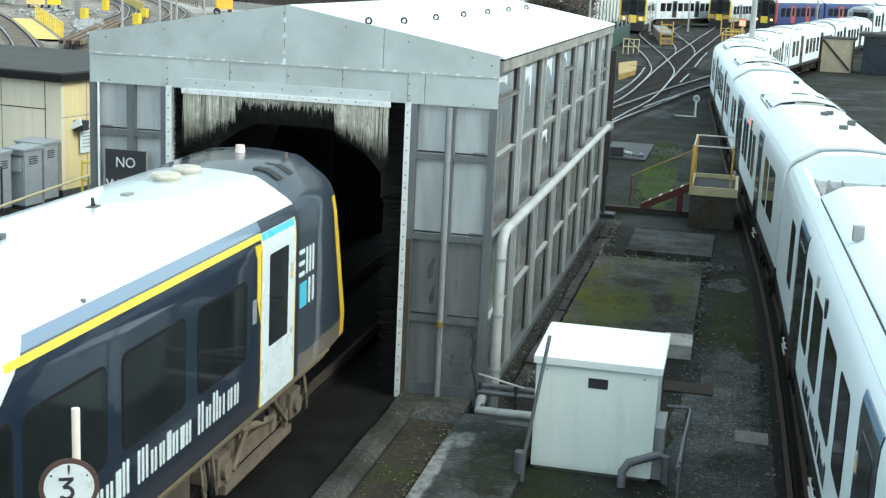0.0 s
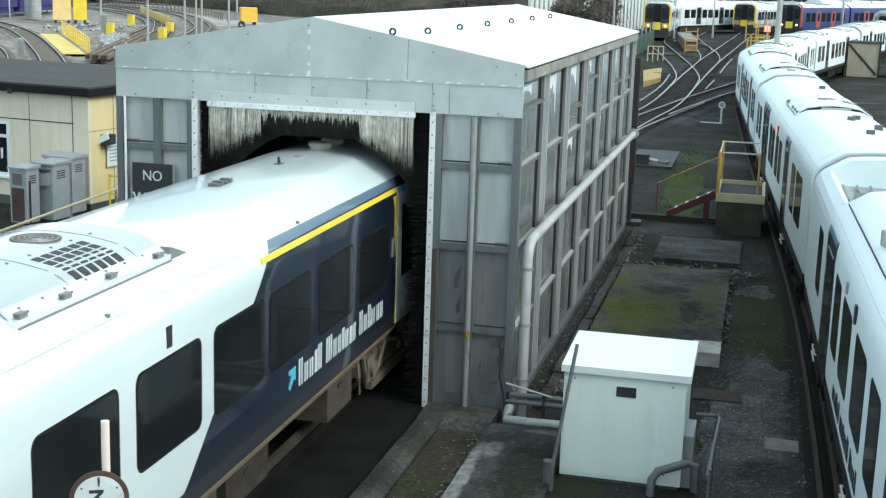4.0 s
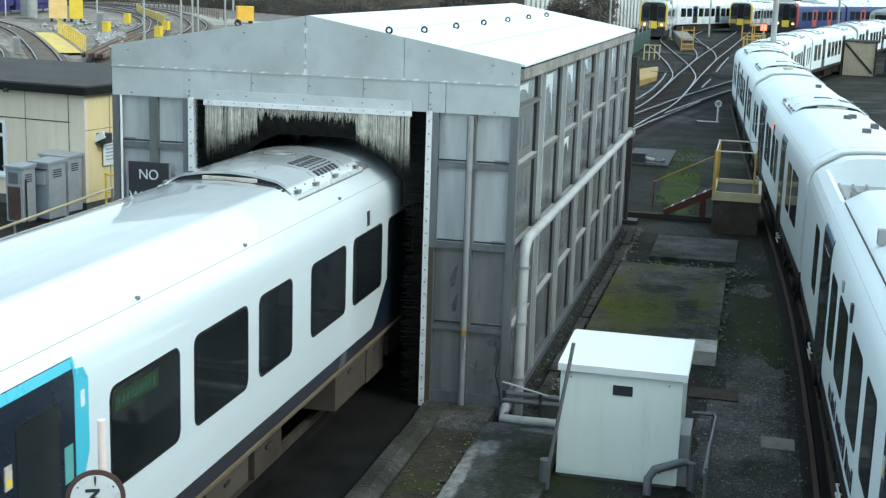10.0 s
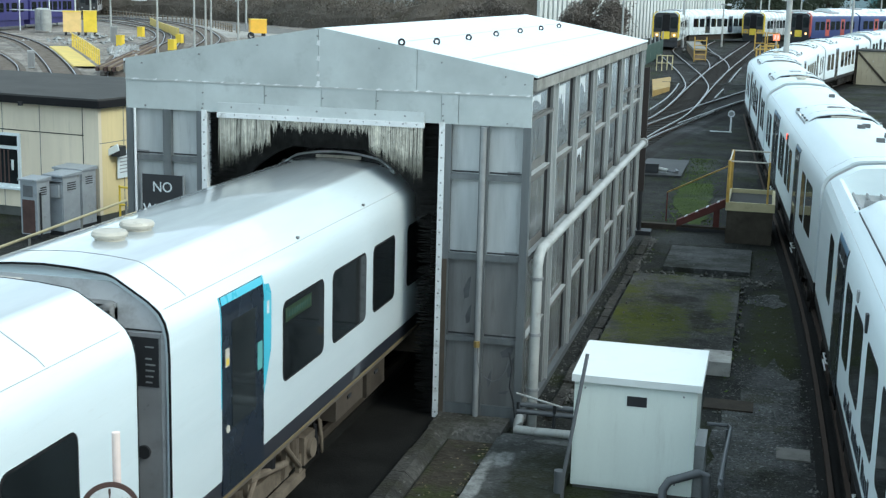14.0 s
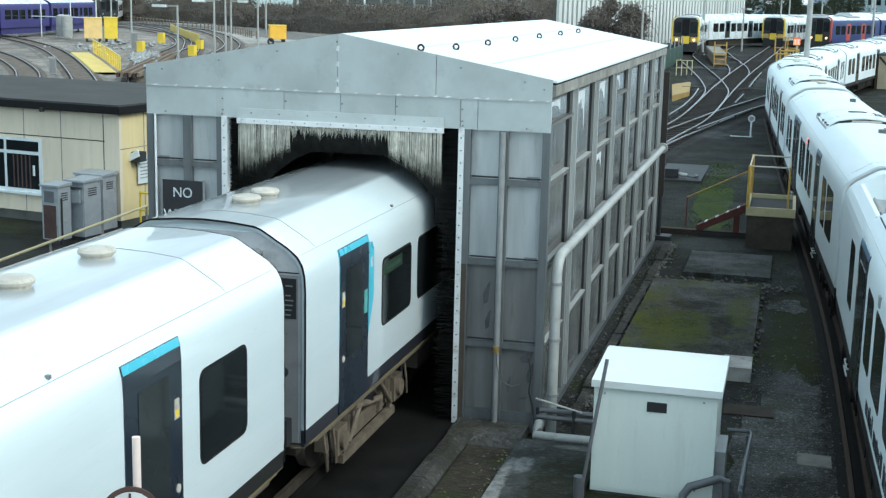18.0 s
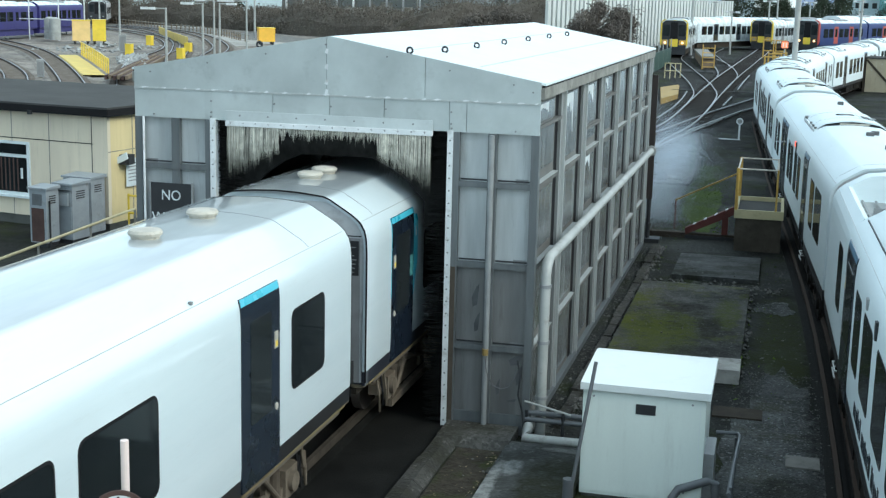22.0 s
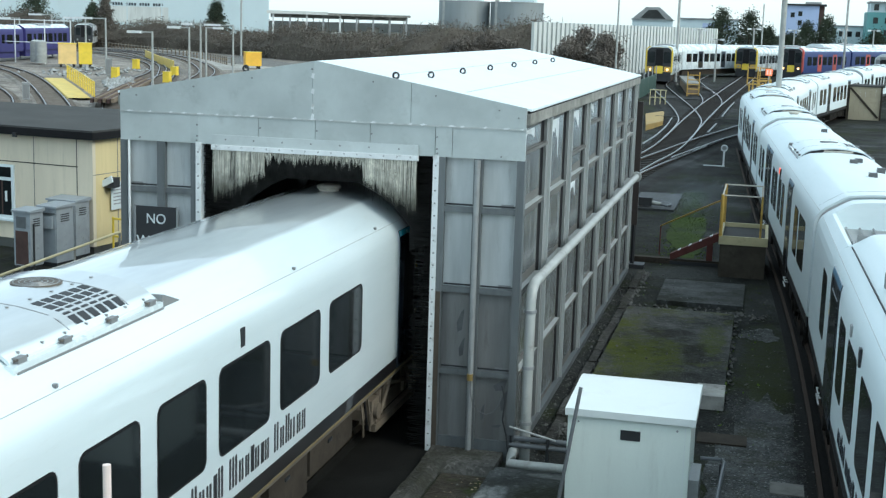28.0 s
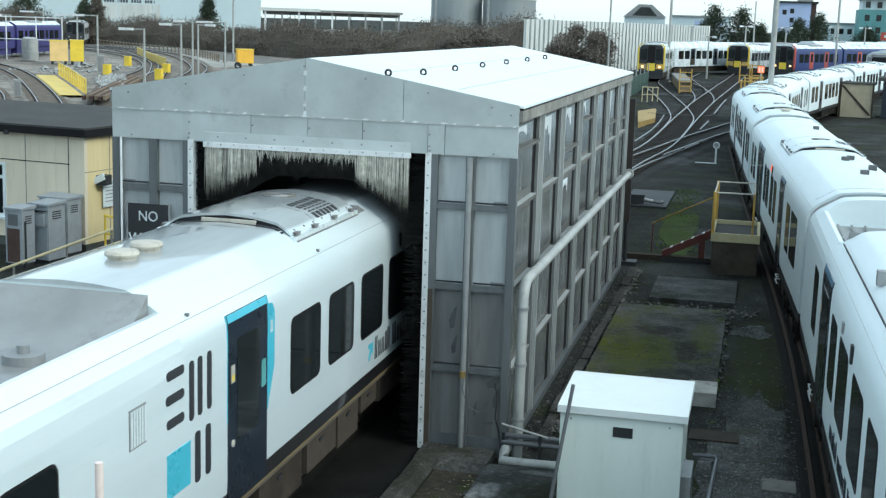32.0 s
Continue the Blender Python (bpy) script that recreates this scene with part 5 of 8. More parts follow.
def add_end(car, y, sgn=-1, gasket=True):
    """The vehicle end with the gangway and a black notice panel."""
    y -= sgn * .05
    a, b = sorted((y, y + sgn * .02))
    part("end_panel", prism([(-1.27, 1.3), (1.27, 1.3), (1.285, 3.2), (1.27, 3.44), (1.15, 3.70), (0.7, 3.91), (-0.7, 3.91), (-1.15, 3.70), (-1.27, 3.44), (-1.285, 3.2)], "y", a, b), END_WALL, car)
    if gasket:
        lip = sorted((y + sgn * .05, y + sgn * .066))
        part("end_gasket", arc_shell(*lip, 0.003, -1.2, 1.2, None, .022), RUBBER, car)
        for x in (-1, 1):
            outer = [(1.18, 3.716), (1.253, 3.652), (1.314, 3.546), (1.344, 3.42), (1.356, 3.2), (1.356, 1.32)]
            inner = [(1.336, 1.32), (1.336, 3.2), (1.324, 3.41), (1.294, 3.535), (1.237, 3.636), (1.165, 3.70)]
            part("end_gasket", prism([(x * a, b) for a, b in outer + inner][::x], "y", *lip), RUBBER, car)
        if sgn > 0:
            part("roof_plate", box(-0.16, 0.12, y + .02, y + .2, 3.99, 4.02), DOME, car, bevel=.008)
    part("end_seam", box(-1.25, 1.25, *sorted((y + sgn * .02, y + sgn * .028)), 3.44, 3.455), DARK, car)
    part("lower_end_panel", box(-1.24, 1.24, *sorted((y + sgn * .02, y + sgn * .03)), 1.3, 3.42), END_LOW, car)
    a, b = sorted((y + sgn * .02, y + sgn * .62))
    part("gangway", prism(round_rect(-0.70, 0.70, 1.25, 3.45, 0.15), "y", a, b), RUBBER, car)
    part("gangway_hood", prism(round_rect(-0.78, 0.78, 3.46, 3.72, 0.06), "y", a, b), GREY_END, car)
    a, b = sorted((y + sgn * .02, y + sgn * .04))
    n = part("notice_panel", box(0.84, 1.22, a, b, 2.88, 3.38), DARK, car)
    for k in range(7):
        for x in (0.87, 1.08):
            if k != 5:
                part("text_bar", box(x, x + .07 + .012 * (k * 5 % 4), *sorted((y + sgn * .04, y + sgn * .044)), 2.92 + k * .06, 2.936 + k * .06), GREY, n)
    part("end_rib", box(0.74, 0.78, *sorted((y + sgn * .02, y + sgn * .08)), 1.3, 3.7), GREY, car)
    part("lamp", rod((1.05, y, 2.2), (1.05, y + sgn * .06, 2.2), 0.07, 12), DARK, car)
    for x in (0.95, 1.1):
        part("jumper_box", box(x - .06, x + .06, *sorted((y + sgn * .02, y + sgn * .2)), 1.3, 1.62), DARK, car, bevel=.01)
    part("cable", tube([(0.95, y + sgn * .1, 1.5), (0.98, y + sgn * .3, 1.1), (0.9, y + sgn * .5, 0.85), (0.8, y + sgn * .7, 1.2)], 0.03, 8), RUBBER, car)


def build_saloon(loc, name, label, y0, y1, o, windows, doors, aircons, domes, well=None, marks=True, paint=None, ends=(True, True), seed=5, gasket=True, win_top=3.065):
    car = thing(name, label, "train car", loc)
    paint = paint or PAINT_CAR
    full0, full1 = y0, y1
    if well:
        if well[1] < (y0 + y1) / 2:
            full0 = well[1]
        else:
            full1 = well[0]
    rings = [[(x, y, z) for x, z in ring_pts()] for y in (full0 + o, (full0 + full1) / 2 + o, full1 + o)]
    if full0 == y0:
        rings = hood(y0 + o, 1) + rings
    if full1 == y1:
        rings = rings + hood(y1 + o, -1)[::-1]
    part("body", shell(rings), paint, car, smooth=True)
    if well:
        cut = [p for p in PROFILE if p[1] < 3.8] + [(1.10, 3.785), (1.03, 3.78), (0.98, 3.5), (0.6, 3.5), (0, 3.5)]
        low = cut + [(-x, z) for x, z in reversed(cut[:-1])]
        w0, w1 = well[0] + o, well[1] + o
        for a, b, d in ((y0 + o, w0, -1), (w1, y1 + o, 1)):
            if 0.3 < b - a < 1.0:
                ring = [[(x, y, z) for x, z in ring_pts()] for y in (a, b)]
                part("end_hood", shell(hood(a, 1) + ring if d < 0 else ring + hood(b, -1)[::-1]), paint, car, smooth=True)
        wb = part("well_body", shell([[(x, y, z) for x, z in low] for y in (w0, (w0 + w1) / 2, w1)]), paint, car)
        part("well_floor", box(-0.97, 0.97, w0 + .05, w1 - .05, 3.502, 3.512), WELL, wb)
        inner = w1 if well[1] < (y0 + y1) / 2 else w0
        d = -1 if inner == w1 else 1
        slope = [(inner + d * (.02 + 1.25 * k / 8), 3.505 + .46 * (1 - k / 8) ** 2.2) for k in range(9)]
        part("well_ramp", prism([(inner + d * .02, 3.503)] + slope, "x", -.97, .97), WELL, wb, smooth=True)
        part("insulator", rod((0.3, (w0 + w1) / 2 + .8, 3.5), (0.3, (w0 + w1) / 2 + .8, 3.6), 0.2, 20), GREY, wb)
        part("knob", rod((0.3, (w0 + w1) / 2 + .8, 3.6), (0.3, (w0 + w1) / 2 + .8, 3.68), 0.06, 12), GREY, wb)
        for k in range(3):
            part("well_pipe", rod((-0.85 + .25 * k, w0 + .3, 3.56), (-0.85 + .25 * k, w1 - .3, 3.56), 0.025, 8), GREY, wb)
            part("terminal_box", box(-.75 + .3 * k, -.55 + .3 * k, w0 + .35, w0 + .55, 3.52, 3.62), UNDER_LIGHT, wb, bevel=.01)
        part("beam", box(-0.9, 0.9, (w0 + w1) / 2 - .1, (w0 + w1) / 2 + .1, 3.52, 3.58), GREY, wb)
    for a, b in windows:
        for sgn in (1, -1):
            add_window(car, a + o, b + o, sgn, z1=win_top)
    for a, b, cyan in doors:
        for sgn in (1, -1):
            add_door(car, a + o, b + o, sgn, NAVY, CYAN if cyan else None)
    for a, b in aircons:
        add_aircon(car, a + o, b + o, paint)
    for y in domes:
        add_dome(car, -0.01, y + o)
    if ends[0]:
        add_end(car, y0 + o, -1, gasket)
    if ends[1]:
        add_end(car, y1 + o, 1, gasket)
    for y in (y0 + .62, y1 - 1.35):
        if not (well and well[0] < y < well[1]):
            part("roof_seam", arc_shell(y + o, y + .014 + o, 0.003, -1.2, 1.225, None, .02), GREY_END, car)
    for sgn in (1, -1):
        part("cantrail_seam", box(*sorted((sgn * 1.222, sgn * 1.246)), y0 + .1 + o, y1 - .1 + o, 3.655, 3.662), SEAM, car)
    add_underframe(car, y0 + .1 + o, y1 - .1 + o, (y0 + 3.2 + o, y1 - 3.2 + o), seed)
    return car


def build_second_car(loc):
    o = 31.15
    wins = [(-22.0, -20.82), (-26.95, -25.48), (-28.77, -27.31), (-30.6, -29.1), (-32.07, -30.92), (-33.56, -32.42), (-35.06, -33.9), (-41.6, -40.67)]
    car = build_saloon(loc, "train_saloon_car", "white electric train car with navy doors and a sunken roof well", -42.4, -19.75, o, wins,
                       [(-23.52, -22.4, False), (-37.06, -35.88, True)], [(-33.9, -31.2)], [-21.54, -23.05, -36.27, -36.87], (-42.3, -38.2), seed=8)
    word_bars(car, -31.3 + o, 1.60, 3.5, 0.36, MARK_DARK)
    arrow_mark(car, -31.66 + o, 1.66, 0.25, CYAN)
    for a, b, c, d in ((-38.6, -38.2, 3.18, 3.28), (-38.62, -38.2, 2.93, 3.03), (-38.6, -38.2, 2.68, 2.78), (-38.07, -37.96, 2.62, 3.26), (-37.86, -37.75, 2.62, 3.26), (-37.62, -37.51, 2.62, 3.26),
                       (-37.93, -37.80, 1.9, 2.46), (-37.66, -37.53, 1.9, 2.46)):
        part("logo_bar", prism(round_rect(a + o, b + o, c, d, .04, 2), "x", HALF, HALF + .008), MARK_DARK, car, "plain dark logo bar")
    part("logo_shape", box(HALF, HALF + .008, -38.6 + o, -38.05 + o, 1.95, 2.42), CYAN, car, "plain cyan logo shape")
    v = part("side_vent", box(HALF - .01, HALF + .008, -39.4 + o, -39.06 + o, 2.72, 3.12), GREY, car)
    for k in range(6):
        part("slat", box(HALF + .008, HALF + .014, -39.38 + k * .055 + o, -39.345 + k * .055 + o, 2.74, 3.10), WHITE_PAINT, v)
    part("side_lamp", box(1.335, 1.356, -30.0 + o, -29.88 + o, 3.16, 3.38), DARK, car, bevel=.01)
    for y in (-24.5, -28.0, -33.7, -37.85):
        part("lifting_point", box(1.2, 1.24, y + o, y + .035 + o, 3.68, 3.715), GREY_END, car)
    return car


cab_car = build_cab_car((0, -7.6, 0))
second_car = build_second_car((0, -31.15, 0))

# ---- the standing train beside the yard ----
R_ENDS = [((9.81, -16.2), (9.30, 7.0)), ((9.28, 7.7), (8.02, 30.4)), ((7.98, 31.1), (6.75, 53.8)), ((6.75, 54.5), (8.85, 76.5)), ((8.95, 77.1), (13.3, 99.6)), ((13.45, 100.2), (18.4, 122.4)), ((18.6, 123.0), (24.5, 145.0))]
R_DROP = -0.36


def build_standing_train():
    o = 0
    near = [(7.55, 8.55), (3.5, 4.5), (1.72, 3.05), (-.25, 1.1), (-1.77, -.75), (-5.8, -4.4), (-7.7, -6.2), (-9.6, -8.1)]
    next_one = [(-9.65, -8.0), (-7.7, -6.6), (-2.9, -1.9), (-1.6, -.5), (.2, 1.3), (1.5, 2.5), (7.6, 8.8), (9.3, 10.4)]
    far = [(8.6, 9.8), (6.6, 7.8), (1.2, 2.4), (-.7, .6), (-2.4, -1.1), (-4.3, -2.9), (-8.9, -7.7), (-10.5, -9.3)]
    for i, ((ax, ay), (bx, by)) in enumerate(R_ENDS):
        n = math.hypot(bx - ax, by - ay)
        mx, my = (ax + bx) / 2, (ay + by) / 2
        h = n / 2
        well = (h - 4.5, h - .55) if i == 0 else None
        car = build_saloon((mx, my, ground_z(mx, my) + R_DROP), "standing_train_car", "white electric train car standing in the yard" if i else "white electric train car with a roof well, standing beside the yard",
                           -h, h, o, near if i == 0 else next_one if i == 1 else far, [(4.9, 6.6, False), (-3.95, -2.6, False)] if i == 0 else [(3.3, 4.7, False), (4.9, 6.3, False), (-5.5, -4.1, False)] if i == 1 else [(3.1, 4.7, False), (-6.9, -5.6, False)],
                           [(-5.5, -2.0)] if i == 0 else [(-1.9, 1.6)] if i == 1 else [(-8.0, -4.6), (4.6, 8.0)], [-9.6, 9.2] if i > 1 else [], well, paint=PAINT_CLEAN, seed=20 + i, gasket=False, win_top=3.17)
        if i == 1:
            for x, y in ((.28, -4.42), (.12, -4.75), (.19, -7.85), (.53, -6.6), (.39, 5.81)):
                part("roof_vent", box(x - .09, x + .09, y - .08, y + .08, 4.0, 4.13), SCUFF, car, bevel=.03)
        if i < 2:
            for y in ((-9.0, 1.2, 8.2) if i == 0 else (-4.5, 6.0)):
                b = bmesh.new()
                for q in ((y, y + .03), (y + .67, y + .70), (y + .32, y + .35)):
                    box(-1.27, -1.15, *q, .88, .905, b)
                box(-1.295, -1.27, y, y + .70, .88, .905, b)
                box(-1.295, -1.27, y, y + .70, .76, .785, b)
                part("foot_step", b, WHITE_STRIP, car, "white step frame")
        if i == 0:
            word_bars(car, -.3, 1.60, 3.8, .28, NAVY, -1)
            for x, y in ((-.9, 2.9), (-.85, -.9), (.2, 1.5), (-.3, -4.2)):
                part("roof_vent", box(x - .07, x + .07, y - .07, y + .07, 3.9, 4.1), GREY, car, bevel=.02)
            part("roof_seam", box(-1.1, -1.085, -11, 6.5, 3.845, 3.87), DARK, car)
        if i < 3:
            part("door_lamp", box(-1.37, -1.34, *((-.66, -.5) if i == 1 else (2.65, 2.8)), 3.26, 3.41), LAMP_RED if i == 1 else GREY, car)
            part("side_lamp", box(-1.38, -1.345, *((1.27, 1.39) if i == 0 else (-1.1, -.98)), 3.2, 3.43), DARK, car)
        car.matrix_basis = pose(mx, my, ground_z(mx, my) + R_DROP, 0, 0, -math.degrees(math.atan2(bx - ax, by - ay)))
        tagged(car, group="cars of the standing train")
        # On these cars underframe parts turn near black and cyan trim dull blue.
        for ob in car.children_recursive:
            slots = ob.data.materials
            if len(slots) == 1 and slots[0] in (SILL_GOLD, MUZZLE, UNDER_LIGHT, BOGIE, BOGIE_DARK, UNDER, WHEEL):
                slots[0] = UNDER_BLACK
            elif len(slots) == 1 and slots[0] is CYAN:
                slots[0] = DULL_BLUE


build_standing_train()

# ---- yard tracks ----
def strip(pts, width, lift, material, name, parent):
    """A flat band along a line, on the ground."""
    bm = bmesh.new()
    prev = None
    for i, p in enumerate(pts):
        a, b = pts[max(i - 1, 0)], pts[min(i + 1, len(pts) - 1)]
        d = Vector((b[0] - a[0], b[1] - a[1])).normalized()
        nx, ny = -d.y * width / 2, d.x * width / 2
        z = ground_z(*p)
        row = [bm.verts.new((p[0] + nx * k, p[1] + ny * k, z + h)) for k, h in ((1.25, -.05), (1, lift), (-1, lift), (-1.25, -.05))]
        if prev:
            for k in range(3):
                bm.faces.new((prev[k], prev[k + 1], row[k + 1], row[k]))
        prev = row
    return part(name, bm, material, parent)


def rail_line(pts, off, lift):
    bm = bmesh.new()
    prof = [(-.035, 0), (.035, 0), (.036, .055), (-.036, .055)]
    prev = None
    for i, p in enumerate(pts):
        a, b = pts[max(i - 1, 0)], pts[min(i + 1, len(pts) - 1)]
        d = Vector((b[0] - a[0], b[1] - a[1])).normalized()
        z = ground_z(*p) + lift
        row = [bm.verts.new((p[0] - d.y * (off + u), p[1] + d.x * (off + u), z + h)) for u, h in prof]
        if prev:
            for k in range(4):
                bm.faces.new((prev[k], prev[(k + 1) % 4], row[(k + 1) % 4], row[k]))
        else:
            bm.faces.new(row)
        prev = row
    bm.faces.new(prev)
    return bm


def build_track(pts, label, bed=BALLAST, lift=0.10, step=2.0, sleepers=True):
    line = smooth_line(pts, step)
    t = thing("railway_track", label, "railway track", kind="structure")
    strip(line, 3.0, lift, bed, "ballast_bed", t)
    for off in (-0.7525, 0.7525):
        part("rail", rail_line(line, off, lift + .10), RAIL, t)
        part("rail_web", rail_line(line, off, lift + .045), RAIL_SIDE, t)
        if bed is LEFT_BED:
            for k in (-.09, .09):
                part("rail_foot", rail_line(line, off + k, lift + .01), RAIL_SIDE, t)
    if sleepers:
        bm = bmesh.new()
        dense = smooth_line(pts, 0.68)
        for p, q in zip(dense, dense[1:]):
            d = Vector((q[0] - p[0], q[1] - p[1])).normalized()
            nx, ny = -d.y, d.x
            z = ground_z(*p) + lift
            c = [(p[0] + nx * 1.25 * s + d.x * .12 * u, p[1] + ny * 1.25 * s + d.y * .12 * u) for s, u in ((1, 1), (1, -1), (-1, -1), (-1, 1))]
            lo = [bm.verts.new((*k, z - .02)) for k in c]
            hi = [bm.verts.new((*k, z + .045)) for k in c]
            bm.faces.new(hi)
            for k in range(4):
                bm.faces.new((lo[k], lo[(k + 1) % 4], hi[(k + 1) % 4], hi[k]))
        tagged(part("sleepers", bm, SLEEPER_PALE if bed is LEFT_BED else SLEEPER, t), kind="stuff")
    return t


def build_tracks():
    wash = thing("wash_track", "dark wet track bed through the wash shed, with shade in its colour", "railway track", kind="structure")
    part("bed", box(-1.93, 2.03, -40, 17.2, -0.02, 0.06), WET_SHADED_BED, wash)
    for x in (-0.7525, 0.7525):
        part("rail", box(x - .036, x + .036, -40, 30, 0.22, 0.345), UNDER, wash, bevel=.008)
        part("rail_foot", box(x - .07, x + .07, -40, 30, 0.06, 0.22), WET_SHADED_BED, wash)
    right = "dark ballasted yard track with bright rail heads"
    build_track([(0, 30), (0.35, 37), (0.95, 44), (1.62, 50), (1.9, 55.6), (2.05, 62), (2.23, 70.3), (2.48, 78.8), (2.83, 88), (3.41, 101.6), (4.07, 123.6), (4.6, 150)], right, BED)
    build_track([(0.05, 32), (0.8, 40.5), (1.65, 45.9), (2.45, 50.4), (3.6, 56.8), (5.0, 63.2), (6.2, 69), (7.2, 76)], right, BED, 0.094, sleepers=False)
    build_track([(1.85, 54), (2.01, 62.7), (1.95, 68.8), (1.56, 73.1), (0.98, 77.9), (0.21, 83.1), (-0.71, 89), (-2.36, 99.9), (-3.6, 110), (-4.1, 125)], right, BED, 0.088, sleepers=False)
    build_track([(2.25, 71), (2.5, 79), (2.6, 86.5), (2.03, 94.6), (1.01, 102.5), (-0.18, 112.9), (-1.14, 124.5), (-1.0, 140)], right, BED, 0.082, sleepers=False)
    for line in ([(0.42, 52), (0.72, 57.7), (0.80, 64), (0.70, 69.4)], [(2.4, 46.2), (3.5, 51.9), (4.6, 57.2), (5.9, 62.3)], [(3.9, 72), (4.1, 80), (4.3, 86)], [(3.5, 60.5), (3.75, 66.5)], [(2.3, 96), (1.9, 100.5), (0.6, 107.5)]):
        c = thing("conductor_rail", "pale steel conductor rail beside the track", "conductor rail", kind="structure")
        pts = smooth_line(line, 1.5)
        part("rail", rail_line(pts, 0.0, 0.30), RAIL, c)
        for q in pts[::2]:
            part("rail_chair", box(q[0] - .06, q[0] + .06, q[1] - .06, q[1] + .06, ground_z(*q) + .05, ground_z(*q) + .31), CONCRETE_DARK, c)
    for x0, x1, y in ((-0.6, 5.2, 72.0), (-2.6, 1.3, 90.0), (0.9, 5.6, 104.0)):
        tr = thing("cable_trough", "dark cable trough crossing the tracks", "cable trough", kind="structure")
        z = ground_z((x0 + x1) / 2, y)
        part("trough", box(x0, x1, y - .16, y + .16, z - .05, z + .16), CONCRETE_DARK, tr, bevel=.02)
        part("trough_lid", box(x0, x1, y - .18, y + .18, z + .16, z + .20), FELT, tr, bevel=.01)
    g = thing("pipe_railing", "low cream pipe railing beside the far track", "railing", (0, 0, 0))
    for k in range(4):
        x, y = -2.1 + .4 * k, 84.0
        z = ground_z(x, y)
        part("post", rod((x, y, z), (x, y, z + 1.2), .045, 6), DECK_CREAM, g)
    for h in (.6, 1.18):
        part("rail", rod((-2.15, 84, ground_z(-2, 84) + h), (-0.85, 84, ground_z(-1, 84) + h), .035, 6), DECK_CREAM, g)
    # This bed is near black: shade at the standing train is in the colour.
    build_track([(9.6, -40), (9.42, -16), (9.3, 7.3), (8.0, 30.7), (6.75, 54), (7.5, 66), (8.95, 77), (13.4, 100), (18.5, 122.7), (24.5, 145)], right, WET_SHADED_BED, 0.02, sleepers=False)
    cr = thing("conductor_rail", "rusty conductor rail along the standing train", "conductor rail", kind="structure")
    side = smooth_line([(8.45, -30), (8.30, -16), (8.1, 7.3), (6.85, 30.7), (5.6, 54)], 3)
    part("rail", rail_line(side, 0.0, 0.16), RAIL_SIDE, cr)
    part("rail_board", rail_line(side, 0.22, 0.10), RAIL_SIDE, cr)
    part("rail_board", rail_line(side, 0.12, 0.02), WET_SHADED_BED, cr)
    left = "curving ballasted yard track in a pale yard"
    build_track([(-27, 40), (-37.3, 56.3), (-44.8, 67.6), (-54.3, 80.9), (-62.5, 90.7), (-76, 104)], left, LEFT_BED)
    build_track([(-30, 39), (-40.2, 54.3), (-47.1, 64.6), (-57, 76.5), (-68, 87)], left, LEFT_BED)
    build_track([(-30, 50), (-37.5, 64), (-44, 78), (-50, 96), (-60, 114.5), (-74, 133), (-90, 148)], left, LEFT_BED)
    build_track([(-32, 58), (-38, 72), (-43.5, 83.5), (-48.3, 94.4), (-56.8, 111.2), (-74.4, 139), (-84, 149), (-98, 158)], left, LEFT_BED)
    build_track([(-34, 66), (-41, 84.5), (-45, 96), (-49.6, 106), (-60, 125), (-71, 141), (-88, 157)], left, LEFT_BED)
    # pale surface of the left yard
    bm = bmesh.new()
    xs, ys = range(-190, -13, 8), [24, 30, 36, 42, 50, 58, 66, 75, 84, 94, 105, 120, 140, 165, 200]
    g = [[bm.verts.new((x, y, ground_z(x, y) + .03)) for y in ys] for x in xs]
    for a, b in zip(g, g[1:]):
        for j in range(len(ys) - 1):
            bm.faces.new((a[j], b[j], b[j + 1], a[j + 1]))
    tagged(part("pale_yard", bm, BALLAST, None, smooth=True), "pale gravel surface of the far yard", "ground", kind="structure")
    path = thing("service_road", "pale concrete service road along the hedge", "road", kind="structure")
    strip(smooth_line([(-125, 176), (-98, 166), (-75, 153), (-58, 136), (-46, 122), (-20, 118), (0, 119)], 5), 8, 0.06, CONCRETE, "road_surface", path)
    tm = thing("timber_stack", "stack of rusty rails and timbers beside the track", "rail stack")
    for k in range(6):
        dx = k * .3
        part("beam", prism([(-36.2 + dx, 58.2), (-36.0 + dx, 58.2), (-46.8 + dx, 86), (-47.0 + dx, 86)], "z", 0.95 + .05 * (k % 2), 1.22 + .05 * (k % 2)), TIMBER if k % 2 else BROWN, tm)


build_tracks()


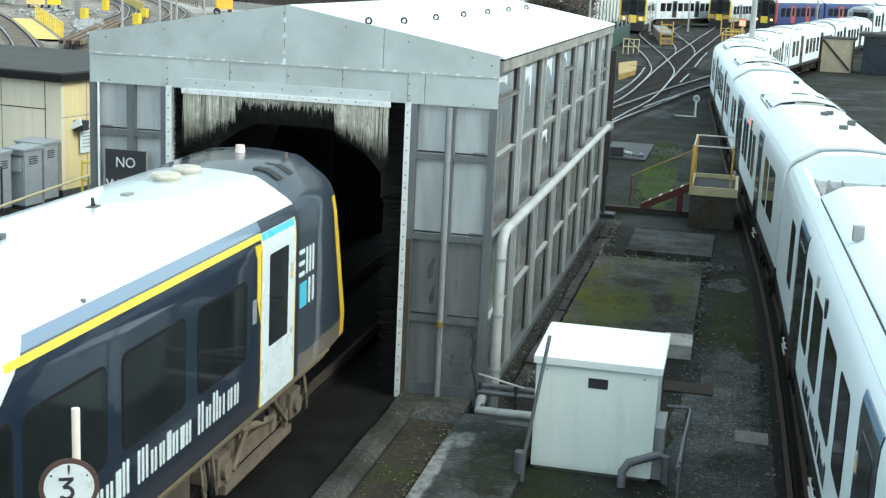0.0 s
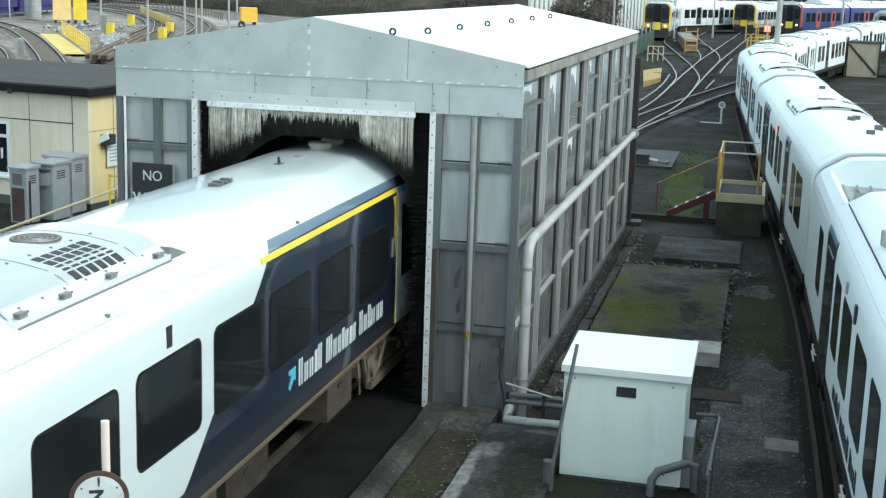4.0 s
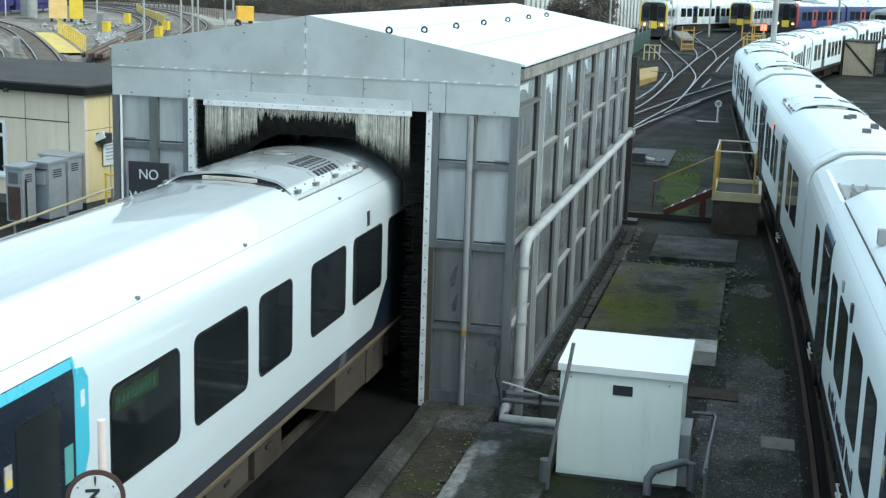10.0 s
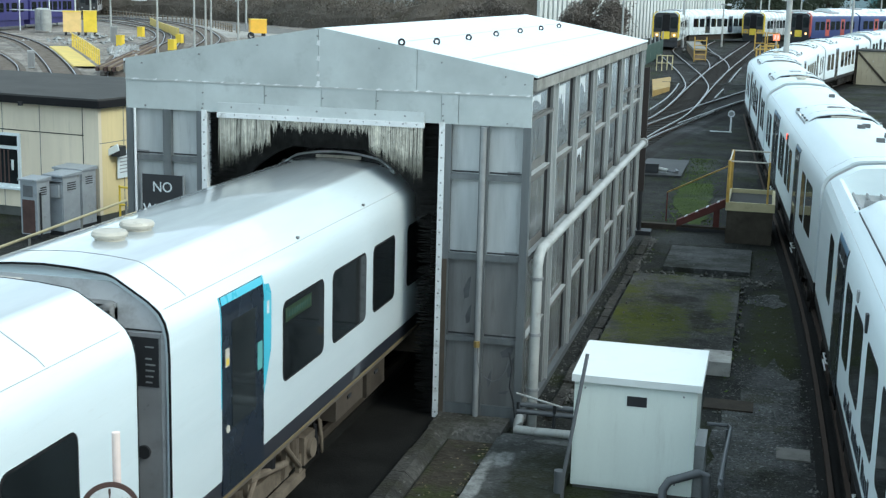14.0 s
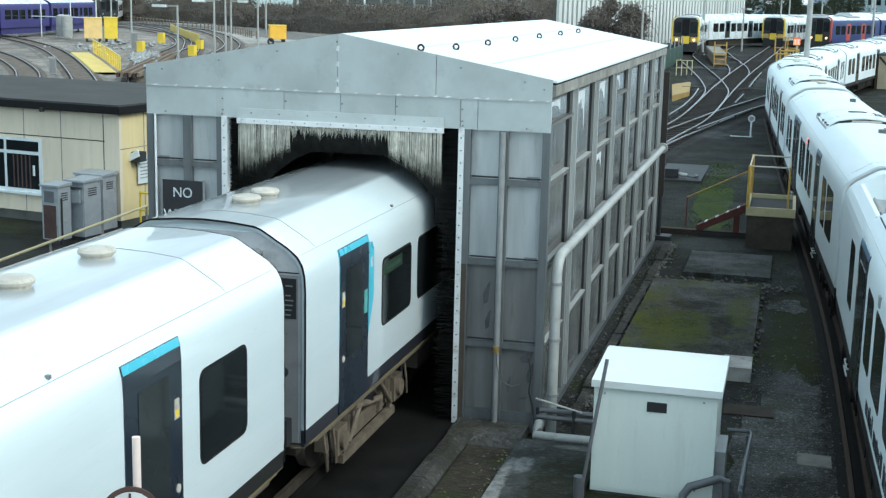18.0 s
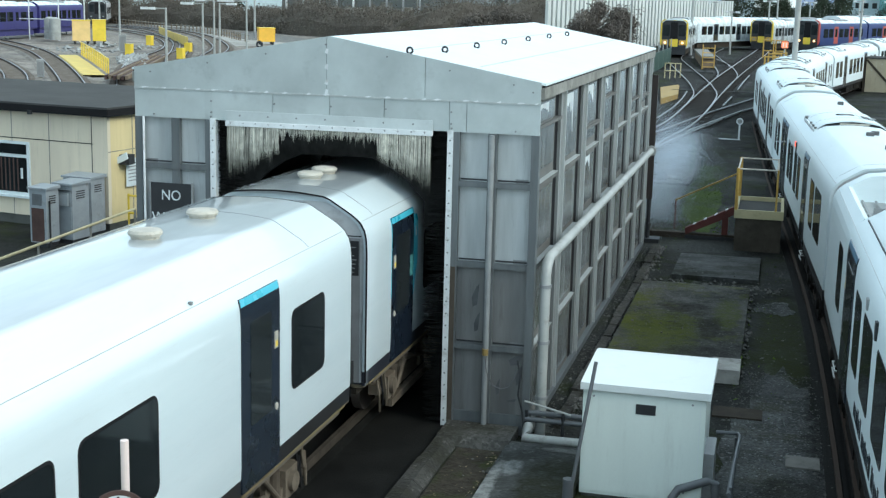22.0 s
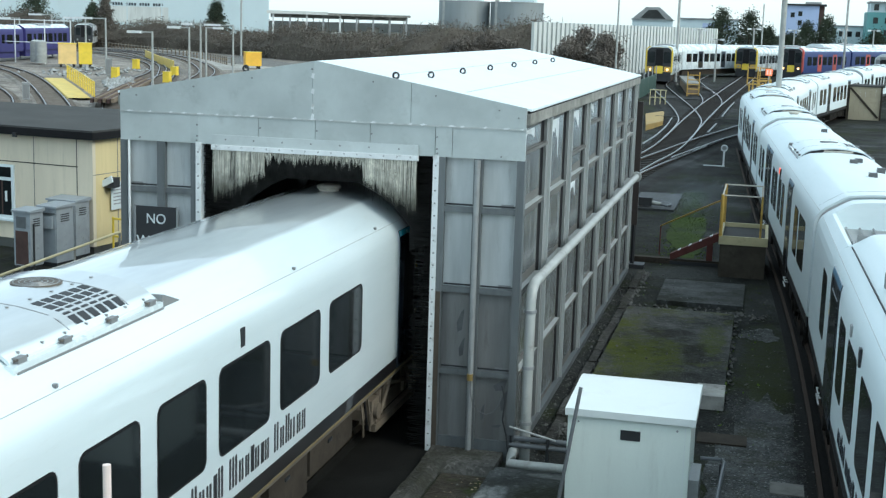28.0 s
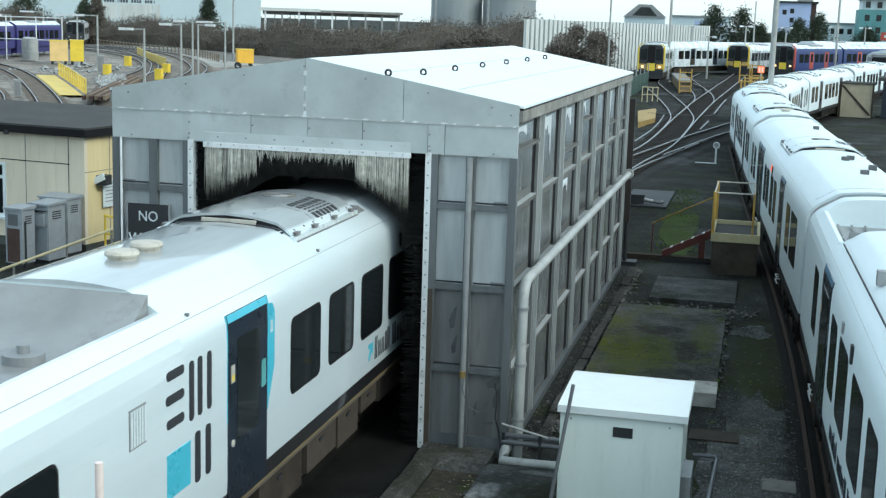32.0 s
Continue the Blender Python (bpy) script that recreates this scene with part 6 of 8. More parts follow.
# ---- buffer stop, steps and yard furniture ----
def build_steps():
    p = thing("access_platform", "yellow railed steel access platform on a brick base", "platform", (6.46, 17.53, 0))
    part("base", box(-0.62, 0.64, -0.1, 2.6, 0, 0.93), BROWN_BRICK, p, bevel=.02)
    for x0, x1, y0, y1 in ((-0.66, 0.68, -0.14, -0.06), (-0.66, 0.68, 2.58, 2.66), (-0.66, -0.58, -0.06, 2.58), (0.60, 0.68, -0.06, 2.58)):
        part("deck_edge", box(x0, x1, y0, y1, 0.93, 1.17), DECK_CREAM, p, bevel=.01)
    part("deck", box(-0.58, 0.60, -0.06, 2.58, 0.93, 1.05), FELT, p)
    for x in (-0.62, 0.66):
        x = x - .2 * (x > 0)
        for y in (-0.1, 2.6):
            part("rail_post", rod((x, y, 1.15), (x, y, 2.33), 0.045 if x < 0 else .028, 8), OCHRE, p)
        part("hand_rail", rod((x, -0.1, 2.31), (x, 2.6, 2.31), 0.022, 8), DOME, p)
    part("hand_rail", rod((-0.62, -0.1, 2.31), (0.46, -0.1, 2.31), 0.022, 8), DOME, p)
    part("hand_rail", rod((-0.62, 2.6, 2.31), (0.46, 2.6, 2.31), 0.022, 8), DOME, p)
    part("long_rail", rod((-0.62, 0.2, 2.15), (-2.5, 2.85, 0.9), 0.022, 8), OCHRE, p)
    part("rail_foot", rod((-2.5, 2.85, 0), (-2.5, 2.85, 0.9), 0.02, 8), RED_STEEL, p)
    b = thing("buffer_stop", "rusty red steel stop frame leaning on the platform", "buffer stop", (4.48, 18.9, 0))
    part("brace", prism([(-.1, 0.10), (-.1, 0.30), (1.34, 1.05), (1.34, 0.80)], "y", 0.0, 0.22), RED_STEEL, b, bevel=.01)
    part("upright", box(0.95, 1.12, 0.02, 0.2, 0, 0.68), RED_STEEL, b, bevel=.01)
    part("foot", box(-0.1, 1.3, -0.02, 0.24, 0, 0.1), DARK, b)
    for k in range(4):
        part("stripe", prism([(0.12 + k * .3, 0.40 + k * .156), (0.2 + k * .3, 0.442 + k * .156), (0.2 + k * .3, 0.472 + k * .156), (0.12 + k * .3, 0.43 + k * .156)], "y", 0.0, 0.2), WHITE_STRIP, b)
    w = thing("timber_sleeper", "dark timber baulk across the end of the siding", "timber", (3.6, 18.9, 0))
    part("baulk", box(-0.4, 2.3, 0, 0.28, 0, 0.16), UNDER, w, bevel=.02)
    s = thing("point_indicator", "white disc signal on a short post", "signal", (4.95, 46.3, 0.2))
    s.scale = (.75, .75, .75)
    part("post", rod((0, 0, 0), (0, 0, 1.0), 0.06, 10), WHITE_STRIP, s)
    ring = [(0.19 * math.cos(a), 0, 1.24 + 0.19 * math.sin(a)) for a in [2 * math.pi * k / 20 for k in range(21)]]
    part("disc_ring", tube(ring, 0.04, 8), WHITE_STRIP, s)
    part("disc", rod((0, 0.02, 1.24), (0, 0.05, 1.24), 0.17, 20), GREY, s)
    part("foot", box(-1.3, 0.1, -.05, .05, 0, .08), WHITE_STRIP, s)
    d = thing("shed_door_leaf", "tall dark sliding door leaf behind the shed", "door", (3.38, 17.5, 0))
    part("leaf", box(-0.06, 0.11, 0, 0.10, 1.3, 4.8), LEAF_BROWN, d, bevel=.02)
    part("post", rod((0, .4, 0), (0, .4, 1.4), 0.06, 8), DARK, d)
    part("base", box(-.25, .35, .2, .7, 0, .12), DARK, d)
    y = thing("yellow_ramp", "low yellow concrete wall beside the far track", "wall", (-0.62, 70.5, ground_z(-.62, 70.5)))
    part("ramp", prism([(0.2, -7.7), (0.9, -3.3), (0.15, 7.5), (-.85, 3.4)], "z", -.3, .22), MUSTARD, y, bevel=.03)


build_steps()


def build_speed_sign():
    s = thing("speed_sign", "round white speed sign with a red rim on a post", "sign", (2.2, -11.0, 0))
    c = 2.85
    fwd = (Vector(EYE) - Vector((2.2, -11.0, c)))
    yaw = math.degrees(math.atan2(fwd.x, -fwd.y)) * 0.9
    turn = pose(0, 0, c, 0, 0, yaw)
    d = part("rim", rod((0, 0.0, 0), (0, -0.02, 0), 0.222, 40), BROWN, s)
    d.matrix_basis = turn
    f = part("face", rod((0, -0.02, 0), (0, -0.028, 0), 0.185, 40), SIGN_FACE, s, "dirty white sign face")
    f.matrix_basis = turn
    # flat-topped figure three
    inner = [(-.02 + .033 * math.cos(radians(a)), -.045 + .033 * math.sin(radians(a))) for a in range(118, -150, -19)]
    outer = [(-.02 + .060 * math.cos(radians(a)), -.045 + .060 * math.sin(radians(a))) for a in range(-148, 78, 15)]
    three = prism([(-.074, .078), (-.074, .052), (-.004, .052), (-.048, .008)] + inner + outer + [(.034, .055), (.034, .078)], "y", -.0325, -.027)
    part("numeral", three, DARK, s).matrix_basis = turn
    drip = prism([(-.008, .178), (.008, .178), (.010, .15), (.003, .10), (-.003, .10), (-.010, .15)], "y", -.0305, -.027)
    part("drip_stain", drip, BROWN, s, "dark rust drip").matrix_basis = turn
    for a in (0.6, 2.5, 4.1, 5.4):
        sc = part("screw", rod((0.16 * math.cos(a), -0.034, 0.16 * math.sin(a)), (0.16 * math.cos(a), -0.027, 0.16 * math.sin(a)), 0.008, 6), BROWN, s)
        sc.matrix_basis = turn
    part("post", rod((0.0, 0.05, 0), (0.0, 0.05, c - .1), 0.045, 12), GREY, s)
    part("back_post", rod((0.03, 0.06, c - .2), (0.03, 0.06, c + .60), 0.032, 14), PALE_POST, s, "white painted tube")


build_speed_sign()


def build_hut():
    h = thing("prefab_hut", "cream panelled prefab hut with a flat felt roof", "hut", (-11.25, 13.3, 0), -9)
    H = 3.35
    part("front_wall", box(-14, 0, 0.0, 0.12, 0.28, H), CREAM, h)
    part("side_wall", box(-0.12, 0, 0.12, 7, 0.28, H), CREAM_SUNLIT, h)
    part("plinth", box(-14, -0.03, 0.05, 6.9, 0, 0.28), CONCRETE_DARK, h)
    part("roof", box(-14.2, 0.15, -0.2, 7.2, H, H + .22), FELT, h, bevel=.02)
    part("roof_edge", box(-14.21, 0.17, -0.23, -0.2, H - .04, H + .17), RUBBER, h)
    part("roof_edge", box(0.15, 0.18, -0.2, 7.2, H - .04, H + .17), RUBBER, h)
    for k, x in enumerate((-0.55, -2.05, -3.4, -4.9, -6.4)):
        part("joint_strip", box(x - .012, x + .012, -0.006, 0.0, 0.28, H), DARK if k == 0 else TRIM, h)
    part("corner_strip", box(-0.5, 0.0, -0.012, 0.0, 0.28, H), CREAM, h)
    for y in (1.1, 2.6, 4.1, 5.6):
        part("joint_strip", box(0.0, 0.006, y, y + .03, 0.28, H), TRIM, h)
    part("joint_strip", box(0.0, 0.006, 0.0, 7.0, 2.30, 2.32), TRIM, h)
    part("joint_strip", box(-14, -0.5, -0.008, 0, 2.50, 2.525), RUBBER, h)
    part("gutter_stub", box(-2.55, -2.45, -0.3, -0.2, H - .1, H + .02), DARK, h)
    for a in (-4.15, -10.5):
        w = part("window", box(a - 1.4, a + 1.4, -0.05, 0.0, 0.85, 2.42), WHITE_PAINT, h, bevel=.01)
        for x0, x1, z0, z1 in ((-1.3, 0.02, 0.95, 1.95), (0.12, 1.3, 0.95, 1.95), (-1.3, 0.02, 2.05, 2.34), (0.12, 1.3, 2.05, 2.34)):
            part("pane", box(a + x0, a + x1, -0.058, -0.05, z0, z1), GLASS, w)
        part("sill", box(a - 1.45, a + 1.45, -0.12, 0.0, 0.78, 0.85), WHITE_PAINT, w)
        for k in range(5):
            part("blind_slat", box(a + .35 + k * .15, a + .40 + k * .15, -0.062, -0.058, 0.97, 1.93), BROWN, w)
        part("window_handle", box(a + 1.1, a + 1.16, -0.09, -0.05, 1.35, 1.65), WHITE_PAINT, w)
    lamp = thing("wall_lamp", "grey bulkhead lamp on the hut wall", "lamp", (-11.1, 13.9, 2.02))
    part("housing", box(-.05, .25, -.15, .2, -.1, .18), DARK, lamp, bevel=.04)
    part("lens", prism([(-.18, .06), (.18, .26), (.24, .08), (-.12, -.1)], "y", -.2, -.13), WHITE_PAINT, lamp)
    n = thing("notice", "white paper notice on the hut wall", "notice", (-11.07, 14.1, 1.75), -9)
    part("sheet", box(0.0, 0.015, -.1, .55, -.5, .3), WHITE_PAINT, n)
    for k in range(6):
        part("text_bar", box(0.015, 0.018, 0.0, 0.45 - .1 * (k % 2), 0.15 - k * .1, 0.18 - k * .1), GREY, n)
    g = thing("yellow_gate", "yellow steel gate beside the hut", "gate", (-10.8, 13.2, 0), -9)
    for x in (0.0, 0.5, 1.0):
        part("bar", rod((x, 0.3, 0), (x, 0.3, 1.15), 0.03, 8), YELLOW, g)
    for z in (0.6, 1.1):
        part("bar", rod((0, 0.3, z), (1.3, 0.3, z), 0.03, 8), YELLOW, g)
    r = thing("hand_rail", "long yellow hand rail beside the wash track", "hand rail")
    part("top_rail", tube([(-8.6, -4.0, 1.1), (-8.95, 3.9, 1.1), (-9.5, 11.5, 1.1)], 0.035, 8), DECK_CREAM, r)
    for k in range(7):
        u = k / 6
        x, y = -8.6 - .9 * u, -4 + 15.5 * u
        part("stanchion", rod((x, y, 0), (x, y, 1.1), 0.03, 8), TRIM, r)


build_hut()


def build_cabinets():
    for x, y, w, d, h, n in ((-11.95, 11.1, 0.55, 0.5, 1.55, 1), (-11.6, 11.9, 0.6, 0.7, 1.6, 0), (-11.85, 13.0, 0.95, 0.6, 1.62, 2)):
        c = thing("relay_cabinet", "rusty grey steel trackside cabinet" if n == 1 else "grey steel trackside cabinet", "cabinet", (x, y, 0), -9, group="cabinets beside the hut")
        body = part("body", box(-w / 2, w / 2, -d / 2, d / 2, 0.12, h), CABINET, c, bevel=.015)
        part("plinth", box(-w / 2 + .03, w / 2 - .03, -d / 2 + .03, d / 2 - .03, 0, 0.12), DARK, c)
        part("lid", prism([(-d / 2 - .05, h), (d / 2 + .04, h), (d / 2 + .04, h + .09), (-d / 2 - .05, h + .05)], "x", -w / 2 - .04, w / 2 + .04), CABINET, c, bevel=.012)
        for k in range(4):
            part("vent_slit", box(w / 2, w / 2 + .006, -d / 4, d / 4, h - .2 - k * .06, h - .17 - k * .06), DARK, body)
        if n == 1:
            part("rust_panel", box(-w / 2 + .06, w / 2 - .08, -d / 2 - .012, -d / 2, 0.15, h - .5), BROWN, c)
            part("meter_plate", box(-w / 2 + .1, w / 2 - .14, -d / 2 - .02, -d / 2, h - .42, h - .12), PIPE_GREY, c)
            part("conduit", rod((w / 2 + .03, -d / 2 + .1, 0), (w / 2 + .03, -d / 2 + .1, h - .3), 0.025, 8), DARK, c)
        else:
            for k in range(n or 1):
                a = -w / 2 + .04 + k * w / (n or 1)
                dr = part("door", box(a, a + w / (n or 1) - .07, -d / 2 - .016, -d / 2, 0.2, h - .12), CABINET, c, bevel=.004)
                part("handle", box(a + .06, a + .1, -d / 2 - .04, -d / 2 - .016, 0.8, 1.05), DARK, dr)
                part("plate", box(a + .12, a + .3, -d / 2 - .02, -d / 2 - .016, h - .42, h - .28), PIPE_GREY, dr)
                part("door_gap", box(a - .02, a - .008, -d / 2 - .008, -d / 2, 0.2, h - .12), DARK, dr)
    m = thing("meter_box", "small grey box with a dark hood on a cabinet", "meter box", (-11.6, 11.5, 1.05))
    part("case", box(-.14, .14, -.06, .06, 0, .34), CABINET, m, bevel=.02)
    part("hood", prism([(-.06, .42), (.06, .42), (.1, .1), (.1, .36)], "x", -.2, .2), DARK, m)
    # Made-up clutter, no known pump: it stands in for wet reflections here.
    f = thing("pump_fitting", "added dark clutter with grey fittings where wet ground glints", "pump", (2.55, 30.6, ground_z(2.5, 30.6) + .11))
    part("pump_body", box(-.22, .28, -.2, .2, 0, .32), DARK, f, bevel=.05)
    part("flange", rod((-.38, -.05, .16), (-.22, -.05, .16), .13, 14), PIPE, f, smooth=True)
    part("outlet", rod((.28, 0, .12), (.62, -.1, .08), .08, 12), PIPE, f, smooth=True)
    part("hose", tube([(.6, -.1, .08), (.85, -.2, .05), (1.0, .1, .05), (.9, .5, .05)], .045, 8), PIPE_GREY, f, smooth=True)


build_cabinets()


def build_grass():
    """Rough grass and moss tufts beside the siding."""
    rng = np.random.default_rng(21)
    v, f = [], []
    for _ in range(3800):
        y = rng.uniform(19.8, 36)
        x = 4.75 - (y - 20) * .045 + rng.normal(0, .42)
        if rng.random() < .05:
            x, y = rng.choice((3.9, 6.5, 7.0)) + rng.normal(0, .12), rng.uniform(2, 30)
        z = ground_z(x, y)
        if 3.95 < x < 6.55 and 4.0 < y < 11.5:
            z += .2
        h, a = rng.uniform(.01, .045), rng.uniform(0, 6.28)
        w = rng.uniform(.015, .04)
        k = len(v)
        dx, dy = w * math.cos(a), w * math.sin(a)
        v += [(x - dx, y - dy, z - .01), (x + dx, y + dy, z - .01), (x + rng.normal(0, .04), y + rng.normal(0, .04), z + h)]
        f.append((k, k + 1, k + 2))
    me = bpy.data.meshes.new("grass")
    me.from_pydata(v, [], f)
    me.materials.append(GRASS)
    tagged(new("grass", me), "rough green grass and moss tufts on the gravel", "grass", kind="stuff")


def build_stones():
    """Loose stones and crumbs of concrete on the ground."""
    rng = np.random.default_rng(22)
    v, f = [], []
    for _ in range(6500):
        zone = rng.random()
        if zone < .6:
            x, y = rng.uniform(6.3, 8.1), rng.uniform(-7, 5)
            if rng.random() < .3:
                x, y = rng.uniform(3.9, 8.0), rng.uniform(-9, 20)
        elif zone < .8:
            x, y = rng.uniform(3.38, 3.95), rng.uniform(0.2, 17)
        else:
            x, y = rng.uniform(2.45, 3.15), rng.uniform(-7, -0.9)
        z = 0.0
        if 3.95 < x < 6.45 and 4.3 < y < 11.5:
            z = .22
        elif 4.5 < x < 6.62 and 12.95 < y < 15.9:
            z = .12
        elif 3.16 < x < 4.45 and -4.6 < y < -.62:
            z = .05
        if 4.5 < x < 6.2 and -2.3 < y < -.5:
            continue
        s = rng.uniform(.006, .02) * (2.0 if rng.random() < .06 else 1)
        if zone > .93:
            edge = rng.random()
            x, y, z = (3.88 + rng.normal(0, .07), rng.uniform(1.5, 17), .03) if edge < .6 else (rng.uniform(4.1, 7.2), 12.2 + rng.normal(0, .3), .02) if edge < .85 else (6.48 + rng.normal(0, .06), rng.uniform(4.2, 11.5), .02)
            s = rng.uniform(.02, .07)
        k = len(v)
        for d in ((1, 0, 0), (-1, .2, 0), (.1, 1, 0), (0, -1, .1), (.1, .1, .9), (0, 0, -.4)):
            j = rng.normal(0, .18, 3)
            v.append((x + (d[0] + j[0]) * s, y + (d[1] + j[1]) * s, z + s * .3 + (d[2] + j[2]) * s))
        f += [(k, k + 2, k + 4), (k + 2, k + 1, k + 4), (k + 1, k + 3, k + 4), (k + 3, k, k + 4), (k + 2, k, k + 5), (k + 1, k + 2, k + 5), (k + 3, k + 1, k + 5), (k, k + 3, k + 5)]
    me = bpy.data.meshes.new("loose_stones")
    me.from_pydata(v, [], f)
    me.materials.append(STONE)
    tagged(new("loose_stones", me), "loose pale stones and concrete crumbs on the ground", "stones", kind="stuff")


build_grass()
build_stones()


def build_litter():
    """Dry leaves and crumbs along the slab edge and in the gully."""
    rng = np.random.default_rng(23)
    n = 220
    x = np.where(rng.random(n) < .7, 3.12 - np.abs(rng.normal(0, .07, n)), rng.uniform(2.45, 3.14, n))
    y = rng.uniform(-7, -1.0, n)
    c = np.stack((x, y, np.full(n, .032)), axis=1)[:, None]
    a = rng.uniform(0, 6.28, n)
    s = rng.uniform(.008, .028, n)
    d = np.stack((np.cos(a), np.sin(a), np.zeros(n)), axis=1) * s[:, None]
    e = np.stack((-np.sin(a), np.cos(a), rng.uniform(-.3, .5, n)), axis=1) * s[:, None] * .6
    v = (c + np.stack((-d, e, d, -e), axis=1)).reshape(-1, 3)
    me = bpy.data.meshes.new("leaf_litter")
    me.from_pydata(v.tolist(), [], np.arange(n * 4).reshape(-1, 4).tolist())
    me.materials.append(LITTER)
    tagged(new("leaf_litter", me), "dry leaves and crumbs along the slab edge", "leaf litter", kind="stuff")


build_litter()


def build_rubble():
    """Heaps of broken concrete and scrap in the far yard, beside the walkway."""
    rng = np.random.default_rng(31)
    v, f = [], []
    for _ in range(900):
        u = rng.random()
        x, y = -39.6 - 8.5 * u + rng.uniform(-.7, 1.0), 69.5 + 14 * u + rng.uniform(-.8, 2.2)
        if rng.random() < .15:
            x, y = rng.uniform(-60, -52), rng.uniform(86, 100)
        z, s = ground_z(x, y) + .05, rng.uniform(.06, .32) * (1.6 if rng.random() < .08 else 1)
        k = len(v)
        for d in ((1, 0, 0), (-1, .2, 0), (.1, 1, 0), (0, -1, .1), (.1, .1, .8), (0, 0, -.4)):
            j = rng.normal(0, .22, 3)
            v.append((x + (d[0] + j[0]) * s, y + (d[1] + j[1]) * s, z + s * .2 + (d[2] + j[2]) * s))
        f += [(k, k + 2, k + 4), (k + 2, k + 1, k + 4), (k + 1, k + 3, k + 4), (k + 3, k, k + 4), (k + 2, k, k + 5), (k + 1, k + 2, k + 5), (k + 3, k + 1, k + 5), (k, k + 3, k + 5)]
    me = bpy.data.meshes.new("rubble")
    me.from_pydata(v, [], f)
    me.materials.append(RUBBLE)
    tagged(new("rubble", me), "grey heaps of rubble and scrap in the far yard", "rubble", kind="stuff")


build_rubble()


def build_spray(seed, n, spread):
    """A drifting puff of very fine water drops from the wash."""
    rng = np.random.default_rng(seed)
    lump = rng.normal(0, .75, (40, 3))
    c = (lump[rng.integers(0, 40, n)] + rng.normal(0, .55, (n, 3)))[:, None] * np.array(spread)
    a, b = rng.normal(0, 1, (2, n, 1, 3))
    size = rng.uniform(.0026, .0052, (n, 1, 1))
    a, b = a / np.linalg.norm(a, axis=2, keepdims=True) * size, b / np.linalg.norm(b, axis=2, keepdims=True) * size
    v = (c + np.concatenate((a, b, -a - b), axis=1)).reshape(-1, 3).astype(np.float32)
    me = bpy.data.meshes.new("water_spray")
    me.vertices.add(3 * n), me.loops.add(3 * n), me.polygons.add(n)
    me.vertices.foreach_set("co", v.ravel())
    me.loops.foreach_set("vertex_index", np.arange(3 * n, dtype=np.int32))
    me.polygons.foreach_set("loop_start", np.arange(0, 3 * n, 3, dtype=np.int32))
    me.update(calc_edges=True)
    me.materials.append(SPRAY)
    return tagged(new("water_spray", me), "thin drifting puff of white water spray", "spray", group="puffs of spray", kind="stuff")


puffs = [build_spray(41, 190000, (.6, 1.8, .75)), build_spray(42, 190000, (.65, 2.0, .7)), build_spray(43, 170000, (.6, 1.8, .6))]

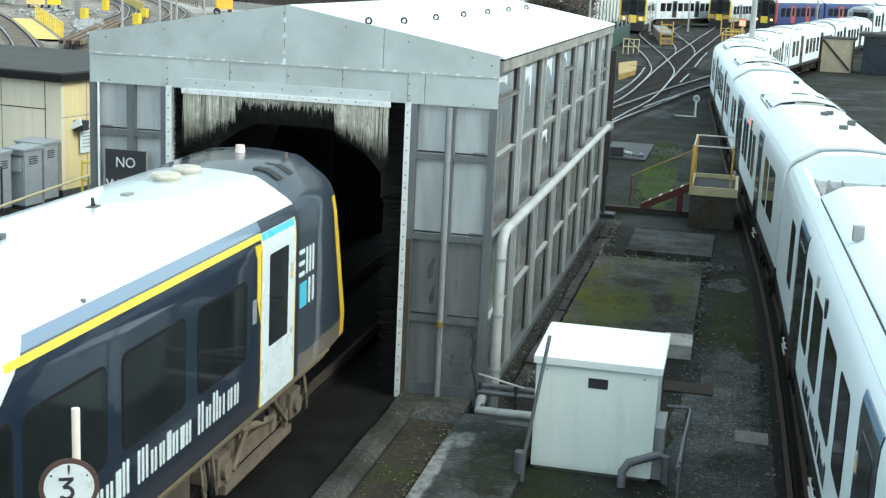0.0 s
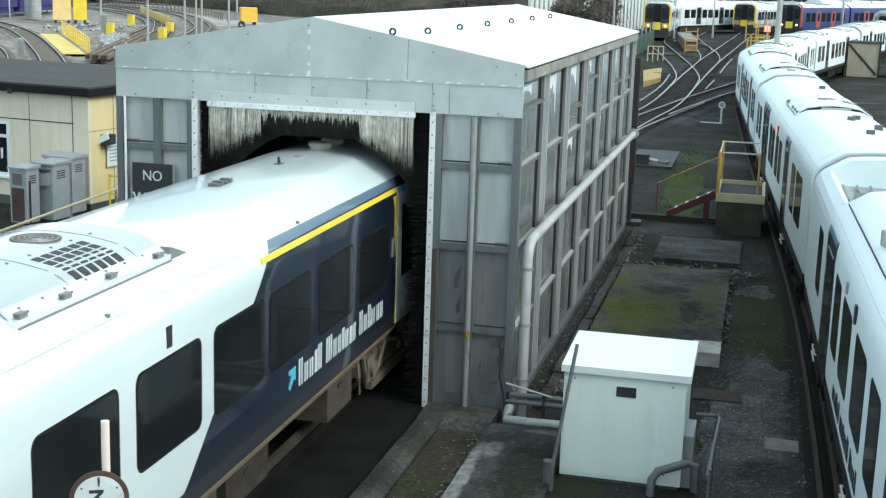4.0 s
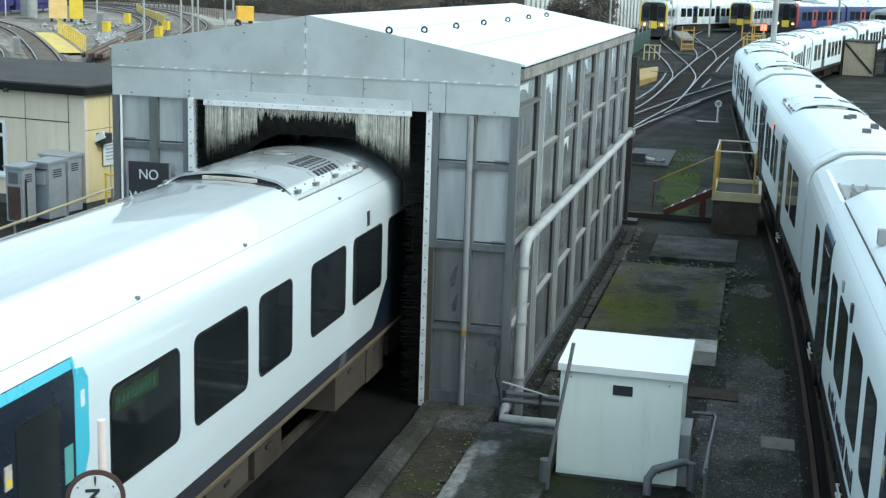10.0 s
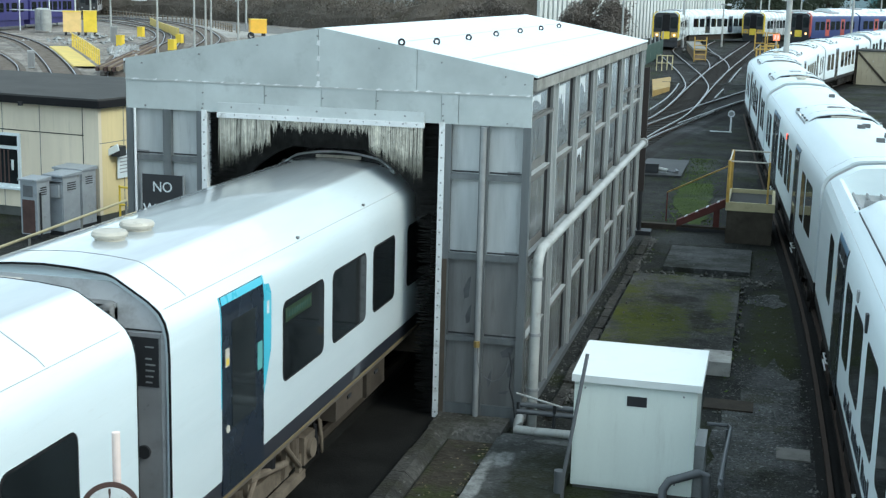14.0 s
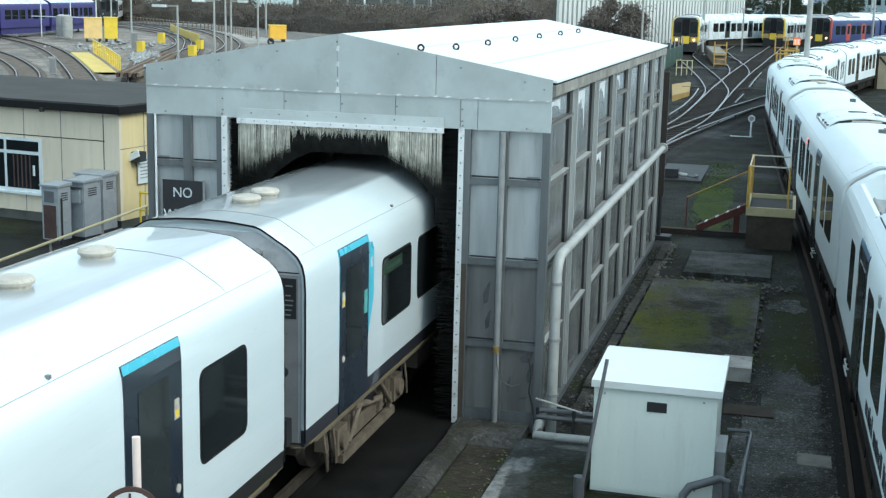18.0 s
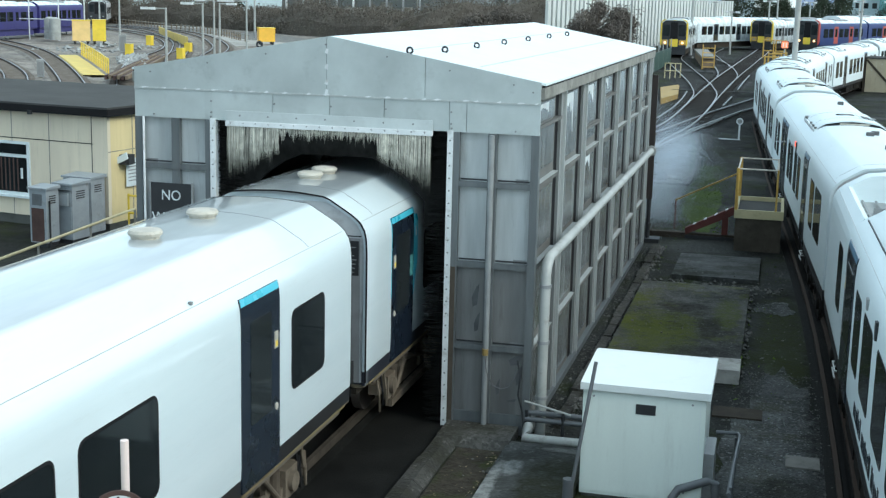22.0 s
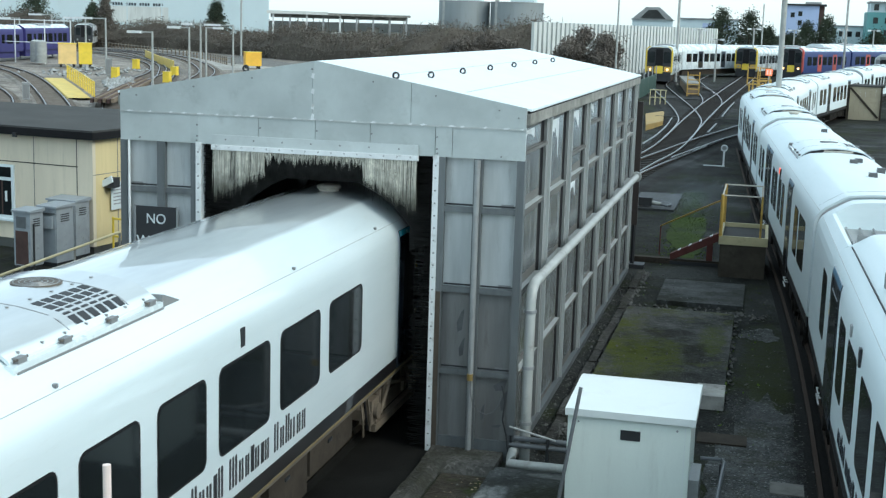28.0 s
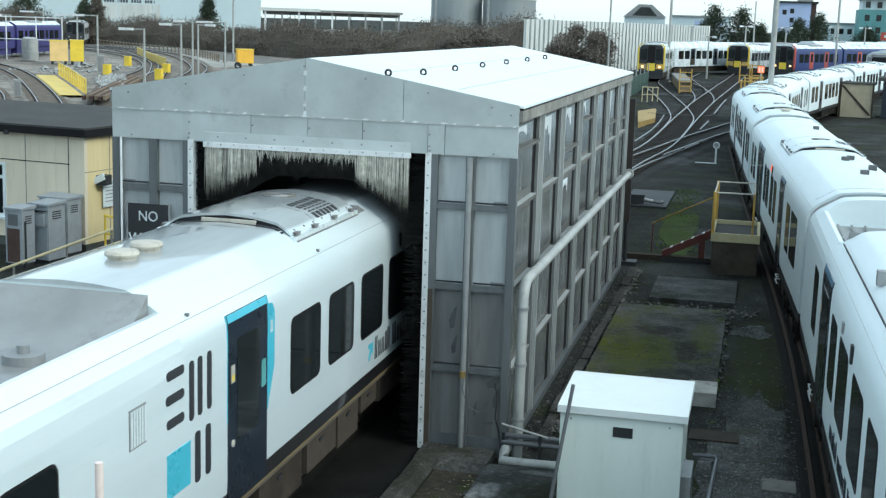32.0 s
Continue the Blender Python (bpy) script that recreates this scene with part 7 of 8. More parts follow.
# ---- far trains ----
def far_train(ends, drop, name, label, colours, front=None, lit=False):
    """A chain of simple cars along a bent line; colours: body, door."""
    group = "cars of the " + label.split(" with")[0]
    first = None
    for i, ((ax, ay), (bx, by)) in enumerate(zip(ends, ends[1:])):
        n = math.hypot(bx - ax, by - ay)
        mx, my = (ax + bx) / 2, (ay + by) / 2
        car = thing(name, label, "train car", (0, 0, 0), 0, group)
        h = n / 2 - .3
        part("body", shell([[(x, y, z - .25) for x, z in ring_pts()] for y in (-h, h)]), colours[0], car, smooth=True)
        part("roof", arc_shell(-h, h, -.235, -1.24, 1.24, None, .03), WHITE_PAINT, car, smooth=True)
        part("underframe", box(-1.1, 1.1, -h + .5, h - .5, 0.35, 1.0), PURPLE if colours[0] is PURPLE else UNDER, car)
        for sgn in (1, -1):
            k = 0
            y = -h + 1.0
            while y < h - 1.6:
                if k % (3 if colours[1] is TRAIN_RED else 4) == 2:
                    d = part("door", side_pane(y, y + 1.3, 1.15, 3.05, 0.05, sgn), colours[1], car)
                    part("door_glass", side_pane(y + .3, y + 1.0, 1.9, 2.8, 0.04, sgn, .012), GLASS, d)
                    y += 1.6
                else:
                    part("window", side_pane(y, y + 1.35, 1.85, 2.8, 0.1, sgn, .008), GLASS, car)
                    y += 1.65
                k += 1
        part("roof_unit", arc_shell(-2.0, 2.0, -.14, -0.9, 0.9, None, .1), WHITE_PAINT if i % 2 else GREY, car)
        if i == 0 and front:
            y = -h
            edge = {"yellow": YELLOW, "red": TRAIN_RED, "dark": DARK}[front]
            f = part("cab_front", prism(round_rect(-1.33, 1.33, 0.95, 3.78, 0.5, 6), "y", y - .35, y + .02), edge, car, front + " cab front", bevel=.08)
            part("front_mask", prism(round_rect(-1.19, 1.19, 1.35, 3.66, 0.5, 6), "y", y - .362, y - .35), DARK, f)
            for x in (-.76, .76):
                part("windscreen", prism(round_rect(x - .33, x + .33, 2.15, 3.25, 0.12, 6), "y", y - .372, y - .362), GLASS_DIM, f)
            part("gangway_door", prism(round_rect(-0.36, 0.36, 1.15, 3.5, 0.1, 4), "y", y - .39, y - .362), RUBBER, f)
            part("gangway_panel", prism(round_rect(-0.40, 0.40, 1.12, 1.85, 0.06, 4), "y", y - .41, y - .39), DARK if front == "dark" else YELLOW, f)
            part("roof_cap", arc_shell(y - .36, y + .1, -.2, -1.2, 1.2, None, .16), WHITE_PAINT, f)
            part("apron", prism(round_rect(-1.2, 1.2, 0.93, 1.32, 0.08, 4), "y", y - .362, y - .348), DARK, f)
            for x in (-0.85, 0.85):
                part("lamp_panel", prism(round_rect(x - .34, x + .34, 1.28, 1.78, 0.1, 4), "y", y - .366, y - .348), OCHRE if front == "yellow" else DARK, f)
                part("head_lamp", rod((x, y - .40, 1.5), (x, y - .352, 1.5), 0.12, 14), LAMP_HOT if lit else GREY, f)
            part("skirt", box(-1.2, 1.2, y - .3, y, 0.35, 0.97), DARK, f, bevel=.05)
        car.matrix_basis = pose(mx, my, ground_z(mx, my) + drop, 0, 0, -math.degrees(math.atan2(bx - ax, by - ay)))


far_train([(-3.85, 112.2), (-4.2, 132.5), (3.0, 151.3), (14.5, 167.8), (30, 181)], .05, "yard_train_car", "white train with a yellow cab front in the yard", (WHITE_PAINT, NAVY), "yellow", True)
far_train([(4.0, 141.8), (8.4, 161.5), (17.5, 179.5), (31, 195)], -.1, "sidings_train_car", "white train with a dark and yellow cab front on a siding", (WHITE_PAINT, GREY), "yellow")
far_train([(9.1, 131.5), (15.0, 146.3), (22.5, 162.0), (33.5, 178.8), (48, 194)], .15, "red_train_car", "red and blue train with a white roof on a siding", (TRAIN_BLUE, TRAIN_RED), "red", True)
far_train([(12.0, 151), (19.5, 169.5), (30, 187.0), (43, 203)], .5, "rear_train_car", "white train behind the others on a siding", (WHITE_PAINT, NAVY))
far_train([(-76.4, 123.6), (-73.6, 109), (-72, 97), (-75, 78)], .1, "indigo_train_car", "indigo train with a pale roof in the far yard", (PURPLE, PURPLE), "dark")


far_train([(-91.8, 156.8), (-98.5, 170.5)], -.1, "grey_railcar", "grey brown rail vehicle with a dark cab front", (END_WALL, GREY_END), "dark")


# ---- lamps, boxes and yard clutter ----
def yard_lamp(x, y, base, top, arm, double=False):
    l = thing("yard_lamp", "slim grey yard lamp post with a flat head", "lamp post", (x, y, base), group="yard lamps")
    part("post", rod((0, 0, 0), (0, 0, top - base), 0.11, 8, None, 0.08), PIPE, l)
    part("arm", box(min(0, arm), max(0, arm), -.05, .05, top - base - .12, top - base - .02), PIPE, l)
    a0, a1 = sorted((arm * .45, arm))
    part("head", box(a0, a1, -.18, .18, top - base - .18, top - base + .02), WHITE_STRIP, l, bevel=.03)
    if double:
        part("arm", box(-arm, 0, -.05, .05, top - base - .12, top - base - .02), PIPE, l)
        part("head", box(-arm, -arm * .45, -.18, .18, top - base - .18, top - base + .02), WHITE_STRIP, l, bevel=.03)


for row in ((-75.5, 113.5, 1.34, 5.95, -2.6), (-76.5, 122.1, 1.35, 6.4, -3.0), (-65.6, 110.5, 1.33, 6.2, -2.6), (-55.6, 96.4, 1.19, 6.3, -3.2), (-42.2, 79.3, 0.88, 5.4, -2.2),
            (-42.1, 86.1, 1.0, 5.8, -2.0), (-42.9, 90.2, 1.1, 6.1, -1.8), (-42.5, 90.5, 1.1, 5.8, 1.6), (-44.1, 100.4, 1.24, 6.0, -3.0)):
    yard_lamp(*row)
for x, y, top in ((4.6, 150, 7.3), (9.6, 158, 7.3), (-1.5, 140, 7.0), (16, 165, 7.6), (20, 166, 7.6), (24, 168, 7.6), (1.0, 128, 6.0)):
    yard_lamp(x, y, 1.35, top, 0.8, True)


def mast(x, y, h, r, r2):
    m = thing("light_mast", "tall grey steel light mast", "mast", (x, y, ground_z(x, y)), group="tall masts")
    part("shaft", rod((0, 0, 0), (0, 0, h), r, 12, None, r2), PIPE, m, smooth=True)
    part("base_collar", rod((0, 0, 0), (0, 0, 0.8), r * 1.3, 12), GREY, m)


for row in ((7.4, 57.5, 22, 0.17, 0.13), (-2.73, 120.2, 20, 0.16, 0.1), (-6.7, 99.8, 14, 0.09, 0.07), (15.1, 140.3, 22, 0.14, 0.1), (-54.8, 128, 12, 0.12, 0.1), (5.6, 150, 9, .1, .08)):
    mast(*row)


def build_clutter():
    for x, y, w, d, h, lab in ((-62.0, 100.3, 1.75, 1.8, 2.35, "pale amber storage box on legs"), (-60.5, 101.2, 1.3, 1.8, 2.4, "bright yellow storage box on legs"), (-46.6, 111.5, 1.7, 1.6, 1.75, "yellow plastic skip by the road")):
        b = thing("storage_box", lab, "storage box", (x, y, ground_z(x, y)), 30, group="yellow boxes")
        part("body", box(-w / 2, w / 2, -d / 2, d / 2, 0.35, h), ORANGE if "skip" in lab else APRICOT if "pale" in lab else YELLOW, b, bevel=.06)
        part("lid", box(-w / 2 - .05, w / 2 + .05, -d / 2 - .05, d / 2 + .05, h, h + .08), YELLOW, b, bevel=.03)
        for sx in (-1, 1):
            for sy in (-1, 1):
                part("leg", box(sx * w * .36 - .12, sx * w * .36 + .12, sy * d * .36 - .12, sy * d * .36 + .12, 0, 0.35), DARK, b)
    for x, y, h in ((-49.8, 87.3, .95), (-55.4, 102.2, .95), (-42.9, 83.4, 1.0), (-46.6, 92.6, .9)):
        b = thing("bollard_box", "small yellow equipment box beside the track", "equipment box", (x, y, ground_z(x, y)), group="yellow trackside boxes")
        part("body", box(-.28, .28, -.28, .28, 0, h), YELLOW, b, bevel=.05)
        part("lid", box(-.30, .30, -.30, .30, h, h + .05), YELLOW, b, bevel=.02)
    p = thing("walkway_platform", "yellow walkway with yellow railings between the tracks", "walkway")
    line = smooth_line([(-40.5, 64.5), (-46.6, 73.3), (-52.8, 82.0)], 1.2)
    strip(line, 1.5, 0.2, WALK_YELLOW, "deck", p)
    for side in (-1.0,):
        for a, b in zip(line, line[1:]):
            z = ground_z(*a) + .25
            part("railing_post", rod((a[0] + .8, a[1] + .6, z), (a[0] + .8, a[1] + .6, z + 1.1), 0.05, 6), YELLOW, p)
            part("railing", rod((a[0] + .8, a[1] + .6, z + 1.1), (b[0] + .8, b[1] + .6, ground_z(*b) + 1.35), 0.05, 6), YELLOW, p)
            part("railing", rod((a[0] + .8, a[1] + .6, z + .6), (b[0] + .8, b[1] + .6, ground_z(*b) + .85), 0.03, 6), YELLOW, p)
    for x, y in ((-67.4, 103.4), (-66.2, 102.4)):
        t = thing("water_tank", "upright silver water tank", "tank", (x, y, 1.3), group="silver tanks")
        part("drum", rod((0, 0, 0.2), (0, 0, 2.35), 0.58, 20), PIPE, t, smooth=True)
        part("top", rod((0, 0, 2.35), (0, 0, 2.5), 0.5, 20, None, .2), PIPE, t, smooth=True)
    g = thing("gantry", "white tubular gantry around the tanks", "gantry", (-68.5, 104.5, 1.3))
    for x in (-5, -2, 1.5, 4.5):
        part("post", rod((x, 0, 0), (x, 0, 4.6), 0.06, 6), WHITE_STRIP, g)
    for z in (2.2, 4.5):
        part("bar", rod((-5, 0, z), (4.5, 0, z), 0.05, 6), WHITE_STRIP, g)
    f = thing("palisade_fence", "pale palisade fence along the far track", "fence", kind="structure")
    line = smooth_line([(-99, 173), (-77.5, 150.5), (-65.5, 138), (-53, 119.5), (-50, 115)], 1.6)
    for a, b in zip(line, line[1:]):
        part("fence_post", box(a[0] - .06, a[0] + .06, a[1] - .06, a[1] + .06, 1.3, 2.3), TIMBER, f)
        part("fence_rail", rod((*a, 2.15), (*b, 2.15), 0.05, 6), TRIM, f)
        part("fence_rail", rod((*a, 1.7), (*b, 1.7), 0.05, 6), TRIM, f)
    road = thing("service_road", "pale concrete service road beyond the fence", "road", kind="structure")
    strip(smooth_line([(-118, 198), (-95, 175), (-83, 163), (-70, 146), (-55.5, 125), (-44, 108)], 3.0), 7.5, 0.05, PALE_ROAD, "roadway", road)
    for x, y, w, h in ((-43.7, 62.8, .24, 1.15), (-51.6, 89.5, .28, 1.5)):
        c = thing("trackside_cabinet", "narrow grey cabinet between the tracks", "cabinet", (x, y, ground_z(x, y) + .08), 30, group="trackside cabinets")
        part("body", box(-w, w, -w, w, 0.0, h), GREY, c, bevel=.03)
        part("hood", box(-w - .03, w + .03, -w - .03, w + .03, h, h + .06), PIPE, c, bevel=.02)
        part("door", box(-w + .04, w - .04, -w - .015, -w, .1, h - .1), GREY_END, c)
    y = thing("wall_panel_fence", "yellow and cream low wall beside the curve", "wall")
    wl = smooth_line([(-50.5, 100.4), (-60.1, 116.1), (-69.5, 132.2)], 2)
    for a, b in zip(wl, wl[1:]):
        part("panel", prism([a, b, (b[0] + .15, b[1]), (a[0] + .15, a[1])], "z", 1.1, 2.3), WALK_YELLOW, y)
    r = thing("loading_platform", "pale concrete ramp platform with a timber edge", "platform", (0, 0, 0))
    part("deck", prism([(-1.9, 114), (-.6, 114), (1.0, 97), (-.1, 96.5)], "z", 2.1, 2.3), TRIM, r)
    part("edge", prism([(-1.8, 113.8), (-.7, 113.8), (.9, 97.2), (0.0, 96.7)], "z", 1.0, 2.1), TIMBER, r)
    lad = thing("yellow_ladder", "small yellow ladder at the platform end", "ladder", (0.5, 96.2, 1.1))
    for x in (-.5, .5):
        part("stile", rod((x, 0, 0), (x, 0, 2.2), 0.05, 6), OCHRE, lad)
    for k in range(5):
        part("rung", rod((-.5, 0, .3 + k * .4), (.5, 0, .3 + k * .4), 0.04, 6), OCHRE, lad)
    for i, (x, y) in enumerate(((5.9, 84), (6.1, 89), (6.5, 94), (5.2, 118), (6.4, 120))):
        q = thing("work_stand", "yellow railed work stand between the tracks", "work stand", (x, y, ground_z(x, y)), group="yellow work stands")
        for sx in (-.5, .5):
            for sy in (-.8, .8):
                part("post", rod((sx, sy, 0), (sx, sy, 2.0), 0.06, 6), OCHRE, q)
            for z in (.9, 1.4, 1.95):
                part("rail", rod((sx, -.8, z), (sx, .8, z), 0.05, 6), OCHRE, q)
        for z in (.9, 1.95):
            part("rail", rod((-.5, -.8, z), (.5, -.8, z), 0.05, 6), OCHRE, q)
    ri = thing("route_indicator", "small lit red route indicator on a post", "signal", (6.8, 98.5, 0.8))
    part("post", rod((0, 0, -.1), (0, 0, 2.3), .06, 8), PIPE, ri)
    hd = part("housing", box(-.32, .32, 0, .25, 2.3, 2.95), DARK, ri, bevel=.04)
    part("lit_face", box(-.28, .28, -.02, 0, 2.35, 2.9), LAMP_DIM, hd)
    for k in (-.12, .12):
        part("text_bar", box(k - .05, k + .05, -.03, -.02, 2.45, 2.8), WHITE_PAINT, hd)
    c = thing("timber_cabin", "tan boarded cabin beside the standing train", "cabin", (14.4, 91.2, 0.1), -6)
    for k in range(6):
        part("board", box(-1.15 + k * .4, -.76 + k * .4, -.015 * (k % 2), 0.12, 0.0, 2.65), TAN, c)
    part("side_wall", box(-1.15, -1.05, 0.12, 3, 0.0, 2.5), TIMBER, c)
    part("roof", box(-1.3, 1.4, -.1, 3.2, 2.65, 2.77), FELT, c)
    for x in (-1.28, 1.3):
        part("corner_post", box(x - .07, x + .07, -.12, 0.02, 0, 2.75), UNDER, c)
    part("brace", prism([(-1.2, 2.5), (-1.05, 2.6), (1.2, .25), (1.05, .15)], "y", -.06, -.03), UNDER, c)
    s = thing("blue_shed", "dark shed with a flat roof beside the cabin", "shed", (18.6, 91, 0.1), -6)
    part("body", box(-2.2, 3, 0, 4, 0, 3.0), NAVY, s)
    part("roof", box(-2.6, 3.4, -.4, 4.4, 3.0, 3.25), FELT, s)
    e = thing("green_screen", "dark green mesh screen behind the shed", "screen", (-3.4, 96, 1.2))
    part("panel", box(-.05, .05, -8, 8, 0, 1.5), GREEN, e)
    for y in (-8, -4, 0, 4, 8):
        part("post", rod((0, y, 0), (0, y, 2.3), 0.06, 6), GREY, e)


build_clutter()


# ---- hedge, trees and buildings ----
def build_hedge():
    rng = np.random.default_rng(7)
    line = [(-160, 150), (-120, 168), (-95, 172), (-75, 165), (-55, 146), (-38, 136), (-24, 138), (-12, 140)]
    pts = smooth_line(line, 1.0)
    v, f = [], []
    for (x, y) in pts:
        tall = 3.7 + 0.7 * math.sin(x * .21) + 0.5 * math.sin(x * .57 + 1)
        tall += 1.5 * min(1, max(0, (x + 44) / 8)) + .8 * min(1, max(0, (-86 - x) / 6))
        for _ in range(650):
            cx, cy = x + rng.normal(0, 1.0), y + rng.normal(0, 1.6)
            cz = 1.3 + tall * rng.random() ** 0.75 * (1 + rng.normal(0, .06))
            s = rng.uniform(.06, .20)
            a, b = rng.normal(0, 1, 3), rng.normal(0, 1, 3)
            a, b = a / np.linalg.norm(a) * s, b / np.linalg.norm(b) * s * .5
            if rng.random() < .12:
                a, b = np.array([rng.normal(0, .15), rng.normal(0, .15), .5]), np.array([.025, .01, 0])
            k = len(v)
            c = np.array((cx, cy, cz))
            v += [tuple(c - a), tuple(c + b), tuple(c + a), tuple(c - b)]
            f.append((k, k + 1, k + 2, k + 3))
    prev = None
    for (x, y) in pts[::2]:
        tall = 3.1 + 0.7 * math.sin(x * .21) + 0.5 * math.sin(x * .57 + 1) + 1.5 * min(1, max(0, (x + 44) / 8)) + .8 * min(1, max(0, (-86 - x) / 6))
        ring = []
        for dx, h in ((-1.1, 0), (-1.3, .5), (-.7, .86), (0, 1), (.7, .86), (1.3, .5), (1.1, 0)):
            ring.append(len(v))
            v.append((x + dx * .6 + rng.normal(0, .15), y + dx * 1.2 + rng.normal(0, .2), 1.3 + tall * h + rng.normal(0, .16) * (h > 0)))
        if prev:
            f += [(prev[k], prev[k + 1], ring[k + 1], ring[k]) for k in range(6)]
        prev = ring
    me = bpy.data.meshes.new("hedge")
    me.from_pydata(v, [], f)
    me.materials.append(HEDGE)
    tagged(new("hedge", me), "tangled bare brown hedge along the yard edge", "hedge", kind="stuff")


build_hedge()


def build_bush(x, y, w, h, seed):
    rng = np.random.default_rng(seed)
    b = thing("bush", "bare brown bush in front of the corrugated fence", "bush", (x, y, 1.3))
    for k in range(9):
        a = k * .7
        part("stem", rod((0, 0, 0), (w * .35 * math.cos(a), w * .3 * math.sin(a), h * (.5 + .04 * k)), .05, 6, None, .015), BARK, b)
    n = 42000
    c = rng.normal(0, 1, (n, 3))
    c = c / np.linalg.norm(c, axis=1)[:, None] * rng.random((n, 1)) ** .55
    hub = np.stack((rng.uniform(-.5, .5, 26) * w, rng.uniform(-.3, .3, 26) * w, rng.uniform(.1, .78, 26) * h), axis=1)
    hub[:, 2] *= 1 - .8 * (hub[:, 0] / w) ** 2
    c = c * rng.uniform(.12, .24, (26, 1))[rng.integers(0, 26, n)] * np.array((w, w, h)) + hub[rng.integers(0, 26, n)]
    p, q = rng.normal(0, 1, (2, n, 3))
    p, q = p / np.linalg.norm(p, axis=1)[:, None] * rng.uniform(.05, .26, (n, 1)), q / np.linalg.norm(q, axis=1)[:, None] * .06
    v = np.stack((c - p, c + q, c + p, c - q), axis=1).reshape(-1, 3).tolist()
    f = np.arange(n * 4).reshape(-1, 4).tolist()
    for hx, hy, hz in hub:
        k, rr = len(v), rng.uniform(.07, .11)
        for i in range(6):
            for j in range(10):
                a, e = j * .628, -1.4 + i * .56
                g = rr * rng.uniform(.8, 1.2)
                v.append((hx + w * g * math.cos(a) * math.cos(e), hy + w * g * math.sin(a) * math.cos(e), max(0, hz + h * g * math.sin(e))))
        f += [(k + i * 10 + j, k + i * 10 + (j + 1) % 10, k + i * 10 + 10 + (j + 1) % 10, k + i * 10 + 10 + j) for i in range(5) for j in range(10)]
    me = bpy.data.meshes.new("crown")
    me.from_pydata(v, [], f)
    me.materials.append(BUSH)
    t = new("crown", me)
    t.parent = b


build_bush(-11.6, 113, 6.0, 6.0, 51)
build_bush(-24.0, 121, 6.5, 5.0, 52)


def build_tree(x, y, h, spread, seed, mat, label):
    rng = np.random.default_rng(seed)
    t = thing("tree", label, "tree", (x, y, 1.3), group="trees beyond the yard")
    part("trunk", rod((0, 0, 0), (0.2, 0, h * .8), h * .028, 8, None, h * .008), BARK, t)
    tips = []
    for k in range(14):
        a = k * 2.4
        z = h * (0.3 + .6 * k / 14)
        r = spread * (1.0 - .85 * k / 14) * (0.8 + .35 * rng.random())
        tip = (r * math.cos(a), r * math.sin(a), z + r * .35)
        tips.append(tip)
        part("limb", rod((0.1, 0, z * .95), tip, h * .010, 6, None, h * .003), BARK, t)
    v, f = [], []
    for tx, ty, tz in tips + [(0, 0, h * .93)]:
        for _ in range(300):
            u = rng.random() ** .5
            c = np.array((tx * u, ty * u, tz - (1 - u) * .4)) + rng.normal(0, spread * .15, 3)
            s = rng.uniform(.07, .22)
            a, b = rng.normal(0, 1, 3), rng.normal(0, 1, 3)
            a, b = a / np.linalg.norm(a) * s, b / np.linalg.norm(b) * s * .6
            k = len(v)
            v += [tuple(c - a), tuple(c + b), tuple(c + a), tuple(c - b)]
            f.append((k, k + 1, k + 2, k + 3))
    me = bpy.data.meshes.new("crown")
    me.from_pydata(v, [], f)
    me.materials.append(mat)
    cr = new("crown", me)
    cr.parent = t


for row in ((-1.6, 210, 9.6, 3.3, 1), (2.9, 211, 9.2, 3.6, 2), (-3.4, 214, 6.5, 3.0, 9), (6.0, 214, 6.5, 3.0, 10), (13.0, 240, 8.0, 3.0, 3), (16.6, 240, 9.2, 3.2, 4), (10, 236, 5.5, 3.0, 11), (26, 244, 6.5, 3.5, 12), (-77.4, 172, 8.0, 2.4, 5), (-109.5, 173, 9.6, 3.2, 6), (-98.6, 172, 7.0, 2.4, 13)):
    build_tree(*row, LEAF, "dark evergreen tree with an uneven crown")
build_tree(-96.4, 172, 8.4, 1.9, 7, HEDGE, "nearly bare tree standing above the hedge")


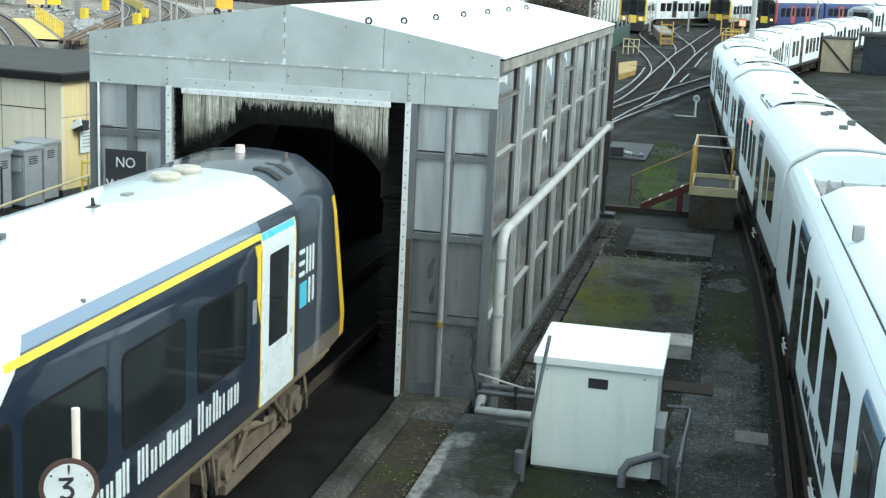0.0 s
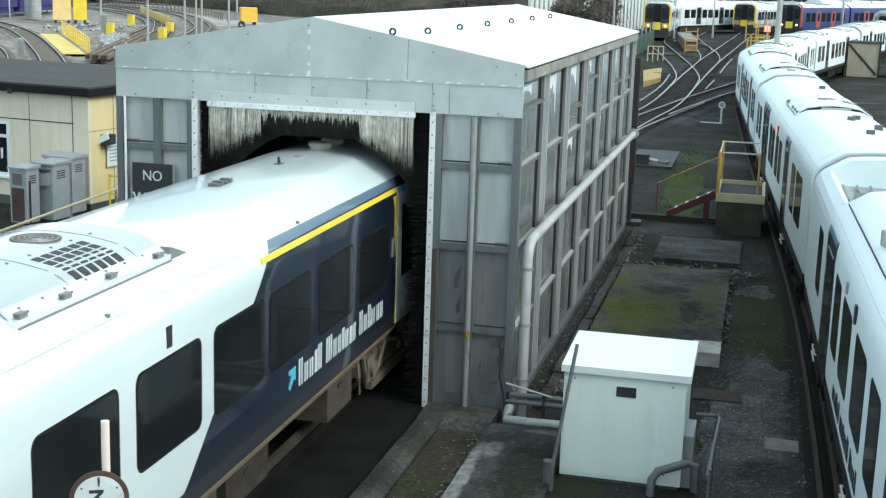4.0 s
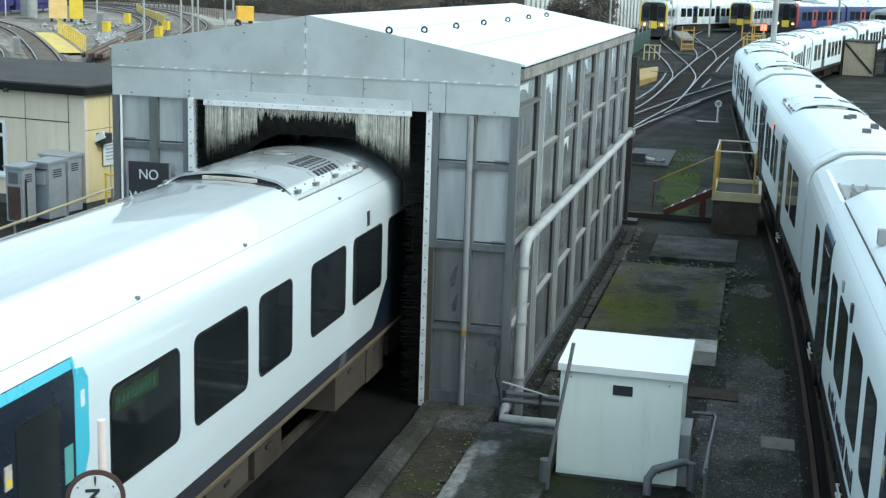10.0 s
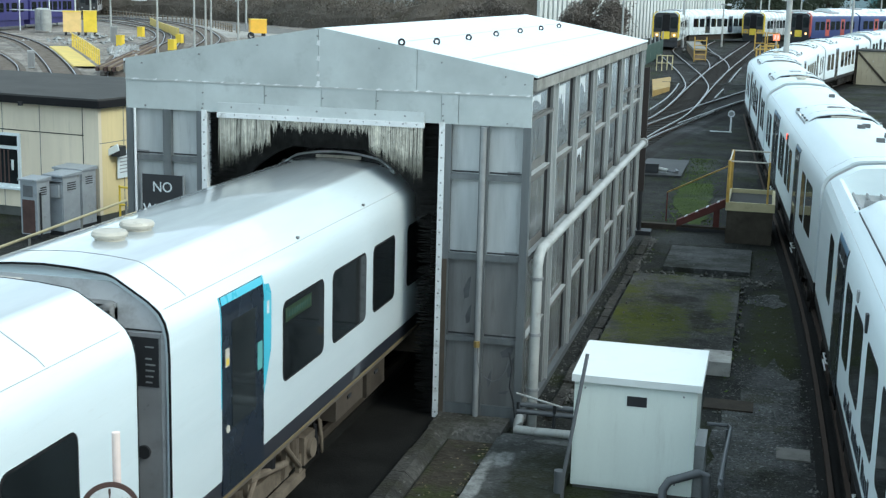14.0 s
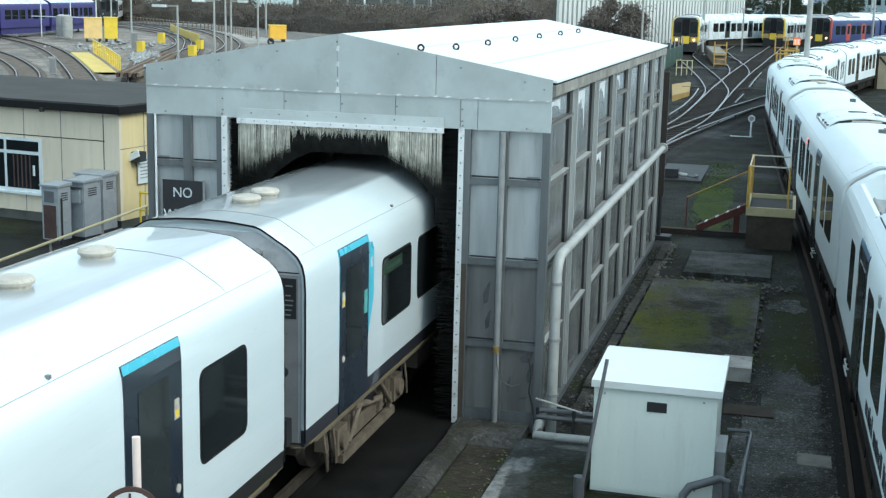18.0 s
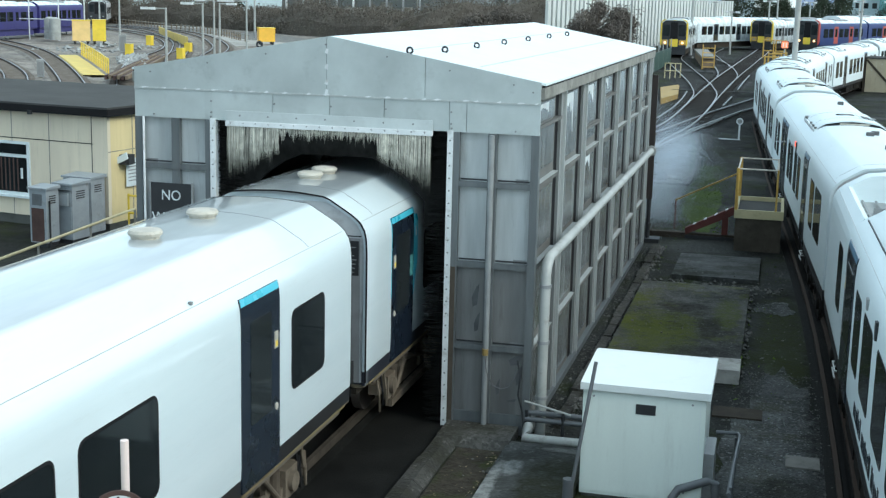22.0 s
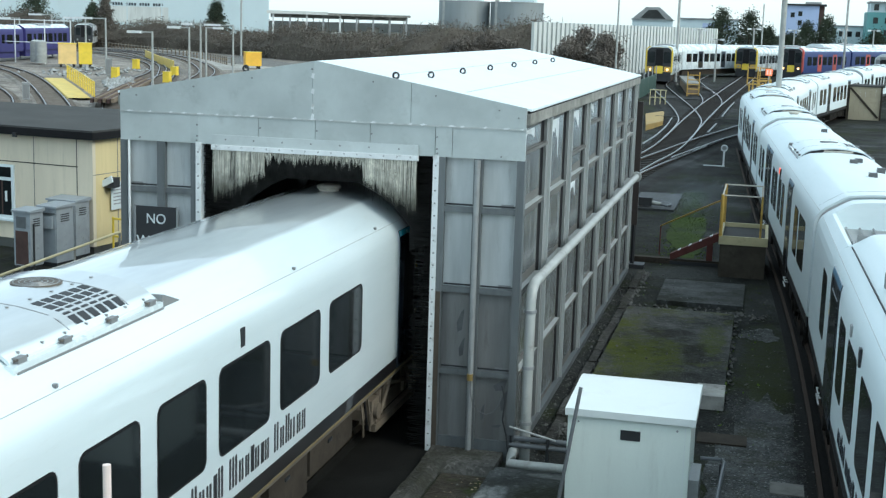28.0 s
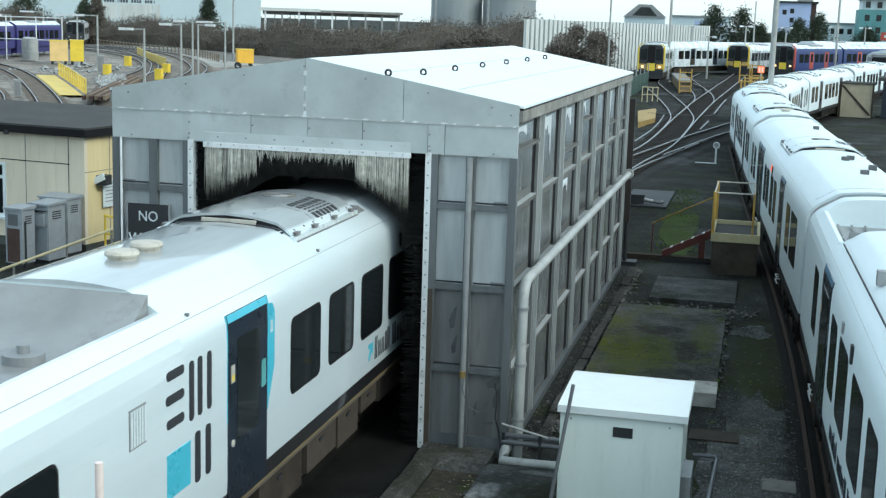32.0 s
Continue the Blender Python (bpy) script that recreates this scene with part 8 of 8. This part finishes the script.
def build_buildings():
    b = thing("factory", "large pale clad factory hall", "building", (-122, 250, 1.3), 22)
    part("wall", box(-75, 21, 0, 30, 0, 14), FACTORY, b)
    part("roof", box(-76, 21.5, -.5, 30, 14, 14.6), FACTORY, b)
    for k in range(4):
        for j in range(4):
            part("window", box(-13.0 + k * 2.9 + j * .58, -12.6 + k * 2.9 + j * .58, -.06, 0, 7.2, 7.8), NAVY, b)
    for k in range(12):
        part("cladding_rib", box(-70 + k * 7.5, -69.8 + k * 7.5, -.08, 0, 0, 14), FACTORY, b)
    part("pale_band", box(-16, -1, -.05, 0, 3.5, 7.0), CORR, b)
    d = thing("open_shed", "long low canopy shed with pale posts", "building", (-62, 190, 1.3), 18)
    part("roof", box(-13, 10.5, -1, 14, 6.2, 6.55), CORR, d)
    part("roof_edge", box(-13.1, -3, -1.15, -1, 6.2, 6.7), CORR, d)
    part("roof_edge", box(-3, 10.6, -1.12, -1, 6.15, 6.5), TRIM, d)
    part("back_wall", box(-13, 10.5, 11, 11.3, 0, 3.4), FACTORY_DARK, d)
    for k in range(9):
        part("post", box(-12.2 + k * 2.75, -11.9 + k * 2.75, -.8, -.5, 0, 6.2), WHITE_STRIP if k in (0, 2, 4) else GREY, d)
        part("rear_post", box(-11 + k * 2.6, -10.85 + k * 2.6, 8, 8.2, 0, 6.2), TRIM, d)
    part("beam", box(-13, 10.5, 7.9, 8.3, 5.6, 6.2), FACTORY_DARK, d)
    for x, w, h in ((-8.0, 1.4, 3.2), (-2.6, 3.6, 3.4), (3.5, 2.0, 4.4), (7.5, 1.5, 3.6)):
        part("crate", box(x, x + w, 3, 6, 0, h), CORR if w > 3 else TRIM, d, bevel=.05)
    for x, r in ((-46.0, 4.5), (-36.6, 4.6)):
        t = thing("storage_silo", "squat grey sheet metal storage tank", "tank", (x, 207.5, 1.3), group="grey storage tanks")
        part("drum", rod((0, 0, 0), (0, 0, 9.2), r, 40), TANK, t, smooth=True)
        part("rim", rod((0, 0, 9.2), (0, 0, 9.4), r + .08, 40), GREY, t)
        part("ladder", box(-r * .62 - .3, -r * .62 + .3, -r * .80, -r * .70, 0, 10.4), PIPE, t)
        part("top_house", box(-r * .2, r * .7, -1.5, 1.5, 9.4, 11.2), FACTORY, t)
    f = thing("corrugated_fence", "tall weathered white corrugated fence", "fence", kind="structure")
    a, c = Vector((-17.1, 115.5)), Vector((-0.9, 181.0))
    n = 55
    for k in range(n):
        p, q = a.lerp(c, k / n), a.lerp(c, (k + .62) / n)
        part("fence_sheet", prism([(p.x, p.y), (q.x, q.y), (q.x - .3, q.y + .1), (p.x - .3, p.y + .1)], "z", 1.3, 7.2), CORR, f)
        r = a.lerp(c, (k + 1) / n)
        part("fence_flute", prism([(q.x - .25, q.y), (r.x - .25, r.y), (r.x - .4, r.y), (q.x - .4, q.y)], "z", 1.3, 7.15), GREY, f)
    h = thing("grey_hall", "grey hall with a glazed gable roof", "building", (-19.5, 280, 1.3), 4)
    part("wall", box(-4.5, 4.5, 0, 12, 0, 7.6), FACTORY, h)
    part("roof", prism([(-4.8, 7.6), (4.8, 7.6), (1.5, 10.4), (-1.5, 10.4)], "y", -.4, 12), GREY, h)
    part("glazing", prism([(-2.8, 7.9), (2.8, 7.9), (1.0, 9.8), (-1.0, 9.8)], "y", -.46, -.4), GLASS_DIM, h)
    h2 = thing("low_hall", "long pale low hall with a band of windows", "building", (-5.5, 282, 1.3), 2)
    part("wall", box(-8, 5, 0, 12, 0, 8.0), FACTORY, h2)
    part("window_band", box(-3, 3, -.05, 0, 5.8, 7.2), BLUE_WALL, h2)
    part("roof", box(-8.3, 5.3, -.3, 12, 8.0, 8.3), GREY, h2)
    u = thing("blue_block", "pale blue rendered block with a dark flat roof", "building", (13.4, 300, 1.3), 0)
    part("wall", box(-4.3, 3.6, 0, 10, 0, 12.0), BLUE_WALL, u)
    part("side_bay", box(3.6, 4.8, 0.5, 10, 0, 12.0), BROWN, u)
    part("roof", box(-4.9, 5.2, -.5, 10.5, 12.0, 12.4), DARK, u)
    part("parapet", box(0.5, 4.0, 1, 6, 12.4, 12.9), GREY, u)
    for x, z in ((-2.3, 9.3), (-0.6, 9.6), (-0.6, 7.5)):
        part("window", box(x - .45, x + .45, -.05, 0, z, z + 1.1), GLASS, u)
    part("porch", box(-1.0, 3.8, -2.5, 0, 0, 6.2), CORR, u)
    t = thing("teal_tower", "teal clad tower with a pale top storey", "building", (31.0, 280, 1.3), 0)
    part("wall", box(-4.6, 6, 0, 10, 0, 10.6), TEAL_WALL, t)
    part("top_storey", box(-4.0, 6, .3, 10, 10.6, 12.6), FACTORY, t)
    part("roof", box(-4.3, 6.2, -.2, 10, 12.6, 12.9), GREY, t)
    for x in (-2.8, -0.4, 2.0):
        for z in (3.0, 5.6, 8.2, 11.0):
            part("window", box(x - .5, x + .5, -.06, 0, z, z + 1.3), GLASS_DIM, t)
    s = thing("red_sign_tower", "small red sign on a pale kiosk", "sign", (28, 225, 1.3))
    part("kiosk", box(-1.4, 1.2, 0, 2, 0, 4.2), CORR, s)
    part("board", box(-1.2, 1.0, -.1, 0, 4.4, 5.8), TRAIN_RED, s)
    part("text_bar", box(-.6, .4, -.12, -.1, 4.9, 5.3), WHITE_PAINT, s)
    m = thing("low_terrace", "pale low buildings on the skyline", "building", (22.5, 290, 1.3))
    part("wall", box(-3.5, 4, 0, 10, 0, 7.4), FACTORY, m)
    part("roof", box(-3.8, 4.3, -.3, 10, 7.4, 7.7), GREY, m)
    for k in range(4):
        part("window", box(-3 + k * 1.8, -2 + k * 1.8, -.05, 0, 5.2, 6.4), GLASS_DIM, m)


build_buildings()


def motions():
    """The train rolls slowly forward through the wash."""
    ride = [
    (0, -4.93), (0.5, -4.31), (1, -3.69), (1.5, -3.07), (2, -2.45), (2.5, -1.82), (3, -1.21), (3.5, -0.61), (4,
    -0.01), (4.5, 0.58), (6.5, 2.87), (7, 3.42), (7.5, 3.98), (8, 4.56), (8.5, 5.15), (9, 5.73), (9.5, 6.31), (10,
    6.86), (10.5, 7.41), (11, 7.94), (11.5, 8.46), (12, 8.97), (12.5, 9.46), (13, 9.93), (13.5, 10.39), (14,
    10.84), (14.5, 11.28), (15, 11.72), (15.5, 12.14), (17.5, 13.64), (18, 13.98), (18.5, 14.30), (19, 14.63),
    (19.5, 14.95), (20, 15.29), (20.5, 15.65), (21, 16.02), (21.5, 16.41), (22, 16.82), (22.5, 17.24), (23,
    17.69), (23.5, 18.15), (24, 18.64), (24.5, 19.15), (25, 19.69), (25.5, 20.30), (27.5, 23.01), (28, 23.74),
    (28.5, 24.54), (29, 25.39), (29.5, 26.30), (30, 27.22), (30.5, 28.11), (31, 28.97), (31.5, 29.81), (32, 30.65)
    ]
    walk(cab_car, [(t, pose(0, -7.6 + s, 0)) for t, s in ride])
    walk(second_car, [(t, pose(0, -31.15 + s, 0)) for t, s in ride])
    # spray drifts out of the shed's far door, hangs over the siding and settles into the ground
    for k, puff in enumerate(puffs):
        d = 0.9 * k
        walk(puff, [(0, pose(1.0, 12.0 - k, 1.4)), (17.9 + d, pose(1.2, 13.5 - k, 1.4)), (19.2 + d, pose(1.7, 17.5, 0.9)), (20.0 + d, pose(2.8, 21.5, 0.7)), (20.9 + d, pose(3.2 + .2 * k, 24.5 + k, 1.4)),
                    (23.3, pose(3.2 + .45 * k, 27.5 + 2.5 * k, 1.8)), (25.5, pose(3.7 + .5 * k, 30.0 + 2.5 * k, 1.0)),
                    (27.5, pose(4.2 + .4 * k, 32.0 + 2.5 * k, -0.1)), (29.5, pose(4.5 + .4 * k, 33.0 + 2.5 * k, -2.9)), (32, pose(4.5 + .4 * k, 33.5 + 2.5 * k, -3.2))])


motions()
